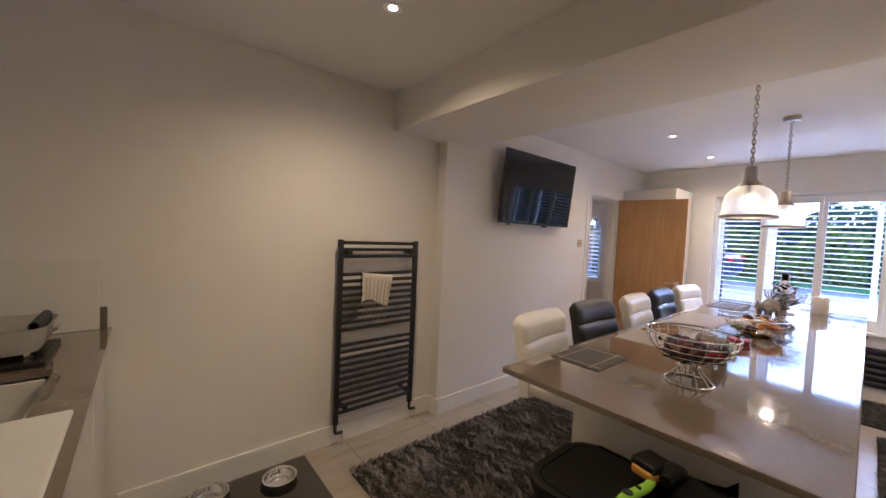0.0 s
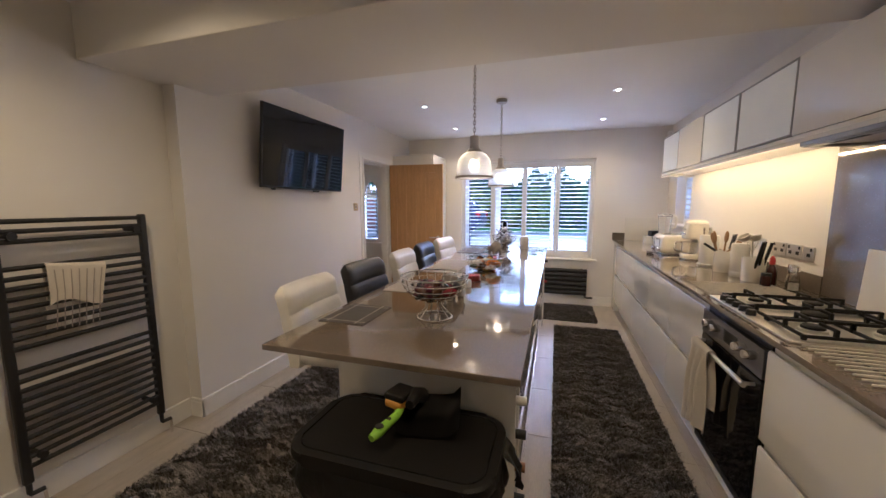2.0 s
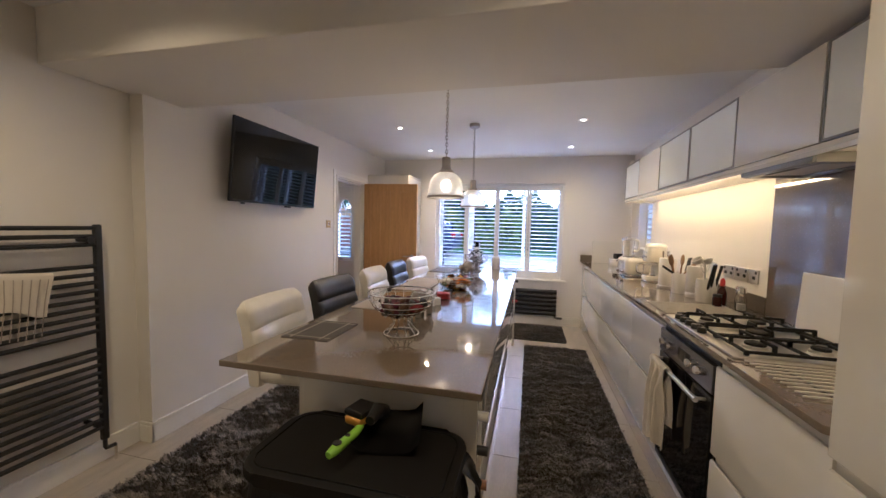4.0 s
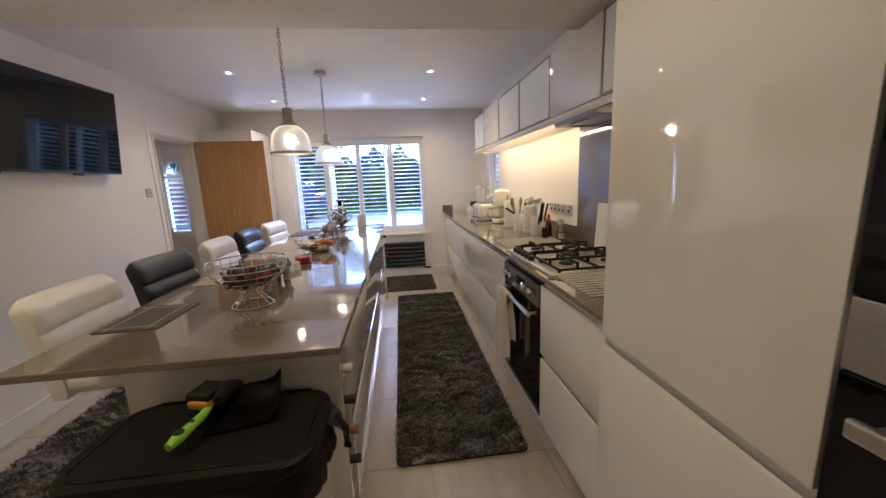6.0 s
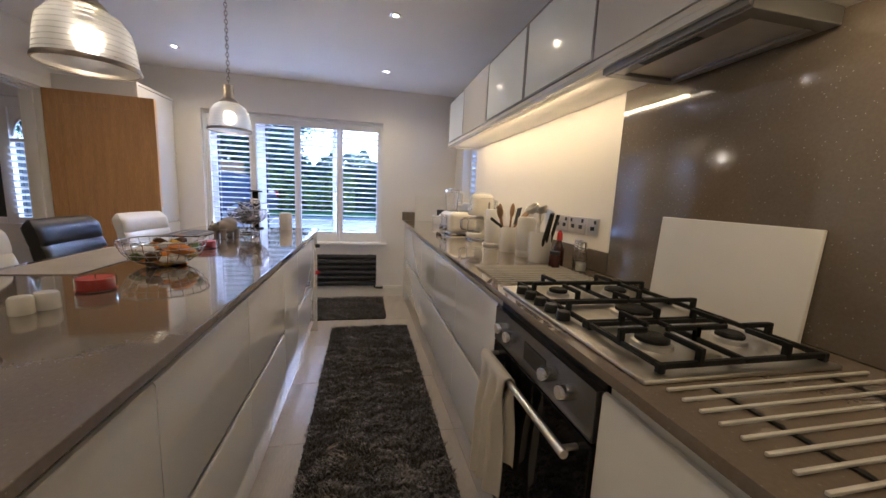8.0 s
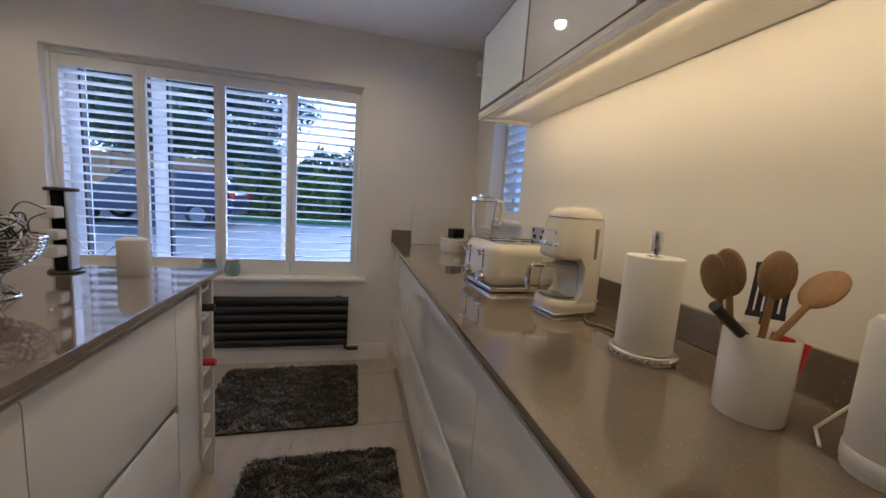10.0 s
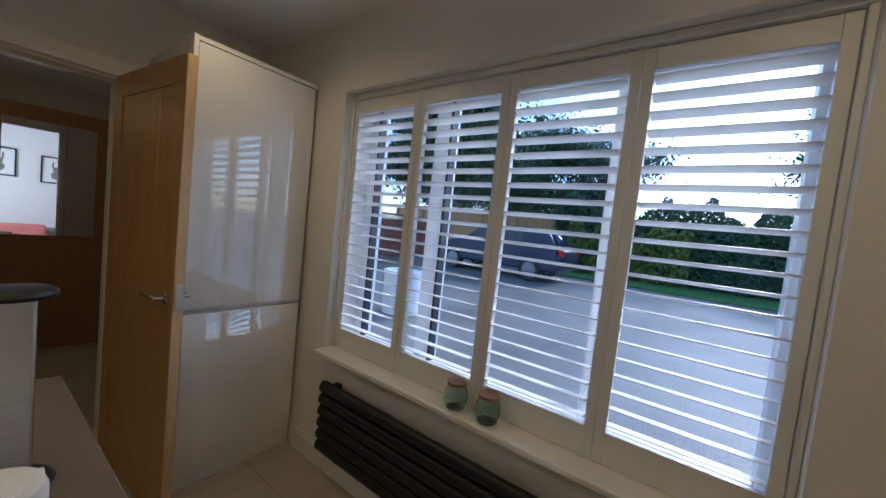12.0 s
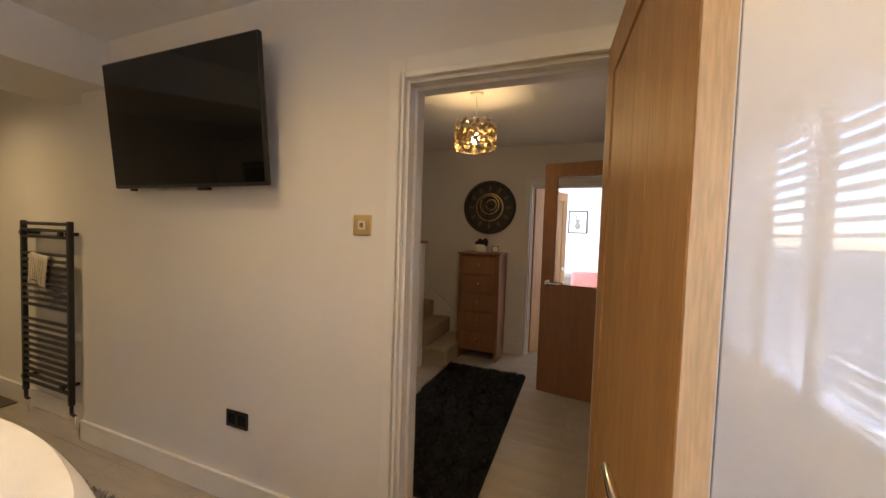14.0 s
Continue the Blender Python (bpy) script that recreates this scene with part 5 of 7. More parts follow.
candle_dish((2.86, 0.965, IT), "red candle in a low clear glass pot on the island")
candle_dish((3.72, 0.985, IT), "small red candle in a glass pot on the island")


def animal_ornament(name, at, label, hump, mat, seed):
    """A four-legged ceramic ornament as one rounded mesh."""
    o = N()

    def blob(c, r, sub=2):
        q = N()
        bmesh.ops.create_icosphere(q, subdivisions=sub, radius=1)
        bmesh.ops.scale(q, vec=r, verts=q.verts)
        bmesh.ops.translate(q, vec=c, verts=q.verts)
        merge(o, q)

    blob((0, 0, 0.075), (0.075, 0.045, 0.045), 3)
    blob((-0.02, 0, 0.085 + hump), (0.055, 0.042, 0.045), 3)
    blob((0.082, 0, 0.078), (0.032, 0.026, 0.026), 3)
    blob((0.112, 0, 0.068), (0.016, 0.013, 0.013))
    for s in (-1, 1):
        blob((0.075, s * 0.022, 0.103), (0.008, 0.008, 0.014))
        for x in (-0.05, 0.045):
            tube(o, [(x, s * 0.025, 0.06), (x * 1.08, s * 0.028, 0.03), (x * 1.02, s * 0.028, 0.0)], [0.022, 0.016, 0.018], 12)
    me = mesh_of(name, o, mat)
    ob = new(name, me)
    md = ob.modifiers.new("blend", "REMESH")
    md.mode, md.voxel_size, md.use_smooth_shade = "VOXEL", 0.005, True
    ob.matrix_world = at
    return tagged(ob, label, "ornament")


animal_ornament("animal_ornament", pose(2.40, 0.985, IT, 0, 0, -20), "grey ceramic four-legged animal ornament on the island", 0.012, GREYSTONE, 1)
animal_ornament("animal_ornament", pose(4.15, 1.03, IT, 0, 0, 150), "pale grey ceramic animal ornament near the wire bowl", 0.008, GREYSTONE, 2)
d = thing("salt_pepper_pair", "pair of joined white ceramic shaker pots", "shakers", (2.66, 0.975, IT))
for x, y, r in ((-0.022, 0.012, 0.024), (0.022, -0.010, 0.026)):
    bm = N()
    lathe(bm, [(0, 0), (r, 0), (r + 0.001, 0.004), (r, 0.038), (r - 0.004, 0.044), (0, 0.045)], 24, (x, y, 0))
    part("pot", bm, WHITE, d)

# pop-up power tower
d = thing("power_tower", "pop-up socket tower with white chargers plugged in", "power tower", (4.800, 1.02, IT))
bm = N()
lathe(bm, [(0, 0), (0.050, 0), (0.052, 0.004), (0.047, 0.010), (0.03, 0.012)], 32)
part("flange", bm, RUBBER, d)
bm = N()
box(bm, -0.024, -0.024, 0.008, 0.024, 0.024, 0.301, 0.006)
part("column", bm, SHINY_BLACK, d)
for s in (-1, 1):
    bm = N()
    box(bm, -0.024, s * 0.0245 - 0.005, 0.010, 0.022, s * 0.0245 + 0.005, 0.300, 0.004)
    part("side_trim", bm, STEEL, d, "steel side trim")
bm = N()
lathe(bm, [(0, 0.300), (0.046, 0.300), (0.048, 0.306), (0.045, 0.312), (0, 0.314)], 32)
part("top_cap", bm, RUBBER, d)
for z, sz, dx in ((0.225, 0.034, -0.052), (0.145, 0.028, -0.046), (0.085, 0.034, -0.050)):
    bm = N()
    box(bm, dx - 0.022, -0.024, z - sz / 2 - 0.004, dx + 0.024, 0.024, z + sz / 2 + 0.004, 0.006)
    part("charger", bm, PLASTIC, d, "white plug-in charger")
bm = N()
tube(bm, flowing([(-0.03, -0.03, 0.14), (-0.04, -0.07, 0.12), (-0.02, -0.11, 0.06), (0.02, -0.15, 0.10), (0.0, -0.19, 0.06), (-0.0, -0.20, 0.004)]), 0.002, 6)
part("white_lead", bm, PLASTIC, d)
bm = N()
tube(bm, flowing([(-0.07, 0, 0.225), (-0.13, 0.01, 0.20), (-0.17, -0.02, 0.15), (-0.21, -0.03, 0.16), (-0.26, -0.02, 0.14)]), 0.002, 6)
tube(bm, flowing([(-0.07, 0, 0.235), (-0.12, 0.03, 0.26), (-0.17, 0.03, 0.22), (-0.22, 0.0, 0.17)]), 0.002, 6)
part("black_lead", bm, RUBBER, d)

d = thing("smart_speaker", "white cylindrical speaker on the island", "speaker", (4.768, 0.790, IT))
bm = N()
lathe(bm, [(0, 0.0), (0.046, 0.0), (0.049, 0.004), (0.049, 0.128), (0.046, 0.136), (0.038, 0.139), (0, 0.139)], 40)
part("fabric_body", bm, FABRIC, d)
bm = N()
lathe(bm, [(0, 0.1392), (0.036, 0.1392), (0.036, 0.1405), (0, 0.1410)], 32)
part("top_plate", bm, PLASTIC, d)
bm = N()
tube(bm, flowing([(0.046, -0.01, 0.03), (0.07, -0.03, 0.06), (0.085, -0.03, 0.04), (0.08, -0.01, 0.006), (0.05, 0.04, 0.003), (0.02, 0.10, 0.003)]), 0.0025, 6)
part("lead", bm, PLASTIC, d)


# ---- on the counter ----
def rounded(w, dpt, h, bev, seg=4):
    return box(N(), -w / 2, -dpt / 2, 0, w / 2, dpt / 2, h, bev, seg)


# toaster: long side along x, four slots, controls at the front
d = thing("toaster", "cream retro four-slot toaster with chrome base and levers", "toaster", pose(4.66, -0.66, WT, 0, 0, 8))
bm = N()
box(bm, -0.165, -0.155, 0.022, 0.165, 0.155, 0.195, 0.045, 5)
part("body", bm, CREAM, d)
bm = N()
box(bm, -0.158, -0.148, 0.004, 0.158, 0.148, 0.024, 0.006)
part("base", bm, CHROME, d, "chrome base")
bm = N()
box(bm, -0.125, -0.125, 0.190, 0.125, 0.125, 0.1985, 0.003)
top = part("top_plate", bm, CHROME, d, "chrome top plate")
for sx in (-0.07, 0.07):
    for sy in (-0.05, 0.05):
        bm = N()
        box(bm, sx - 0.055, sy - 0.016, 0.1975, sx + 0.055, sy + 0.016, 0.1992)
        part("slot", bm, INK, top)
for sy in (-0.07, 0.07):
    bm = N()
    box(bm, 0.1645, sy - 0.005, 0.085, 0.1660, sy + 0.005, 0.165)
    part("lever_slot", bm, INK, d)
    bm = N()
    lathe(bm, [(0, 0.030), (0.011, 0.028), (0.013, 0.018), (0.008, 0.01), (0.006, 0)], 16, m=pose(0.165, sy, 0.150, 0, 90, 0))
    part("lever", bm, CHROME, d)
    bm = N()
    lathe(bm, [(0, 0.024), (0.019, 0.024), (0.021, 0.020), (0.023, 0.0)], 24, m=pose(0.165, sy, 0.055, 0, 90, 0))
    part("dial", bm, CHROME, d)
    for q in (-0.035, 0.035):
        bm = N()
        lathe(bm, [(0, 0.006), (0.006, 0.005), (0.007, 0)], 12, m=pose(0.165, sy + q, 0.055, 0, 90, 0))
        part("button", bm, CHROME, d)
for k in range(4):
    bm = N()
    box(bm, -0.045 + 0.026 * k, -0.1572, 0.092, -0.033 + 0.026 * k, -0.1545, 0.106, 0.001)
    part("badge", bm, CHROME, d)
d.matrix_world = pose(4.628, -0.690, WT, 0, 0, 94)

# drip coffee machine
d = thing("coffee_maker", "cream retro drip coffee machine with a glass jug", "coffee machine", pose(4.255, -0.735, WT, 0, 0, 5))
# one moulded shell: round foot, rear column and overhanging brew head


def oval(a, b, cy, back=None, n=44):
    """A plan outline: rounder than a box, squarer than an ellipse; back keeps only what lies behind that line."""
    pts = []
    for k in range(n):
        t = 2 * math.pi * k / n
        c, q = math.cos(t), math.sin(t)
        x, y = a * math.copysign(abs(c) ** 0.68, c), cy + b * math.copysign(abs(q) ** 0.68, q)
        pts.append((x, y if back is None else min(y, back)))
    return pts


def loft(bm, levels):
    rings = [[bm.verts.new((x, y, z)) for x, y in pts] for z, pts in levels]
    for lo, hi in zip(rings, rings[1:]):
        for k in range(len(lo)):
            bm.faces.new((lo[k], lo[(k + 1) % len(lo)], hi[(k + 1) % len(lo)], hi[k]))
    bm.faces.new(rings[0][::-1]), bm.faces.new(rings[-1])
    return bm


bm = N()
merge(bm, loft(N(), [(0.014, oval(0.078, 0.098, 0.004)), (0.030, oval(0.081, 0.101, 0.004)), (0.046, oval(0.080, 0.099, 0.004)), (0.054, oval(0.074, 0.092, 0.004))]))
merge(bm, loft(N(), [(0.046, oval(0.0798, 0.098, 0.004, 0.03)), (0.060, oval(0.0795, 0.098, 0.004, 0.014)), (0.080, oval(0.0795, 0.098, 0.004, 0.002)), (0.165, oval(0.0785, 0.097, 0.003, 0.002)),
                     (0.185, oval(0.078, 0.097, 0.003, 0.014)), (0.205, oval(0.078, 0.097, 0.003, 0.03))]))
merge(bm, loft(N(), [(0.186, oval(0.071, 0.088, 0.003)), (0.192, oval(0.076, 0.095, 0.003)), (0.202, oval(0.0781, 0.0972, 0.003)), (0.240, oval(0.0775, 0.096, 0.002)), (0.285, oval(0.074, 0.091, -0.001)), (0.317, oval(0.070, 0.085, -0.003))]))
part("body", bm, CREAM, d)
bm = loft(N(), [(0.3175, oval(0.0715, 0.0865, -0.003)), (0.3205, oval(0.0715, 0.0865, -0.003))])
part("lid_trim", bm, CHROME, d, "thin chrome line under the lid")
bm = loft(N(), [(0.321, oval(0.071, 0.086, -0.003)), (0.334, oval(0.068, 0.082, -0.003)), (0.346, oval(0.058, 0.069, -0.003)), (0.353, oval(0.042, 0.050, -0.003)), (0.357, oval(0.020, 0.024, -0.003))])
part("lid", bm, CREAM, d)
bm = N()
box(bm, -0.068, -0.08, 0.0, 0.068, 0.095, 0.013, 0.004)
part("foot_plate", bm, CHROME, d)
bm = N()
lathe(bm, [(0, 0.056), (0.058, 0.056), (0.064, 0.062), (0.064, 0.120), (0.060, 0.150), (0.056, 0.158), (0.052, 0.158), (0.057, 0.148), (0.061, 0.118), (0.061, 0.064), (0.056, 0.059), (0, 0.059)], 32, (0, 0.038, 0))
jug = part("jug", bm, CLEAR, d, "clear glass jug")
bm = N()
lathe(bm, [(0.058, 0.155), (0.060, 0.164), (0.03, 0.170), (0, 0.170)], 28, (0, 0.038, 0))
part("jug_lid", bm, STEEL, jug)
bm = N()
tube(bm, [(0.0, 0.105, 0.158), (0.0, 0.145, 0.160), (0.0, 0.160, 0.145), (0.0, 0.158, 0.09), (0.0, 0.148, 0.075), (0.0, 0.118, 0.072)], 0.0085, 8)
part("jug_handle", bm, CHROME, jug, "chrome jug handle")
for k in range(4):
    bm = N()
    lathe(bm, [(0, 0.006), (0.008, 0.006), (0.010, 0)], 16, m=pose(-0.036 + 0.024 * k, 0.0955 - 0.004 * (k in (0, 3)), 0.232, -84, 0, 0))
    part("button", bm, CHROME, d)
for k in range(4):
    bm = N()
    box(bm, -0.033 + 0.018 * k, 0.0855, 0.264, -0.023 + 0.018 * k, 0.0925, 0.276, 0.001)
    part("badge", bm, CHROME, d)
bm = N()
box(bm, -0.0780, -0.040, 0.190, -0.0700, -0.026, 0.290, 0.003)
part("water_window", bm, GREYSTONE, d)
bm = N()
lathe(bm, [(0, 0.010), (0.010, 0.009), (0.012, 0)], 16, m=pose(-0.074, -0.065, 0.045, 0, -90, 0))
part("side_knob", bm, CHROME, d)
lead = thing("appliance_lead", "grey coiled mains lead lying on the counter", "cable", (4.12, -0.79, WT))
bm = N()
tube(bm, flowing([(0.06, 0.03, 0.006), (0.0, 0.06, 0.005), (-0.06, 0.03, 0.005), (-0.12, 0.02, 0.006), (-0.16, -0.03, 0.006), (-0.10, -0.06, 0.008), (-0.02, -0.03, 0.010), (-0.08, 0.02, 0.012), (-0.15, 0.0, 0.011), (-0.18, -0.06, 0.008)]), 0.0038, 6)
part("lead", bm, GREYSTONE, lead)

# kitchen roll
d = thing("kitchen_roll", "white kitchen roll on a sparkling metal holder", "kitchen roll", (3.89, -0.718, WT))
bm = N()
lathe(bm, [(0, 0), (0.072, 0), (0.073, 0.004), (0.073, 0.018), (0.070, 0.021), (0, 0.021)], 36)
part("holder_base", bm, STEEL, d)
for k in range(30):
    a = 2 * math.pi * k / 30
    bm = N()
    bmesh.ops.create_icosphere(bm, subdivisions=1, radius=0.0055)
    bmesh.ops.translate(bm, vec=(0.0735 * math.cos(a), 0.0735 * math.sin(a), 0.011), verts=bm.verts)
    part("stud", bm, CHROME, d)
bm = N()
lathe(bm, [(0.020, 0.022), (0.062, 0.022), (0.0635, 0.026), (0.0635, 0.243), (0.061, 0.247), (0.020, 0.247), (0.020, 0.022)], 40)
part("paper_roll", bm, PAPER, d)
bm = N()
lathe(bm, [(0.006, 0.02), (0.006, 0.255), (0.011, 0.26), (0.012, 0.30), (0.009, 0.308), (0, 0.309)], 16)
part("rod", bm, CHROME, d)


def utensil_pot(at, w, label, tools, turn=0.0, name="utensil_pot"):
    d = thing(name, label, "utensil pot", pose(*at, 0, 0, turn))
    o = N()
    prof = [(0, 0), (w * 0.96, 0), (w, 0.006), (w * 1.02, 0.150), (w * 0.98, 0.154), (w * 0.93, 0.150), (w * 0.92, 0.012), (0, 0.012)]
    lathe(o, prof, 36)
    part("pot", o, WHITE, d)
    for kind, x, y, lean_x, lean_y, ln_, mat in tools:
        t = thing_part(kind, ln_, mat, d)
        t.matrix_local = pose(x, y, 0.02 + 0.105 * min(1, max(0, (abs(lean_x) - 18) / 15)), lean_x, lean_y, 0)
    return d


def thing_part(kind, ln_, mat, parent):
    bm = N()
    if kind == "wooden_spoon":
        tube(bm, [(0, 0, 0), (0, 0, ln_ - 0.05)], [0.006, 0.0055], 10)
        q = N()
        bmesh.ops.create_icosphere(q, subdivisions=3, radius=1)
        bmesh.ops.scale(q, vec=(0.030, 0.009, 0.044), verts=q.verts)
        bmesh.ops.translate(q, vec=(0, 0, ln_ - 0.015), verts=q.verts)
        merge(bm, q)
    elif kind == "spatula":
        tube(bm, [(0, 0, 0), (0, 0, ln_ - 0.09)], 0.006, 10)
        prism(bm, [(-0.016, ln_ - 0.10), (0.016, ln_ - 0.10), (0.030, ln_ - 0.06), (0.030, ln_), (-0.030, ln_), (-0.030, ln_ - 0.06)], "y", -0.002, 0.002, 0.001)
    elif kind == "ladle":
        tube(bm, [(0, 0, 0), (0, 0, ln_ - 0.05), (0, 0.02, ln_ - 0.03)], 0.004, 8)
        lathe(bm, [(0, -0.03), (0.02, -0.026), (0.034, -0.01), (0.037, 0.008), (0.034, 0.008), (0.031, -0.009), (0, -0.027)], 20, m=pose(0, 0.045, ln_ - 0.02, -30, 0, 0))
    elif kind == "whisk":
        tube(bm, [(0, 0, 0), (0, 0, ln_ - 0.11)], 0.006, 10)
        for k in range(6):
            a = math.pi * k / 6
            tube(bm, [(0.028 * math.sin(math.pi * j / 10) ** 0.8 * math.cos(a) if j else 0, 0.028 * math.sin(math.pi * j / 10) ** 0.8 * math.sin(a) if j else 0, ln_ - 0.11 + 0.11 * j / 10) for j in range(11)], 0.0012, 4)
            tube(bm, [(-0.028 * math.sin(math.pi * j / 10) ** 0.8 * math.cos(a) if j else 0, -0.028 * math.sin(math.pi * j / 10) ** 0.8 * math.sin(a) if j else 0, ln_ - 0.11 + 0.11 * j / 10) for j in range(11)], 0.0012, 4)
    elif kind == "slotted_turner":
        tube(bm, [(0, 0, 0), (0, 0, ln_ - 0.10)], 0.006, 10)
        for x in (-0.028, -0.014, 0.0, 0.014, 0.028):
            box(bm, x - 0.0045, -0.0015, ln_ - 0.10, x + 0.0045, 0.0015, ln_, 0.001)
        box(bm, -0.034, -0.0016, ln_ - 0.012, 0.034, 0.0016, ln_ + 0.002, 0.001)
        box(bm, -0.034, -0.0016, ln_ - 0.108, 0.034, 0.0016, ln_ - 0.096, 0.001)
    else:
        tube(bm, [(0, 0, 0), (0, 0, ln_)], 0.009, 10)
    return part(kind, bm, mat, parent)


utensil_pot((3.645, -0.722, WT), 0.054, "white ceramic pot of wooden spoons and kitchen tools",
            [("wooden_spoon", 0.0, 0.005, 4, 0, 0.25, SPOON), ("wooden_spoon", 0.02, 0.012, -9, 4, 0.25, SPOON), ("wooden_spoon", -0.01, 0.0, 40, -6, 0.16, SPOON),
             ("wooden_spoon", 0.025, 0.005, -12, 8, 0.24, SPOON), ("slotted_turner", 0.015, -0.015, 15, 8, 0.26, RUBBER), ("handle", 0.0, 0.01, -56, -6, 0.14, RUBBER), ("spatula", -0.01, -0.018, 12, -4, 0.130, RED)])
utensil_pot((3.315, -0.765, WT), 0.060, "white ceramic pot of metal ladles and knives",
            [("ladle", 0.0, 0.0, -6, -4, 0.29, STEEL), ("whisk", 0.02, 0.0, 4, 14, 0.28, STEEL), ("ladle", 0.0, -0.02, 8, 10, 0.28, STEEL), ("spatula", -0.02, 0.0, 4, -6, 0.26, STEEL),
             ("handle", -0.03, 0.0, 2, -14, 0.25, RUBBER), ("handle", -0.03, 0.02, 4, -16, 0.25, RUBBER), ("handle", -0.025, -0.02, 8, -10, 0.24, RUBBER)])
# air purifier style white tower
d = thing("white_tower_speaker", "slim white perforated cylinder beside the pots", "speaker", (3.475, -0.755, WT))
bm = N()
lathe(bm, [(0, 0), (0.050, 0), (0.052, 0.004), (0.052, 0.215), (0.046, 0.225), (0, 0.227)], 40)
part("body", bm, FABRIC, d)
bm = N()
lathe(bm, [(0.0522, 0.012), (0.0535, 0.014), (0.0535, 0.034), (0.0522, 0.036)], 40)
part("band", bm, PLASTIC, d)
bm = N()
tube(bm, [(0.04, -0.04, 0.01), (0.06, -0.07, 0.05), (0.08, -0.05, 0.06), (0.09, 0.0, 0.02), (0.07, 0.02, 0.003)], 0.0028, 6)
part("lead", bm, PLASTIC, d)


def mill(at, filling, label, name):
    d = thing(name, label, "mill", at)
    bm = N()
    lathe(bm, [(0, 0), (0.024, 0), (0.026, 0.004), (0.026, 0.065), (0.020, 0.085), (0.020, 0.095), (0.018, 0.095), (0.018, 0.084), (0.0235, 0.064), (0.0235, 0.006), (0, 0.005)], 24)
    part("glass", bm, CLEAR, d, "clear glass body")
    bm = N()
    lathe(bm, [(0, 0.0062), (0.0228, 0.0062), (0.0228, 0.045), (0, 0.047)], 20)
    part("filling", bm, filling, d)
    bm = N()
    lathe(bm, [(0.021, 0.094), (0.023, 0.100), (0.022, 0.135), (0.018, 0.142), (0, 0.143)], 24)
    part("grinder_top", bm, CHROME, d)


mill((3.055, -0.845, WT), SALT, "clear glass salt mill with chrome top", "salt_mill")
mill((3.115, -0.865, WT), PEPPER, "clear glass pepper mill with chrome top", "pepper_mill")
d = thing("sauce_bottle", "small dark sauce bottle with a red cap", "bottle", (3.185, -0.80, WT))
bm = N()
lathe(bm, [(0, 0), (0.025, 0), (0.027, 0.005), (0.027, 0.085), (0.020, 0.110), (0.012, 0.125), (0.012, 0.135), (0, 0.135)], 24)
part("glass", bm, SAUCE, d)
bm = N()
lathe(bm, [(0.0135, 0.130), (0.0145, 0.132), (0.013, 0.165), (0.006, 0.180), (0, 0.181)], 18)
part("cap", bm, RED, d, "red cap")
d = thing("dark_jar", "small dark jar with a black lid", "jar", (3.14, -0.755, WT))
bm = N()
lathe(bm, [(0, 0), (0.024, 0), (0.026, 0.004), (0.026, 0.06), (0.022, 0.066), (0, 0.066)], 20)
part("glass", bm, SAUCE, d)
bm = N()
lathe(bm, [(0.024, 0.0662), (0.025, 0.069), (0.025, 0.082), (0, 0.083)], 20)
part("lid", bm, INK, d)

# blender
d = thing("blender", "cream retro blender with a clear jug", "blender", pose(4.985, -0.675, WT, 0, 0, 280))
bm = N()
lathe(bm, [(0, 0.012), (0.078, 0.012), (0.080, 0.018), (0.076, 0.06), (0.064, 0.13), (0.058, 0.148), (0, 0.150)], 36)
part("motor_base", bm, CREAM, d)
bm = N()
lathe(bm, [(0, 0), (0.078, 0), (0.081, 0.003), (0.081, 0.014), (0.078, 0.016)], 36)
part("base_ring", bm, CHROME, d)
bm = N()
lathe(bm, [(0.050, 0.150), (0.060, 0.152), (0.060, 0.166), (0.050, 0.168)], 32)
part("collar", bm, CHROME, d)
bm = N()
lathe(bm, [(0, 0.170), (0.050, 0.170), (0.053, 0.178), (0.068, 0.372), (0.065, 0.372), (0.050, 0.180), (0.0, 0.174)], 32)
part("jug", bm, CLEAR, d, "clear plastic jug")
bm = N()
lathe(bm, [(0.066, 0.360), (0.070, 0.362), (0.070, 0.380), (0.064, 0.385), (0.03, 0.386), (0.03, 0.398), (0, 0.399)], 32)
part("lid", bm, CLEAR, d)
bm = N()
tube(bm, [(0.066, 0, 0.365), (0.105, 0, 0.360), (0.118, 0, 0.335), (0.112, 0, 0.255), (0.098, 0, 0.235), (0.060, 0, 0.238)], 0.012, 10)
part("handle", bm, CREAM, d, "cream jug handle")
bm = N()
lathe(bm, [(0, 0.018), (0.015, 0.017), (0.017, 0)], 18, m=pose(0, 0.072, 0.06, -90, 0, 0))
part("knob", bm, CHROME, d)
for k in range(4):
    bm = N()
    box(bm, -0.03 + 0.017 * k, 0.066, 0.094, -0.022 + 0.017 * k, 0.0745, 0.104, 0.001)
    part("badge", bm, CHROME, d)


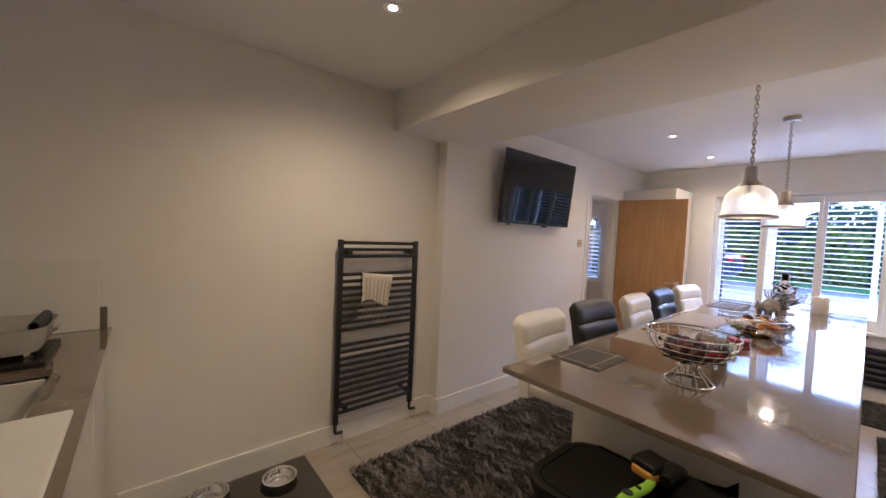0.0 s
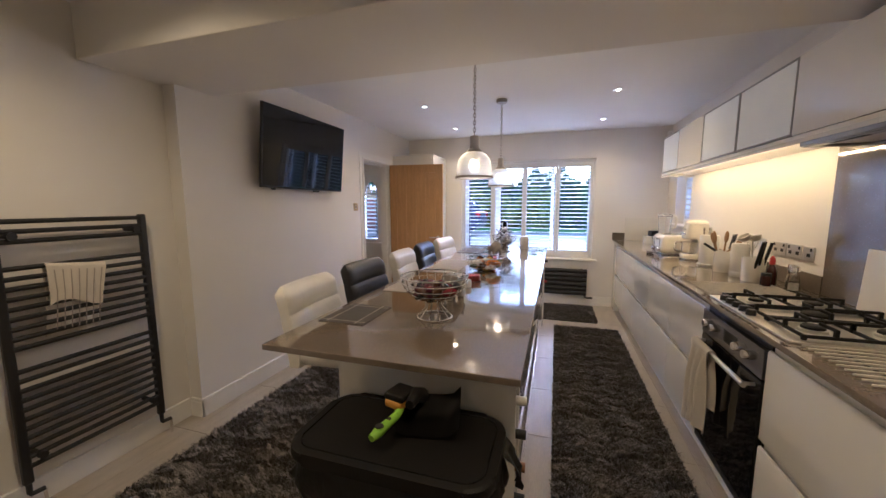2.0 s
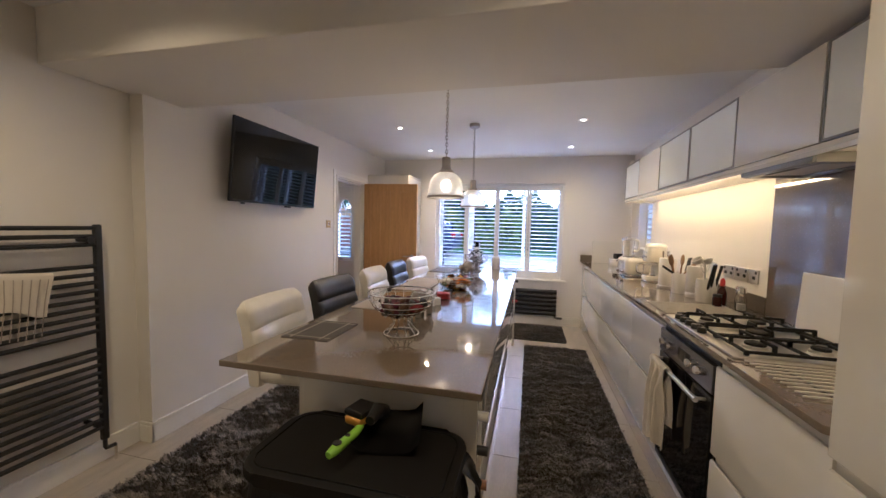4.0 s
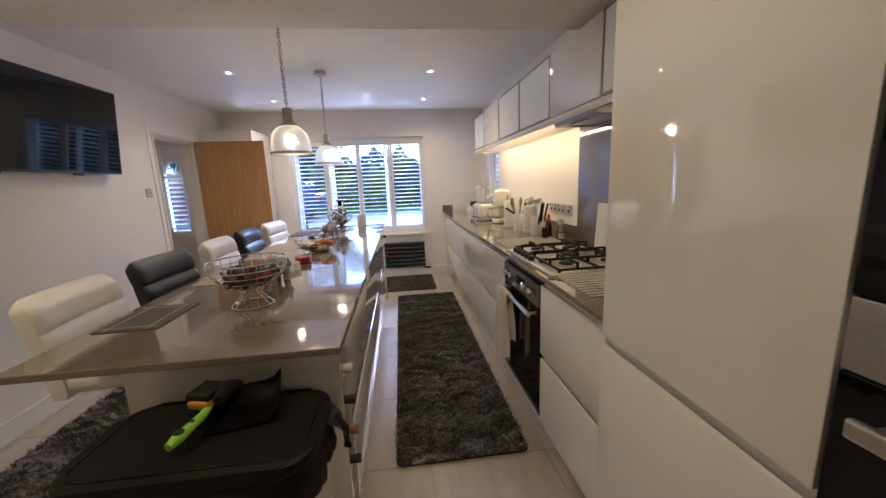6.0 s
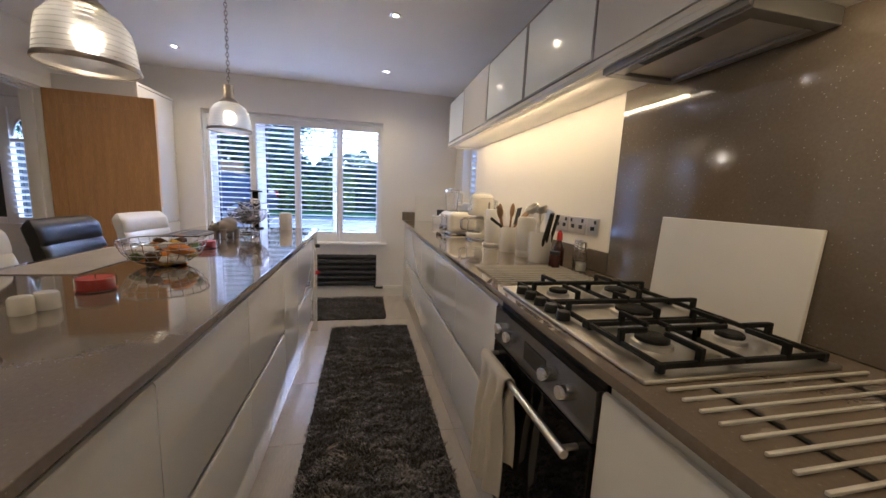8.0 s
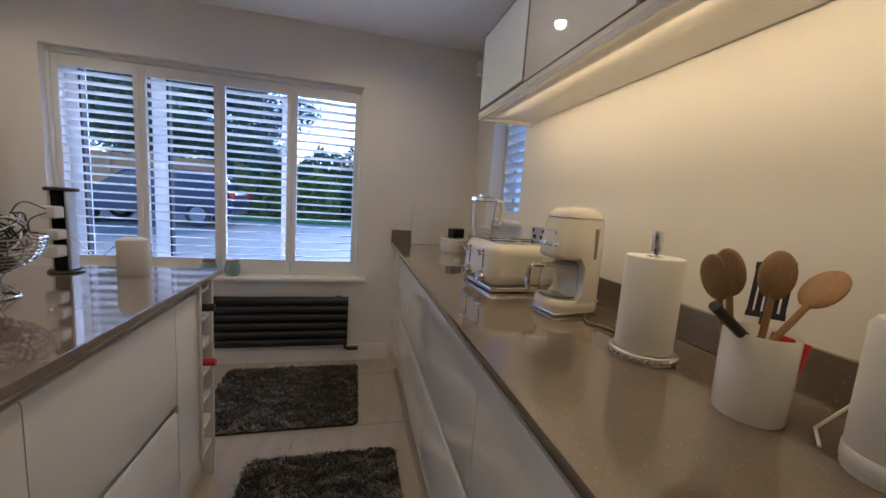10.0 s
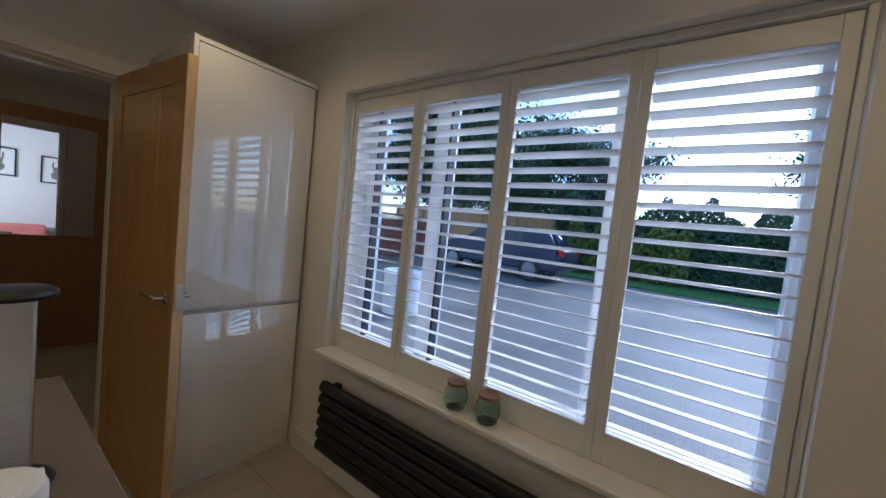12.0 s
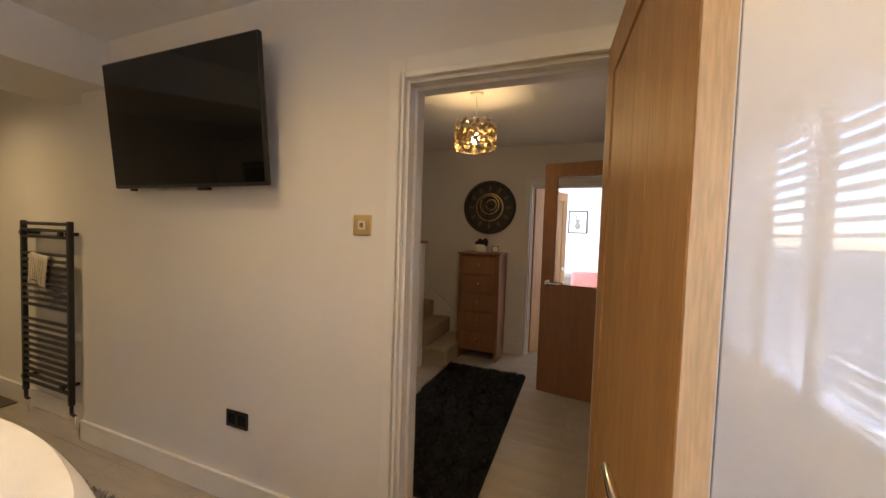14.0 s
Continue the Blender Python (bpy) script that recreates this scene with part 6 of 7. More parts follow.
def clip_jar(at, filling, label):
    d = thing("storage_jar", label, "jar", at, group="storage jars")
    bm = N()
    lathe(bm, [(0, 0), (0.048, 0), (0.052, 0.006), (0.052, 0.115), (0.042, 0.135), (0.042, 0.145), (0.039, 0.145), (0.039, 0.134), (0.049, 0.114), (0.049, 0.008), (0, 0.005)], 32)
    part("glass", bm, CLEAR, d)
    bm = N()
    lathe(bm, [(0.043, 0.147), (0.045, 0.150), (0.043, 0.160), (0.02, 0.165), (0, 0.165)], 32)
    part("lid", bm, CLEAR, d)
    bm = N()
    tube(bm, ring(0, 0, 0.143, 0.0438, 28), 0.0016, 6, True)
    tube(bm, [(0.044, 0, 0.143), (0.056, 0.004, 0.13), (0.056, 0.004, 0.11)], 0.0016, 6)
    part("clip", bm, CHROME, d)
    bm = N()
    lathe(bm, [(0, 0.0085), (0.048, 0.0085), (0.048, 0.03), (0, 0.034)], 24)
    part("contents", bm, filling, d)


clip_jar((5.50, -0.835, WT), OAK_DARK, "clear clip-top storage jar with brown contents")
clip_jar((5.365, -0.80, WT), SPOON, "clear clip-top storage jar with brown contents")
d = thing("cake_tin", "round white enamel tin with a handle", "tin", (5.655, -0.72, WT))
bm = N()
lathe(bm, [(0, 0), (0.098, 0), (0.100, 0.003), (0.100, 0.070), (0.098, 0.073)], 48)
part("body", bm, WHITE, d)
bm = N()
lathe(bm, [(0.102, 0.068), (0.103, 0.072), (0.103, 0.088), (0.098, 0.093), (0, 0.095)], 48)
part("lid", bm, WHITE, d)
bm = N()
tube(bm, [(-0.10, 0.02, 0.052), (-0.112, 0.012, 0.035), (-0.112, -0.012, 0.035), (-0.10, -0.02, 0.052)], 0.003, 8)
part("handle", bm, CHROME, d)
d = thing("weather_clock", "small black digital clock standing on the tin", "clock", pose(5.645, -0.725, WT + 0.096, 0, 0, 120))
bm = N()
box(bm, -0.055, -0.030, 0, 0.055, 0.028, 0.066, 0.004)
part("case", bm, INK, d)
bm = N()
box(bm, -0.050, 0.0278, 0.005, 0.050, 0.0292, 0.061, 0.001)
part("screen", bm, SHINY_BLACK, d)


# ---- window sill jars ----
for y in (0.965, 0.815):
    d = thing("glass_jar", "small green ribbed glass jar with a cork lid on the sill", "jar", (5.985, y, WZ0), group="sill jars")
    bm = N()
    lathe(bm, [(0, 0), (0.034, 0), (0.040, 0.006), (0.050, 0.04), (0.048, 0.07), (0.038, 0.090), (0.038, 0.100), (0.035, 0.100), (0.035, 0.089), (0.045, 0.069), (0.047, 0.04), (0.037, 0.008), (0, 0.005)], 28)
    part("glass", bm, JAR_GLASS, d)
    bm = N()
    lathe(bm, [(0.036, 0.1005), (0.041, 0.101), (0.041, 0.112), (0, 0.113)], 28)
    part("lid", bm, OAK_DARK, d)

# ---- bin and cleaning things ----
d = thing("waste_bin", "white waste bin with a black lid and bin bag edge", "bin", (1.437, 0.86, 0))


def pad(hx, hy, r, n=8):
    """A rounded rectangle outline."""
    return [(sx * (hx - r) + r * math.cos(radians(a0 + 90 * k / n)), sy * (hy - r) + r * math.sin(radians(a0 + 90 * k / n)))
            for sx, sy, a0 in ((1, 1, 0), (-1, 1, 90), (-1, -1, 180), (1, -1, 270)) for k in range(n + 1)]


part("body", prism(N(), pad(0.145, 0.265, 0.06), "z", 0.0, 0.735, 0.004), PLASTIC, d)
o = N()
n = 64
rows = []
for j, (z, g) in enumerate(((0.752, 0.004), (0.735, 0.016), (0.705, 0.020), (0.675, 0.026), (0.650, 0.018))):
    row = []
    for k in range(n):
        a = 2 * math.pi * k / n
        cc, ss = math.cos(a), math.sin(a)
        q = (abs(cc) ** 4 + abs(ss) ** 4) ** -0.25
        wv = g + 0.012 * noise.noise(Vector((cc * 5, ss * 5, z * 20))) * (j > 0) + (0.006 * math.sin(k * 2.1) if j > 2 else 0)
        row.append(o.verts.new((q * cc * (0.150 + wv), q * ss * (0.270 + wv), z + (0.03 * noise.noise(Vector((cc * 4, ss * 4, 3))) if j > 2 else 0))))
    rows.append(row)
for a, cc in zip(rows, rows[1:]):
    for k in range(n):
        o.faces.new((a[k], a[(k + 1) % n], cc[(k + 1) % n], cc[k]))
bmesh.ops.solidify(o, geom=o.faces[:], thickness=0.0015)
part("bin_bag", o, BAG, d, "crumpled black bin bag edge")
# a loose corner of the bag hangs out past the lid
o = N()
flap = []
for i in range(9):
    row = []
    for j in range(9):
        u, v = i / 8, j / 8
        width = 0.10 * (1 - 0.75 * v)
        p = Vector((0.085 + width * (u - 0.5) - 0.015 * v, -0.276 - 0.055 * math.sin(v * 1.9), 0.748 - 0.105 * v ** 1.4))
        p += Vector((0.006, 0.010 + 0.008 * v, 0.006)) * noise.noise(p * 34)
        p.y -= 0.010 * math.sin(u * 9 + v * 2) * v
        row.append(o.verts.new(p))
    flap.append(row)
for a, c in zip(flap, flap[1:]):
    for j in range(8):
        o.faces.new((a[j], a[j + 1], c[j + 1], c[j]))
bmesh.ops.solidify(o, geom=o.faces[:], thickness=0.0015)
part("bag_corner", o, BAG, d)
lid = part("lid", prism(N(), pad(0.163, 0.288, 0.075), "z", 0.750, 0.786, 0.012), BIN_BLACK, d, "black plastic lid")
bm = N()
tube(bm, [(x, y, 0.7862) for x, y in pad(0.137, 0.262, 0.055)], 0.0022, 6, True)
part("lid_groove", bm, SHINY_BLACK, lid)

d = thing("dustpan", "black dustpan lying on the bin lid", "dustpan", pose(1.500, 0.80, 0.787, 0, 0, 12))
o = N()
vs = {}
for i in range(9):
    for j in range(9):
        x, y = -0.075 + 0.15 * i / 8, -0.095 + 0.19 * j / 8
        z = 0.006 + 0.045 * max(0, (i - 4) / 4) ** 2 + 0.03 * abs((j - 4) / 4) ** 6
        vs[i, j] = o.verts.new((x, y, z))
for i in range(8):
    for j in range(8):
        o.faces.new((vs[i, j], vs[i + 1, j], vs[i + 1, j + 1], vs[i, j + 1]))
bmesh.ops.solidify(o, geom=o.faces[:], thickness=0.003)
part("pan", o, BIN_BLACK, d)
bm = N()
tube(bm, [(0.072, 0.03, 0.046), (0.03, 0.04, 0.072), (-0.03, 0.05, 0.070)], [0.024, 0.022, 0.014], 12)
part("pan_handle", bm, RUBBER, d)
d = thing("hand_brush", "hand brush with lime green grip and yellow head", "brush", pose(1.465, 0.875, 0.806, 0, 0, -14))
o = N()
tube(o, [(-0.125, 0, 0.012), (-0.10, 0, 0.014), (-0.06, 0, 0.017), (-0.02, 0, 0.02), (0.01, 0.004, 0.026)], [0.010, 0.015, 0.013, 0.012, 0.010], 14)
part("grip", o, LIME, d, "lime green rubber grip")
for x, r in ((-0.092, 0.012), (-0.052, 0.007), (-0.02, 0.006)):
    bm = N()
    lathe(bm, [(0, 0.003), (r, 0.002), (r * 1.05, 0)], 14, (x, 0, 0.0285))
    part("grip_pad", bm, INK, d)
bm = N()
box(bm, -0.004, -0.004, 0.022, 0.07, 0.060, 0.048, 0.009, 3)
part("head", bm, YELLOW, d, "yellow brush head")
bm = N()
box(bm, 0.0, -0.006, 0.046, 0.078, 0.064, 0.066, 0.006, 2)
part("bristles", bm, RUBBER, d, "black bristles")

# ---- rear counter with the sink ----
bm = N()
o = N()
SX0, SX1, SY0, SY1 = -0.18, 0.225, 1.86, 2.27
for q in ((X0 + 0.001, 1.10, 0.34, SY0), (X0 + 0.001, SY1, 0.34, YL - 0.001), (X0 + 0.001, SY0, SX0, SY1), (SX1, SY0, 0.34, SY1)):
    box(bm, q[0], q[1], WB, q[2], q[3], WT)
bmesh.ops.remove_doubles(bm, verts=bm.verts, dist=0.0002)
solid("sink_worktop", bm, QUARTZ, "taupe quartz worktop round the inset sink", "worktop")
bm = N()
box(bm, X0 + 0.005, YL - 0.019, WT + 0.001, 0.325, YL - 0.001, WT + 0.10, 0.002)
solid("sink_upstand", bm, STONE_DARK, "dark taupe upstand behind the sink counter", "upstand")
bm = N()
box(bm, X0 + 0.005, YL - 0.036, WT + 0.001, 0.300, YL - 0.020, 1.255, 0.002)
solid("sink_splashback", bm, WHITE, "white splashback panel behind the dish rack", "splashback")
bm = N()
box(bm, X0 + 0.02, 1.12, 0.0, 0.295, YL - 0.02, WB - 0.20)
box(bm, 0.275, 1.12, WB - 0.20, 0.295, YL - 0.02, WB - 0.001)
d = solid("sink_cabinet", bm, CARCASS, "white cabinet under the sink counter", "cabinet")
for a, c in ((1.12, 1.72), (1.72, 2.30), (2.30, 2.795)):
    bm = N()
    box(bm, 0.297, a + 0.002, 0.15, 0.317, c - 0.002, 0.885, 0.002)
    p = part("door", bm, GLOSS, d)
s = thing("sink", "white ceramic inset sink", "sink", (0.02, 2.06, WB - 0.19))
bm = N()
w2, d2_ = (SX1 - SX0) / 2, (SY1 - SY0) / 2
box(bm, -w2, -d2_, 0.0, w2, d2_, 0.012, 0.004)
for q in ((-w2, -d2_, -w2 + 0.014, d2_), (w2 - 0.014, -d2_, w2, d2_), (-w2 + 0.014, -d2_, w2 - 0.014, -d2_ + 0.014), (-w2 + 0.014, d2_ - 0.014, w2 - 0.014, d2_)):
    box(bm, q[0], q[1], 0.012, q[2], q[3], 0.186, 0.002)
part("basin", bm, WHITE, s)
bm = N()
lathe(bm, [(0, 0.018), (0.03, 0.018), (0.035, 0.0125)], 20)
part("drain", bm, CHROME, s)
bm = N()
box(bm, -0.24, 1.14, WT + 0.001, 0.315, 1.845, WT + 0.014, 0.005)
solid("drying_board", bm, PLASTIC, "white board lying on the sink counter", "board")
d = thing("dish_rack", "white dish drainer with dark cloth hanging on it", "dish rack", (0.01, 2.46, WT))
bm = N()
box(bm, -0.20, -0.155, 0.0005, 0.19, 0.155, 0.020, 0.006)
part("tray", bm, RUBBER, d, "dark drip tray")
o = N()
rows = []
for z, g in ((0.040, 0.0), (0.06, 0.010), (0.125, 0.020), (0.128, 0.028)):
    row = []
    for k in range(40):
        a = 2 * math.pi * k / 40
        c, q_ = math.cos(a), math.sin(a)
        r_ = (abs(c) ** 5 + abs(q_) ** 5) ** -0.2
        row.append(o.verts.new((r_ * c * (0.165 + g), r_ * q_ * (0.125 + g), z)))
    rows.append(row)
for a, c in zip(rows, rows[1:]):
    for k in range(40):
        o.faces.new((a[k], a[(k + 1) % 40], c[(k + 1) % 40], c[k]))
o.faces.new(rows[0][::-1])
bmesh.ops.solidify(o, geom=o.faces[:], thickness=0.003)
part("basket", o, WHITE, d)
for x in (-0.14, 0.14):
    for y in (-0.11, 0.11):
        bm = N()
        tube(bm, [(x, y, 0.019), (x, y, 0.042)], 0.008, 8)
        part("foot", bm, CHROME, d)
bm = N()
tube(bm, [(0.187, -0.035, 0.09), (0.20, -0.03, 0.10), (0.20, 0.03, 0.10), (0.187, 0.035, 0.09)], 0.004, 8)
tube(bm, [(-0.05, -0.147, 0.09), (-0.045, -0.16, 0.10), (0.045, -0.16, 0.10), (0.05, -0.147, 0.09)], 0.004, 8)
part("handle", bm, CHROME, d)
for k in range(3):
    bm = N()
    lathe(bm, [(0, 0.004), (0.05, 0.004), (0.085, 0.016), (0.086, 0.019), (0.05, 0.008), (0, 0.008)], 28, m=pose(-0.09 + 0.05 * k, 0.0, 0.125, 0, 78, 0))
    part("plate", bm, WHITE, d)
dc = thing("dish_cloth", "dark grey cloth hanging from the dish drainer", "cloth", pose(0.165, 2.47, WT + 0.130, 0, 0, 90))
part("cloth", hanging_cloth(N(), 0.22, 0.125, 0.06, 0.014, 0.012, 16, 0.004), shader("grey_cloth", (0.055, 0.06, 0.062), 0.95, bump=0.5, bump_scale=200), dc)

# ---- pet mat and bowls ----
bm = N()
box(bm, 0.50, 2.28, 0.0005, 1.245, 2.775, 0.009, 0.003)
solid("pet_mat", bm, MAT, "dark grey rubber mat under the pet bowls", "mat")
for x, y in ((1.045, 2.59), (0.72, 2.66)):
    d = thing("pet_bowl", "stainless steel pet bowl with a dark rubber base", "bowl", (x, y, 0.009), group="pet bowls")
    bm = N()
    lathe(bm, [(0, 0.010), (0.062, 0.010), (0.072, 0.020), (0.080, 0.048), (0.088, 0.052), (0.090, 0.050), (0.086, 0.046), (0.078, 0.018), (0.066, 0.004), (0, 0.004)], 40)
    part("bowl", bm, CHROME, d)
    bm = N()
    lathe(bm, [(0.060, 0.0), (0.098, 0.0), (0.098, 0.006), (0.086, 0.040), (0.082, 0.040), (0.07, 0.004)], 40)
    part("rubber_base", bm, RUBBER, d)

# magazines at the far end of the island
for k, mt in enumerate((PLASTIC, CARPAINT, PAPER)):
    bm = N()
    box(bm, -0.0025, -0.10, 0, 0.0025, 0.10, 0.27, 0.001)
    solid("magazine", bm, mt, "glossy magazine standing against the island end", "magazine", group="magazines", at=pose(4.905 + 0.018 * k, 0.74, 0.001, 0, -5, 0))

# ---- hall ----
d = thing("chest_of_drawers", "tall narrow oak chest of five drawers in the hall", "chest of drawers", (4.13, 5.44, 0))
bm = N()
for sx in (-1, 1):
    box(bm, sx * 0.215 - 0.016, -0.20, 0.0, sx * 0.215 + 0.016, 0.19, 1.17, 0.004)
box(bm, -0.199, -0.18, 0.10, 0.199, 0.188, 1.17)
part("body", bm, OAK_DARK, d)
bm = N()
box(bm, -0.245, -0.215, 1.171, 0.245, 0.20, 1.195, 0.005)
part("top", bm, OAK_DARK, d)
for k in range(5):
    bm = N()
    z = 0.125 + 0.208 * k
    box(bm, -0.195, -0.198, z, 0.195, -0.181, z + 0.198, 0.003)
    q = part("drawer", bm, OAK_DARK, d)
    bm = N()
    lathe(bm, [(0, 0.018), (0.012, 0.016), (0.012, 0.010), (0.006, 0)], 14, m=pose(0, -0.198, z + 0.105, 90, 0, 0))
    part("knob", bm, CHROME, q)
d = thing("wall_clock", "large round dark skeleton clock with pale numerals", "clock", pose(4.13, 5.645, 1.72, 90, 0, 0))
bm = N()
tube(bm, ring(0, 0, 0.02, 0.292, 64), 0.024, 10, True)
part("rim", bm, CLOCKFACE, d)
bm = N()
lathe(bm, [(0, 0.004), (0.285, 0.004), (0.285, 0.010), (0, 0.010)], 64)
part("face", bm, CLOCKFACE, d)
for k in range(12):
    a = math.pi / 6 * k
    bm = N()
    box(bm, -0.012, 0.195, 0.010, -0.004, 0.255, 0.014, m=pose(0, 0, 0, 0, 0, math.degrees(a)))
    box(bm, 0.004, 0.195, 0.010, 0.012, 0.255, 0.014, m=pose(0, 0, 0, 0, 0, math.degrees(a)))
    part("numeral", bm, GREYSTONE, d)
for r in (0.16, 0.11, 0.06):
    bm = N()
    tube(bm, ring(0.02 * (r < 0.1), 0.03 * (r < 0.12), 0.016, r, 36), 0.008, 6, True)
    part("gear", bm, BRASS, d)
for a, ln_ in ((40, 0.13), (170, 0.19)):
    bm = N()
    box(bm, -0.006, -0.03, 0.022, 0.006, ln_, 0.026, m=pose(0, 0, 0, 0, 0, a))
    part("clock_hand", bm, INK, d)
d = thing("chest_ornament", "black flowers in a white square pot on the chest", "flower pot", (4.11, 5.42, 1.195))
bm = N()
box(bm, -0.055, -0.055, 0, 0.055, 0.055, 0.085, 0.005)
part("pot", bm, WHITE, d)
for k in range(18):
    r = random.Random(k)
    bm = N()
    bmesh.ops.create_icosphere(bm, subdivisions=1, radius=r.uniform(0.018, 0.030))
    bmesh.ops.translate(bm, vec=(r.uniform(-0.065, 0.065), r.uniform(-0.05, 0.05), r.uniform(0.09, 0.14)), verts=bm.verts)
    part("flower", bm, INK, d)
d = thing("photo_frame", "small dark photo frame on the chest", "photo frame", pose(4.27, 5.40, 1.195, -8, 0, 20))
bm = N()
box(bm, -0.04, -0.006, 0, 0.04, 0.006, 0.075, 0.003)
part("surround", bm, OAK_DARK, d)
bm = N()
box(bm, -0.03, -0.0075, 0.01, 0.03, -0.0058, 0.065)
part("print", bm, PLASTIC, d)

d = thing("hall_pendant", "gold and silver petal drum shade hall light, lit", "pendant light", (4.40, 4.02, 2.02))
bm = N()
lathe(bm, [(0.05, 0.41), (0.05, 0.392), (0.03, 0.385), (0, 0.385)], 24)
part("ceiling_rose", bm, PLASTIC, d)
bm = N()
tube(bm, [(0, 0, 0.386), (0, 0, 0.12)], 0.003, 8)
part("flex", bm, PLASTIC, d)
bm = N()
tube(bm, ring(0, 0, 0.0, 0.15, 40), 0.003, 6, True)
part("lower_ring", bm, CHROME, d)
bm = N()
tube(bm, ring(0, 0, 0.185, 0.15, 40), 0.003, 6, True)
for k in range(3):
    a = 2 * math.pi * k / 3
    tube(bm, [(0, 0, 0.185), (0.15 * math.cos(a), 0.15 * math.sin(a), 0.185)], 0.002, 6)
part("shade_frame", bm, CHROME, d)
rng = random.Random(12)
petal = N()
lathe(petal, [(0, 0.004), (0.009, 0.002), (0.015, 0.0), (0.009, -0.001), (0, 0.001)], 8)
me = mesh_of("petal", petal, BRASS)
for k in range(270):
    a = 2 * math.pi * rng.random()
    o = new("petal", me)
    o.parent = d
    o.matrix_local = pose(0.15 * math.cos(a), 0.15 * math.sin(a), 0.185 * rng.random(), rng.uniform(-25, 25), 90 + rng.uniform(-35, 35), math.degrees(a))
bm = N()
lathe(bm, [(0, 0.035), (0.022, 0.04), (0.032, 0.065), (0.024, 0.09), (0.014, 0.12), (0, 0.12)], 16)
part("bulb", bm, BULB, d).visible_shadow = False

st = thing("staircase", "carpeted hall stairs with a white string and low wall", "stairs", kind="structure")
for k in range(9):
    bm = N()
    box(bm, 2.62, 4.86, 0.185 * k, 3.92 - 0.225 * k, 5.60, 0.185 * (k + 1), 0.018, 3)
    part("step", bm, CARPET, st)
bm = N()
prism(bm, [(3.98, 0.0), (3.98, 0.24), (2.70, 1.30), (2.62, 1.30), (2.62, 0.0)], "y", 5.602, 5.648)
part("string", bm, TRIM, st)
bm = N()
box(bm, 2.62, 4.76, 0.0, 3.66, 4.84, 1.28, 0.003)
part("low_wall", bm, TRIM, st)
bm = N()
box(bm, 2.60, 4.74, 1.282, 3.68, 4.86, 1.31, 0.006)
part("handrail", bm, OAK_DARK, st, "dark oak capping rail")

# ---- far room seen through the hall ----
d = thing("framed_print", "black framed print with a grey animal sketch", "picture", (5.10, 7.897, 1.66))
bm = N()
for q in ((-0.15, -0.19, -0.132, 0.19), (0.132, -0.19, 0.15, 0.19), (-0.132, -0.19, 0.132, -0.172), (-0.132, 0.172, 0.132, 0.19)):
    box(bm, q[0], -0.02, q[1], q[2], 0, q[3], 0.002)
part("surround", bm, INK, d)
bm = N()
box(bm, -0.131, -0.008, -0.171, 0.131, -0.003, 0.171)
part("mount", bm, PAPER, d)
bm = N()
for c, r in (((0, 0, -0.07), (0.05, 0.002, 0.06)), ((0, 0, 0.01), (0.035, 0.002, 0.04)), ((-0.03, 0, 0.075), (0.012, 0.002, 0.05)), ((0.03, 0, 0.075), (0.012, 0.002, 0.05))):
    q = N()
    bmesh.ops.create_icosphere(q, subdivisions=2, radius=1)
    bmesh.ops.scale(q, vec=r, verts=q.verts)
    bmesh.ops.translate(q, vec=(c[0], -0.0085, c[2]), verts=q.verts)
    merge(bm, q)
part("sketch", bm, GREYSTONE, d)
copy_thing(d, pose(5.62, 7.897, 1.62))
d = thing("sofa", "grey sofa with a coral cushion in the far room", "sofa", (5.45, 7.45, 0))
bm = N()
box(bm, -0.7, -0.36, 0.05, 0.7, 0.4, 0.42, 0.05, 3)
part("seat", bm, GREYSTONE, d)
bm = N()
box(bm, -0.7, 0.22, 0.40, 0.7, 0.42, 0.80, 0.06, 3)
part("backrest", bm, GREYSTONE, d)
bm = N()
box(bm, -0.24, -0.06, -0.20, 0.24, 0.06, 0.20, 0.055, 4)
solid("cushion", bm, PINK, "coral pink cushion on the sofa", "cushion", at=pose(5.28, 7.56, 0.66, -14, 0, 0))
d = thing("window_4", "shuttered bright window of the far room", "window", kind="structure")
bm = N()
for q in ((6.2, 0.85, 6.26, 2.05), (7.1, 0.85, 7.16, 2.05), (6.26, 0.85, 7.1, 0.91), (6.26, 1.99, 7.1, 2.05)):
    box(bm, 4.001, q[0], q[1], 4.05, q[2], q[3], 0.004)
part("window_frame", bm, UPVC, d)

# ---- outside ----
G = 0.16
bm = N()
prism(bm, [(XW + 0.285, G - 0.3), (XW + 0.285, -0.12), (15.0, G), (400, G), (400, G - 0.3)], "y", -90, 90)
solid("ground", bm, ASPHALT, "wet grey tarmac drive in front of the house", "ground", "structure")
bm = N()
box(bm, -200, -90, -0.4, XW + 0.28, -1.235, -0.124)
solid("ground_side", bm, ASPHALT, "paved ground beside the house", "ground", "structure")
bm = N()
box(bm, 17.2, -40, G + 0.002, 20.4, 4.2, G + 0.06, 0.02)
solid("lawn", bm, GRASS, "strip of green lawn in front of the hedge", "lawn", "structure")


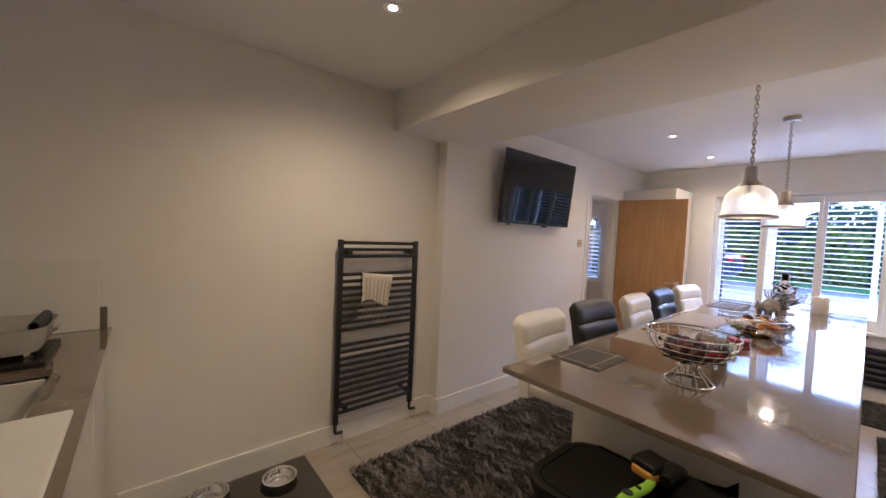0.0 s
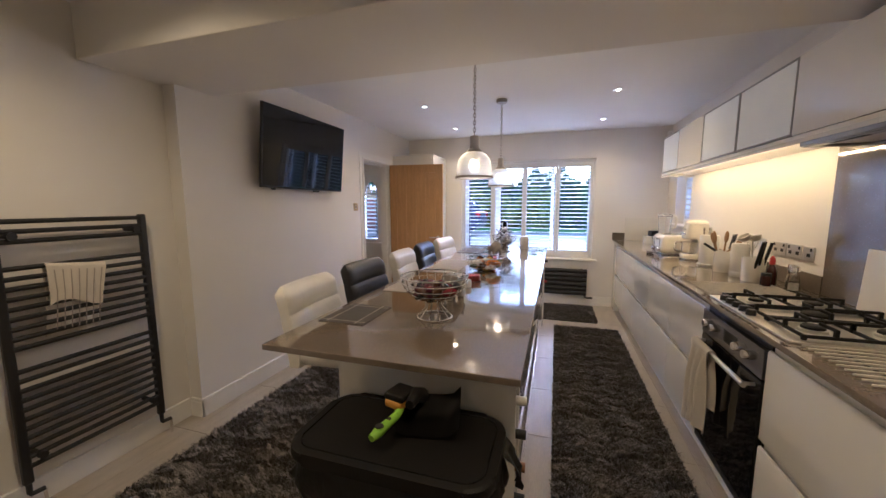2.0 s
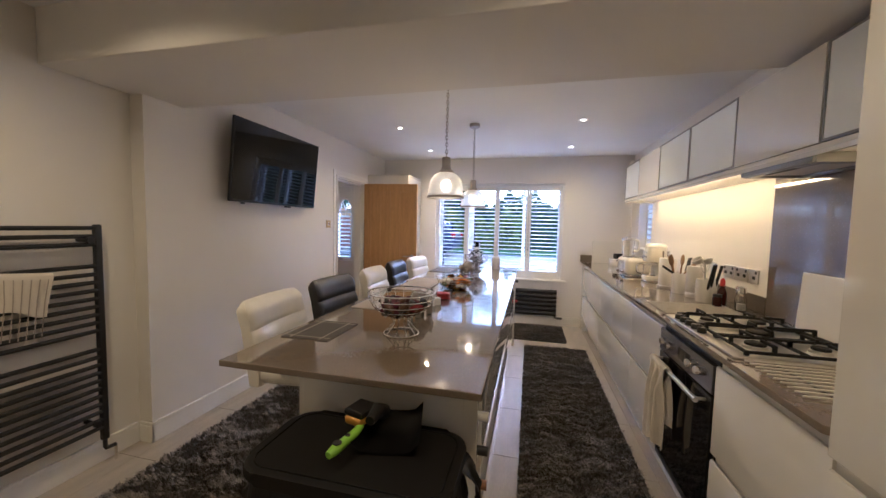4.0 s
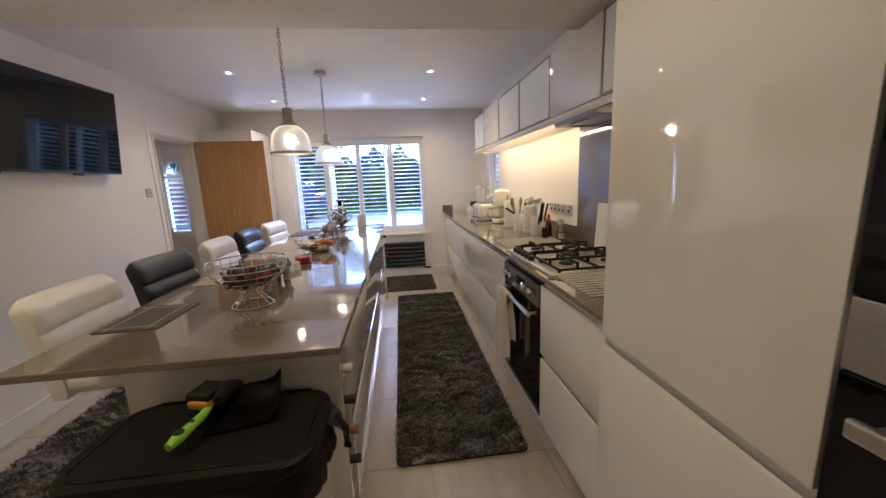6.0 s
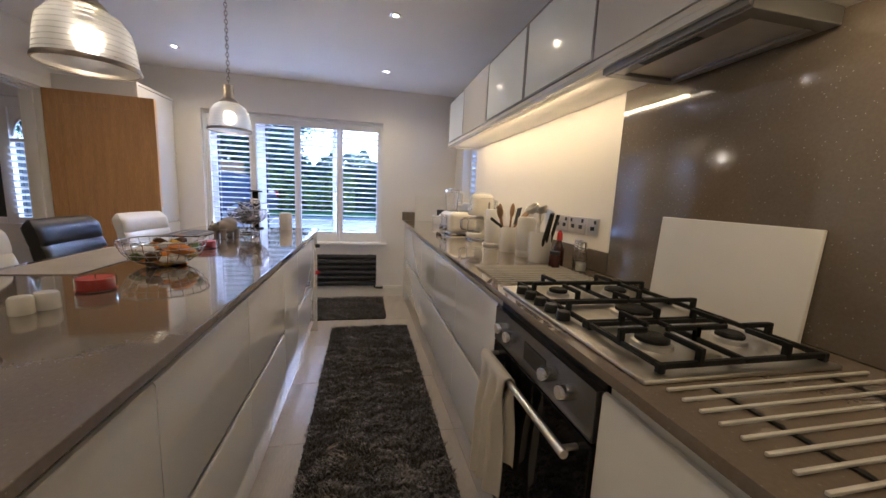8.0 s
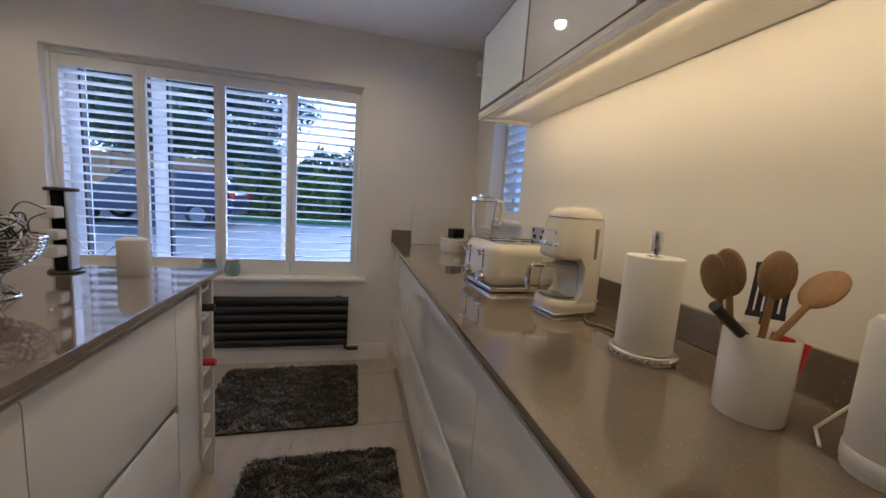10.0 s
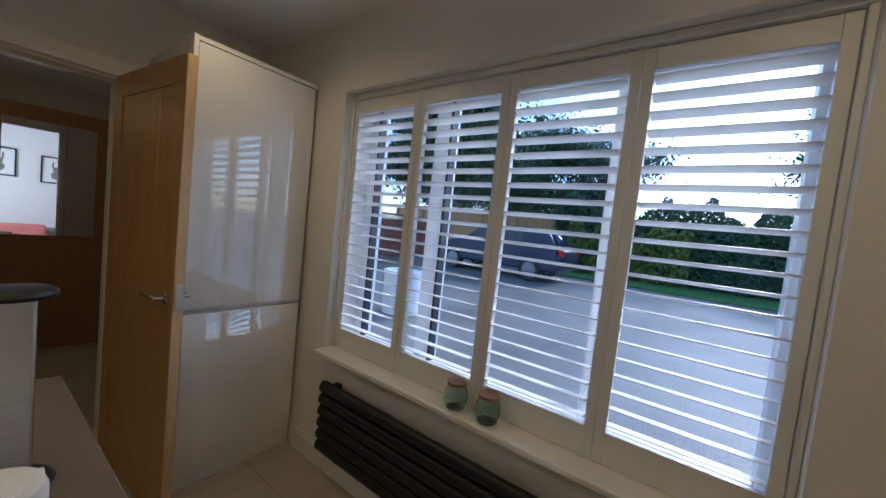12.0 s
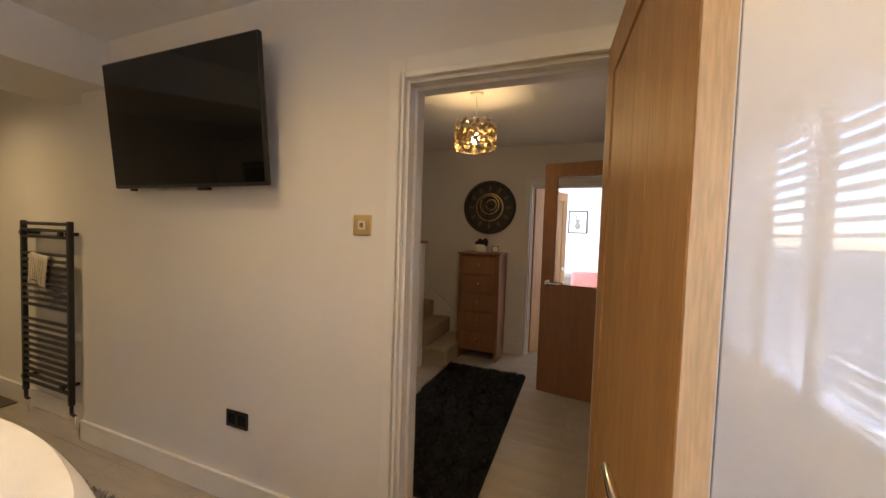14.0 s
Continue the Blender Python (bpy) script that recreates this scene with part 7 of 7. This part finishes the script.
def leaf_cloud(n, seed, shape, size, mat, name, parent=None, label="", category="", at=None):
    """Thousands of small leaves spread over and through a volume."""
    g = np.random.default_rng(seed)
    p = shape(g, n)
    k = len(p)
    a, b = g.normal(size=(k, 3)), g.normal(size=(k, 3))
    a /= np.linalg.norm(a, axis=1)[:, None]
    b -= a * (a * b).sum(1)[:, None]
    b /= np.linalg.norm(b, axis=1)[:, None]
    s = (size * g.uniform(0.6, 1.4, k))[:, None]
    v = np.stack([p - a * s, p + b * s * 0.45, p + a * s, p - b * s * 0.45], 1).reshape(-1, 3)
    i = np.arange(k)[:, None] * 4
    me = bpy.data.meshes.new(name)
    me.from_pydata(v.tolist(), [], [tuple(r) for r in np.concatenate([i, i + 1, i + 2, i + 3], 1).tolist()])
    me.materials.append(mat)
    o = new(name, me)
    if parent:
        o.parent = parent
        tagged(o, kind="stuff")
    else:
        tagged(o, label, category, kind="stuff")
    return o


def hedge_shape(x0, x1, y0, y1, h):
    def f(g, n):
        y = g.uniform(y0, y1, n)
        top = h + 0.25 * np.sin(y * 1.7) + 0.2 * np.sin(y * 4.1 + 1) + 0.12 * np.sin(y * 9.3)
        z = G + (top - G) * g.uniform(0, 1, n) ** 0.85
        x = g.uniform(x0, x1, n) + 0.2 * np.sin(y * 2.9 + z * 3)
        return np.c_[x, y, z]
    return f


leaf_cloud(90000, 21, hedge_shape(19.6, 20.6, -16, 5.5, 2.95), 0.07, LEAF, "hedge", label="tall dark green garden hedge behind the lawn", category="hedge")
leaf_cloud(6000, 22, hedge_shape(19.2, 19.7, 0.6, 4.8, 2.0), 0.08, LEAF_LIGHT, "shrub", label="yellow green shrub in front of the hedge", category="shrub")
bm = N()
box(bm, 20.1, -16, G, 20.4, 5.5, 2.35)
solid("hedge_core", bm, LEAF, "dark woody inside of the hedge", "hedge")


def tree(x, y, h, r, seed, n, label, z0=1.8):
    d = thing("tree", label, "tree", (x, y, G), group="trees")
    rng = random.Random(seed)
    bm = N()
    tube(bm, [(0, 0, 0), (0.05, 0.04, h * 0.3), (0.0, 0.1, h * 0.6), (0.05, 0, h * 0.85)], [0.22, 0.17, 0.10, 0.03], 10)
    part("trunk", bm, BARK, d)
    tips = []
    for k in range(16):
        a, z = rng.uniform(0, 6.28), h * rng.uniform(0.35, 0.8)
        ln_ = r * rng.uniform(0.6, 1.0)
        t = Vector((ln_ * math.cos(a), ln_ * math.sin(a), z + ln_ * rng.uniform(0.1, 0.6)))
        bm = N()
        tube(bm, [(0, 0.05, z), (t.x * 0.5, t.y * 0.5, z + (t.z - z) * 0.35), t], [0.06, 0.035, 0.01], 6)
        part("limb", bm, BARK, d)
        tips += [t * 1.0, Vector((t.x * 0.6, t.y * 0.6, z + (t.z - z) * 0.5))]

    def shape(g, m):
        c = np.array([list(q) for q in tips])[g.integers(0, len(tips), m)]
        return c + g.normal(0, r * 0.20, (m, 3)) * np.array([1, 1, 0.7])
    leaf_cloud(int(n * 1.7), seed, shape, 0.085, LEAF, "crown", d)


tree(23.0, 9.5, 6.5, 3.0, 31, 20000, "broad leafy tree beyond the drive")
tree(25.0, 5.9, 7.0, 3.2, 32, 20000, "broad leafy tree beyond the drive")
tree(14.5, 7.6, 6.2, 2.9, 33, 16000, "broad leafy tree beside the drive")
tree(25.5, -6.0, 6.6, 3.0, 36, 15000, "broad leafy tree behind the hedge")
tree(27.0, -11.5, 7.2, 3.2, 37, 12000, "broad leafy tree behind the hedge")
tree(27.0, 15.0, 7.5, 3.4, 34, 16000, "broad leafy tree beyond the drive")

d = thing("garden_fence", "orange brown timber panel fence beside the drive", "fence", (0, 0, 0))
for k in range(40):
    bm = N()
    y = 5.6 + 0.24 * k
    box(bm, 20.3, y, G + 0.3, 20.33, y + 0.23, 2.35 + 0.02 * math.sin(k * 2.3))
    part("board", bm, FENCE, d)
for k in range(6):
    bm = N()
    box(bm, 20.22, 5.55 + 1.9 * k, G, 20.32, 5.65 + 1.9 * k, 2.45, 0.005)
    part("post", bm, FENCE, d)
bm = N()
box(bm, 20.2, 5.5, G, 20.36, 15.3, G + 0.3, 0.01)
part("gravel_board", bm, GROUT, d)
# neighbour's brick wall
d = thing("brick_wall", "red brick garden wall along the drive", "wall", (0, 0, 0))
bm = N()
box(bm, 12.02, 9.72, G, 17.98, 9.90, 1.50)
part("mortar_core", bm, GROUT, d)
bk = N()
box(bk, -0.1075, -0.02, -0.0325, 0.1075, 0.02, 0.0325, 0.004, 1)
brick_me = mesh_of("brick", bk, BRICK)
for r in range(21):
    for c in range(14):
        o = new("brick", brick_me)
        o.parent = d
        o.matrix_local = pose(12.15 + 0.225 * c * 1.9 + (0.11 if r % 2 else 0), 9.715, G + 0.04 + 0.075 * r)
        o.scale = (1.88, 1, 1)

bm = N()
lathe(bm, [(0, 0), (0.26, 0), (0.29, 0.03), (0.30, 0.60), (0.31, 0.66), (0.31, 0.70), (0.26, 0.70), (0.25, 0.62), (0, 0.60)], 32)
solid("garden_planter", bm, PLASTIC, "round pale stone planter on the drive", "planter", at=(9.0, 4.02, -0.04))

# added board screen, there only to make the gaps between the hall slats dark
pw = thing("porch_screen", "added dark board screen that darkens the gaps between the hall window slats", "fence")
for k in range(15):
    bm = N()
    box(bm, XW + 0.30 + 0.095 * k, 4.45, -0.11, XW + 0.388 + 0.095 * k, 4.475, 1.74 + 0.004 * math.sin(k * 2.1), 0.002)
    part("board", bm, DARKWOOD, pw)
for z in (0.25, 1.45):
    bm = N()
    box(bm, XW + 0.30, 4.476, z, XW + 1.72, 4.52, z + 0.09, 0.003)
    part("rail", bm, DARKWOOD, pw)

# parked car, tail towards the hedge side
def car(at):
    d = thing("car", "dark navy estate car parked on the drive", "car", at)
    # outline in (length, height); nose at +, tail at -
    body = [(-2.15, 0.42), (-2.20, 0.62), (-2.16, 0.92), (-2.05, 1.02), (1.05, 0.98), (1.85, 0.86), (2.12, 0.70), (2.18, 0.50), (2.12, 0.32), (-2.05, 0.30)]
    bm = N()
    prism(bm, body, "x", -0.88, 0.88, 0.05)
    part("body", bm, CARPAINT, d)
    bm = N()
    roof = [(-2.02, 1.00), (-1.72, 1.44), (-1.2, 1.52), (-0.1, 1.52), (0.45, 1.42), (1.12, 0.98)]
    prism(bm, roof, "x", -0.74, 0.74, 0.05)
    part("cabin", bm, CARPAINT, d)
    for s in (-1, 1):
        for pts in ([(-1.80, 1.05), (-1.62, 1.38), (-0.75, 1.43), (-0.75, 1.05)], [(-0.68, 1.05), (-0.68, 1.43), (-0.1, 1.43), (0.35, 1.35), (0.92, 1.03)]):
            bm = N()
            prism(bm, pts, "x", s * 0.742 - 0.004, s * 0.742 + 0.004)
            part("side_window", bm, CARGLASS, d)
        bm = N()
        box(bm, s * 0.78 - 0.10, -2.215, 0.78, s * 0.78 + 0.10, -2.02, 0.98, 0.03)
        part("tail_light", bm, TAIL, d, "red tail light")
        bm = N()
        box(bm, s * 0.68 - 0.14, 2.00, 0.66, s * 0.68 + 0.14, 2.16, 0.80, 0.03)
        part("headlight", bm, CHROME, d)
        for y in (-1.32, 1.32):
            bm = N()
            lathe(bm, [(0.20, -0.10), (0.30, -0.11), (0.325, -0.08), (0.325, 0.08), (0.30, 0.11), (0.20, 0.10)], 32, m=pose(s * 0.80, y, 0.325, 0, 90, 0))
            w_ = part("wheel", bm, RUBBER, d, "black tyre")
            bm = N()
            lathe(bm, [(0.0, 0.115), (0.05, 0.118), (0.06, 0.10), (0.205, 0.105), (0.205, -0.105), (0.06, -0.10), (0, -0.115)], 32, m=pose(s * 0.80, y, 0.325, 0, 90, 0))
            part("rim", bm, ALLOY, w_)
    bm = N()
    prism(bm, [(-2.06, 1.06), (-1.79, 1.40), (-1.77, 1.40), (-2.04, 1.06)], "x", -0.62, 0.62)
    part("rear_window", bm, CARGLASS, d)
    return d


car(pose(15.3, 5.5, G, 0, 0, 0))

# ---- floor tiles ----
tw_, tl_ = 0.6, 0.6
tb = N()
box(tb, -tl_ / 2 + 0.001, -tw_ / 2 + 0.001, -0.009, tl_ / 2 - 0.001, tw_ / 2 - 0.001, 0.0, 0.0007, 1)
tile_me = mesh_of("tile", tb, TILE, False)
for i in range(11):
    for j in range(12):
        x, y = X0 + 0.02 + tl_ * (i + 0.5), YR + tw_ * (j + 0.5)
        if x < 2.4 and y > 2.95 + tw_ / 2:
            continue
        o = new("tile", tile_me)
        o.parent = floor_ob
        o.matrix_local = pose(x, y, 0, 0, 0, 0)
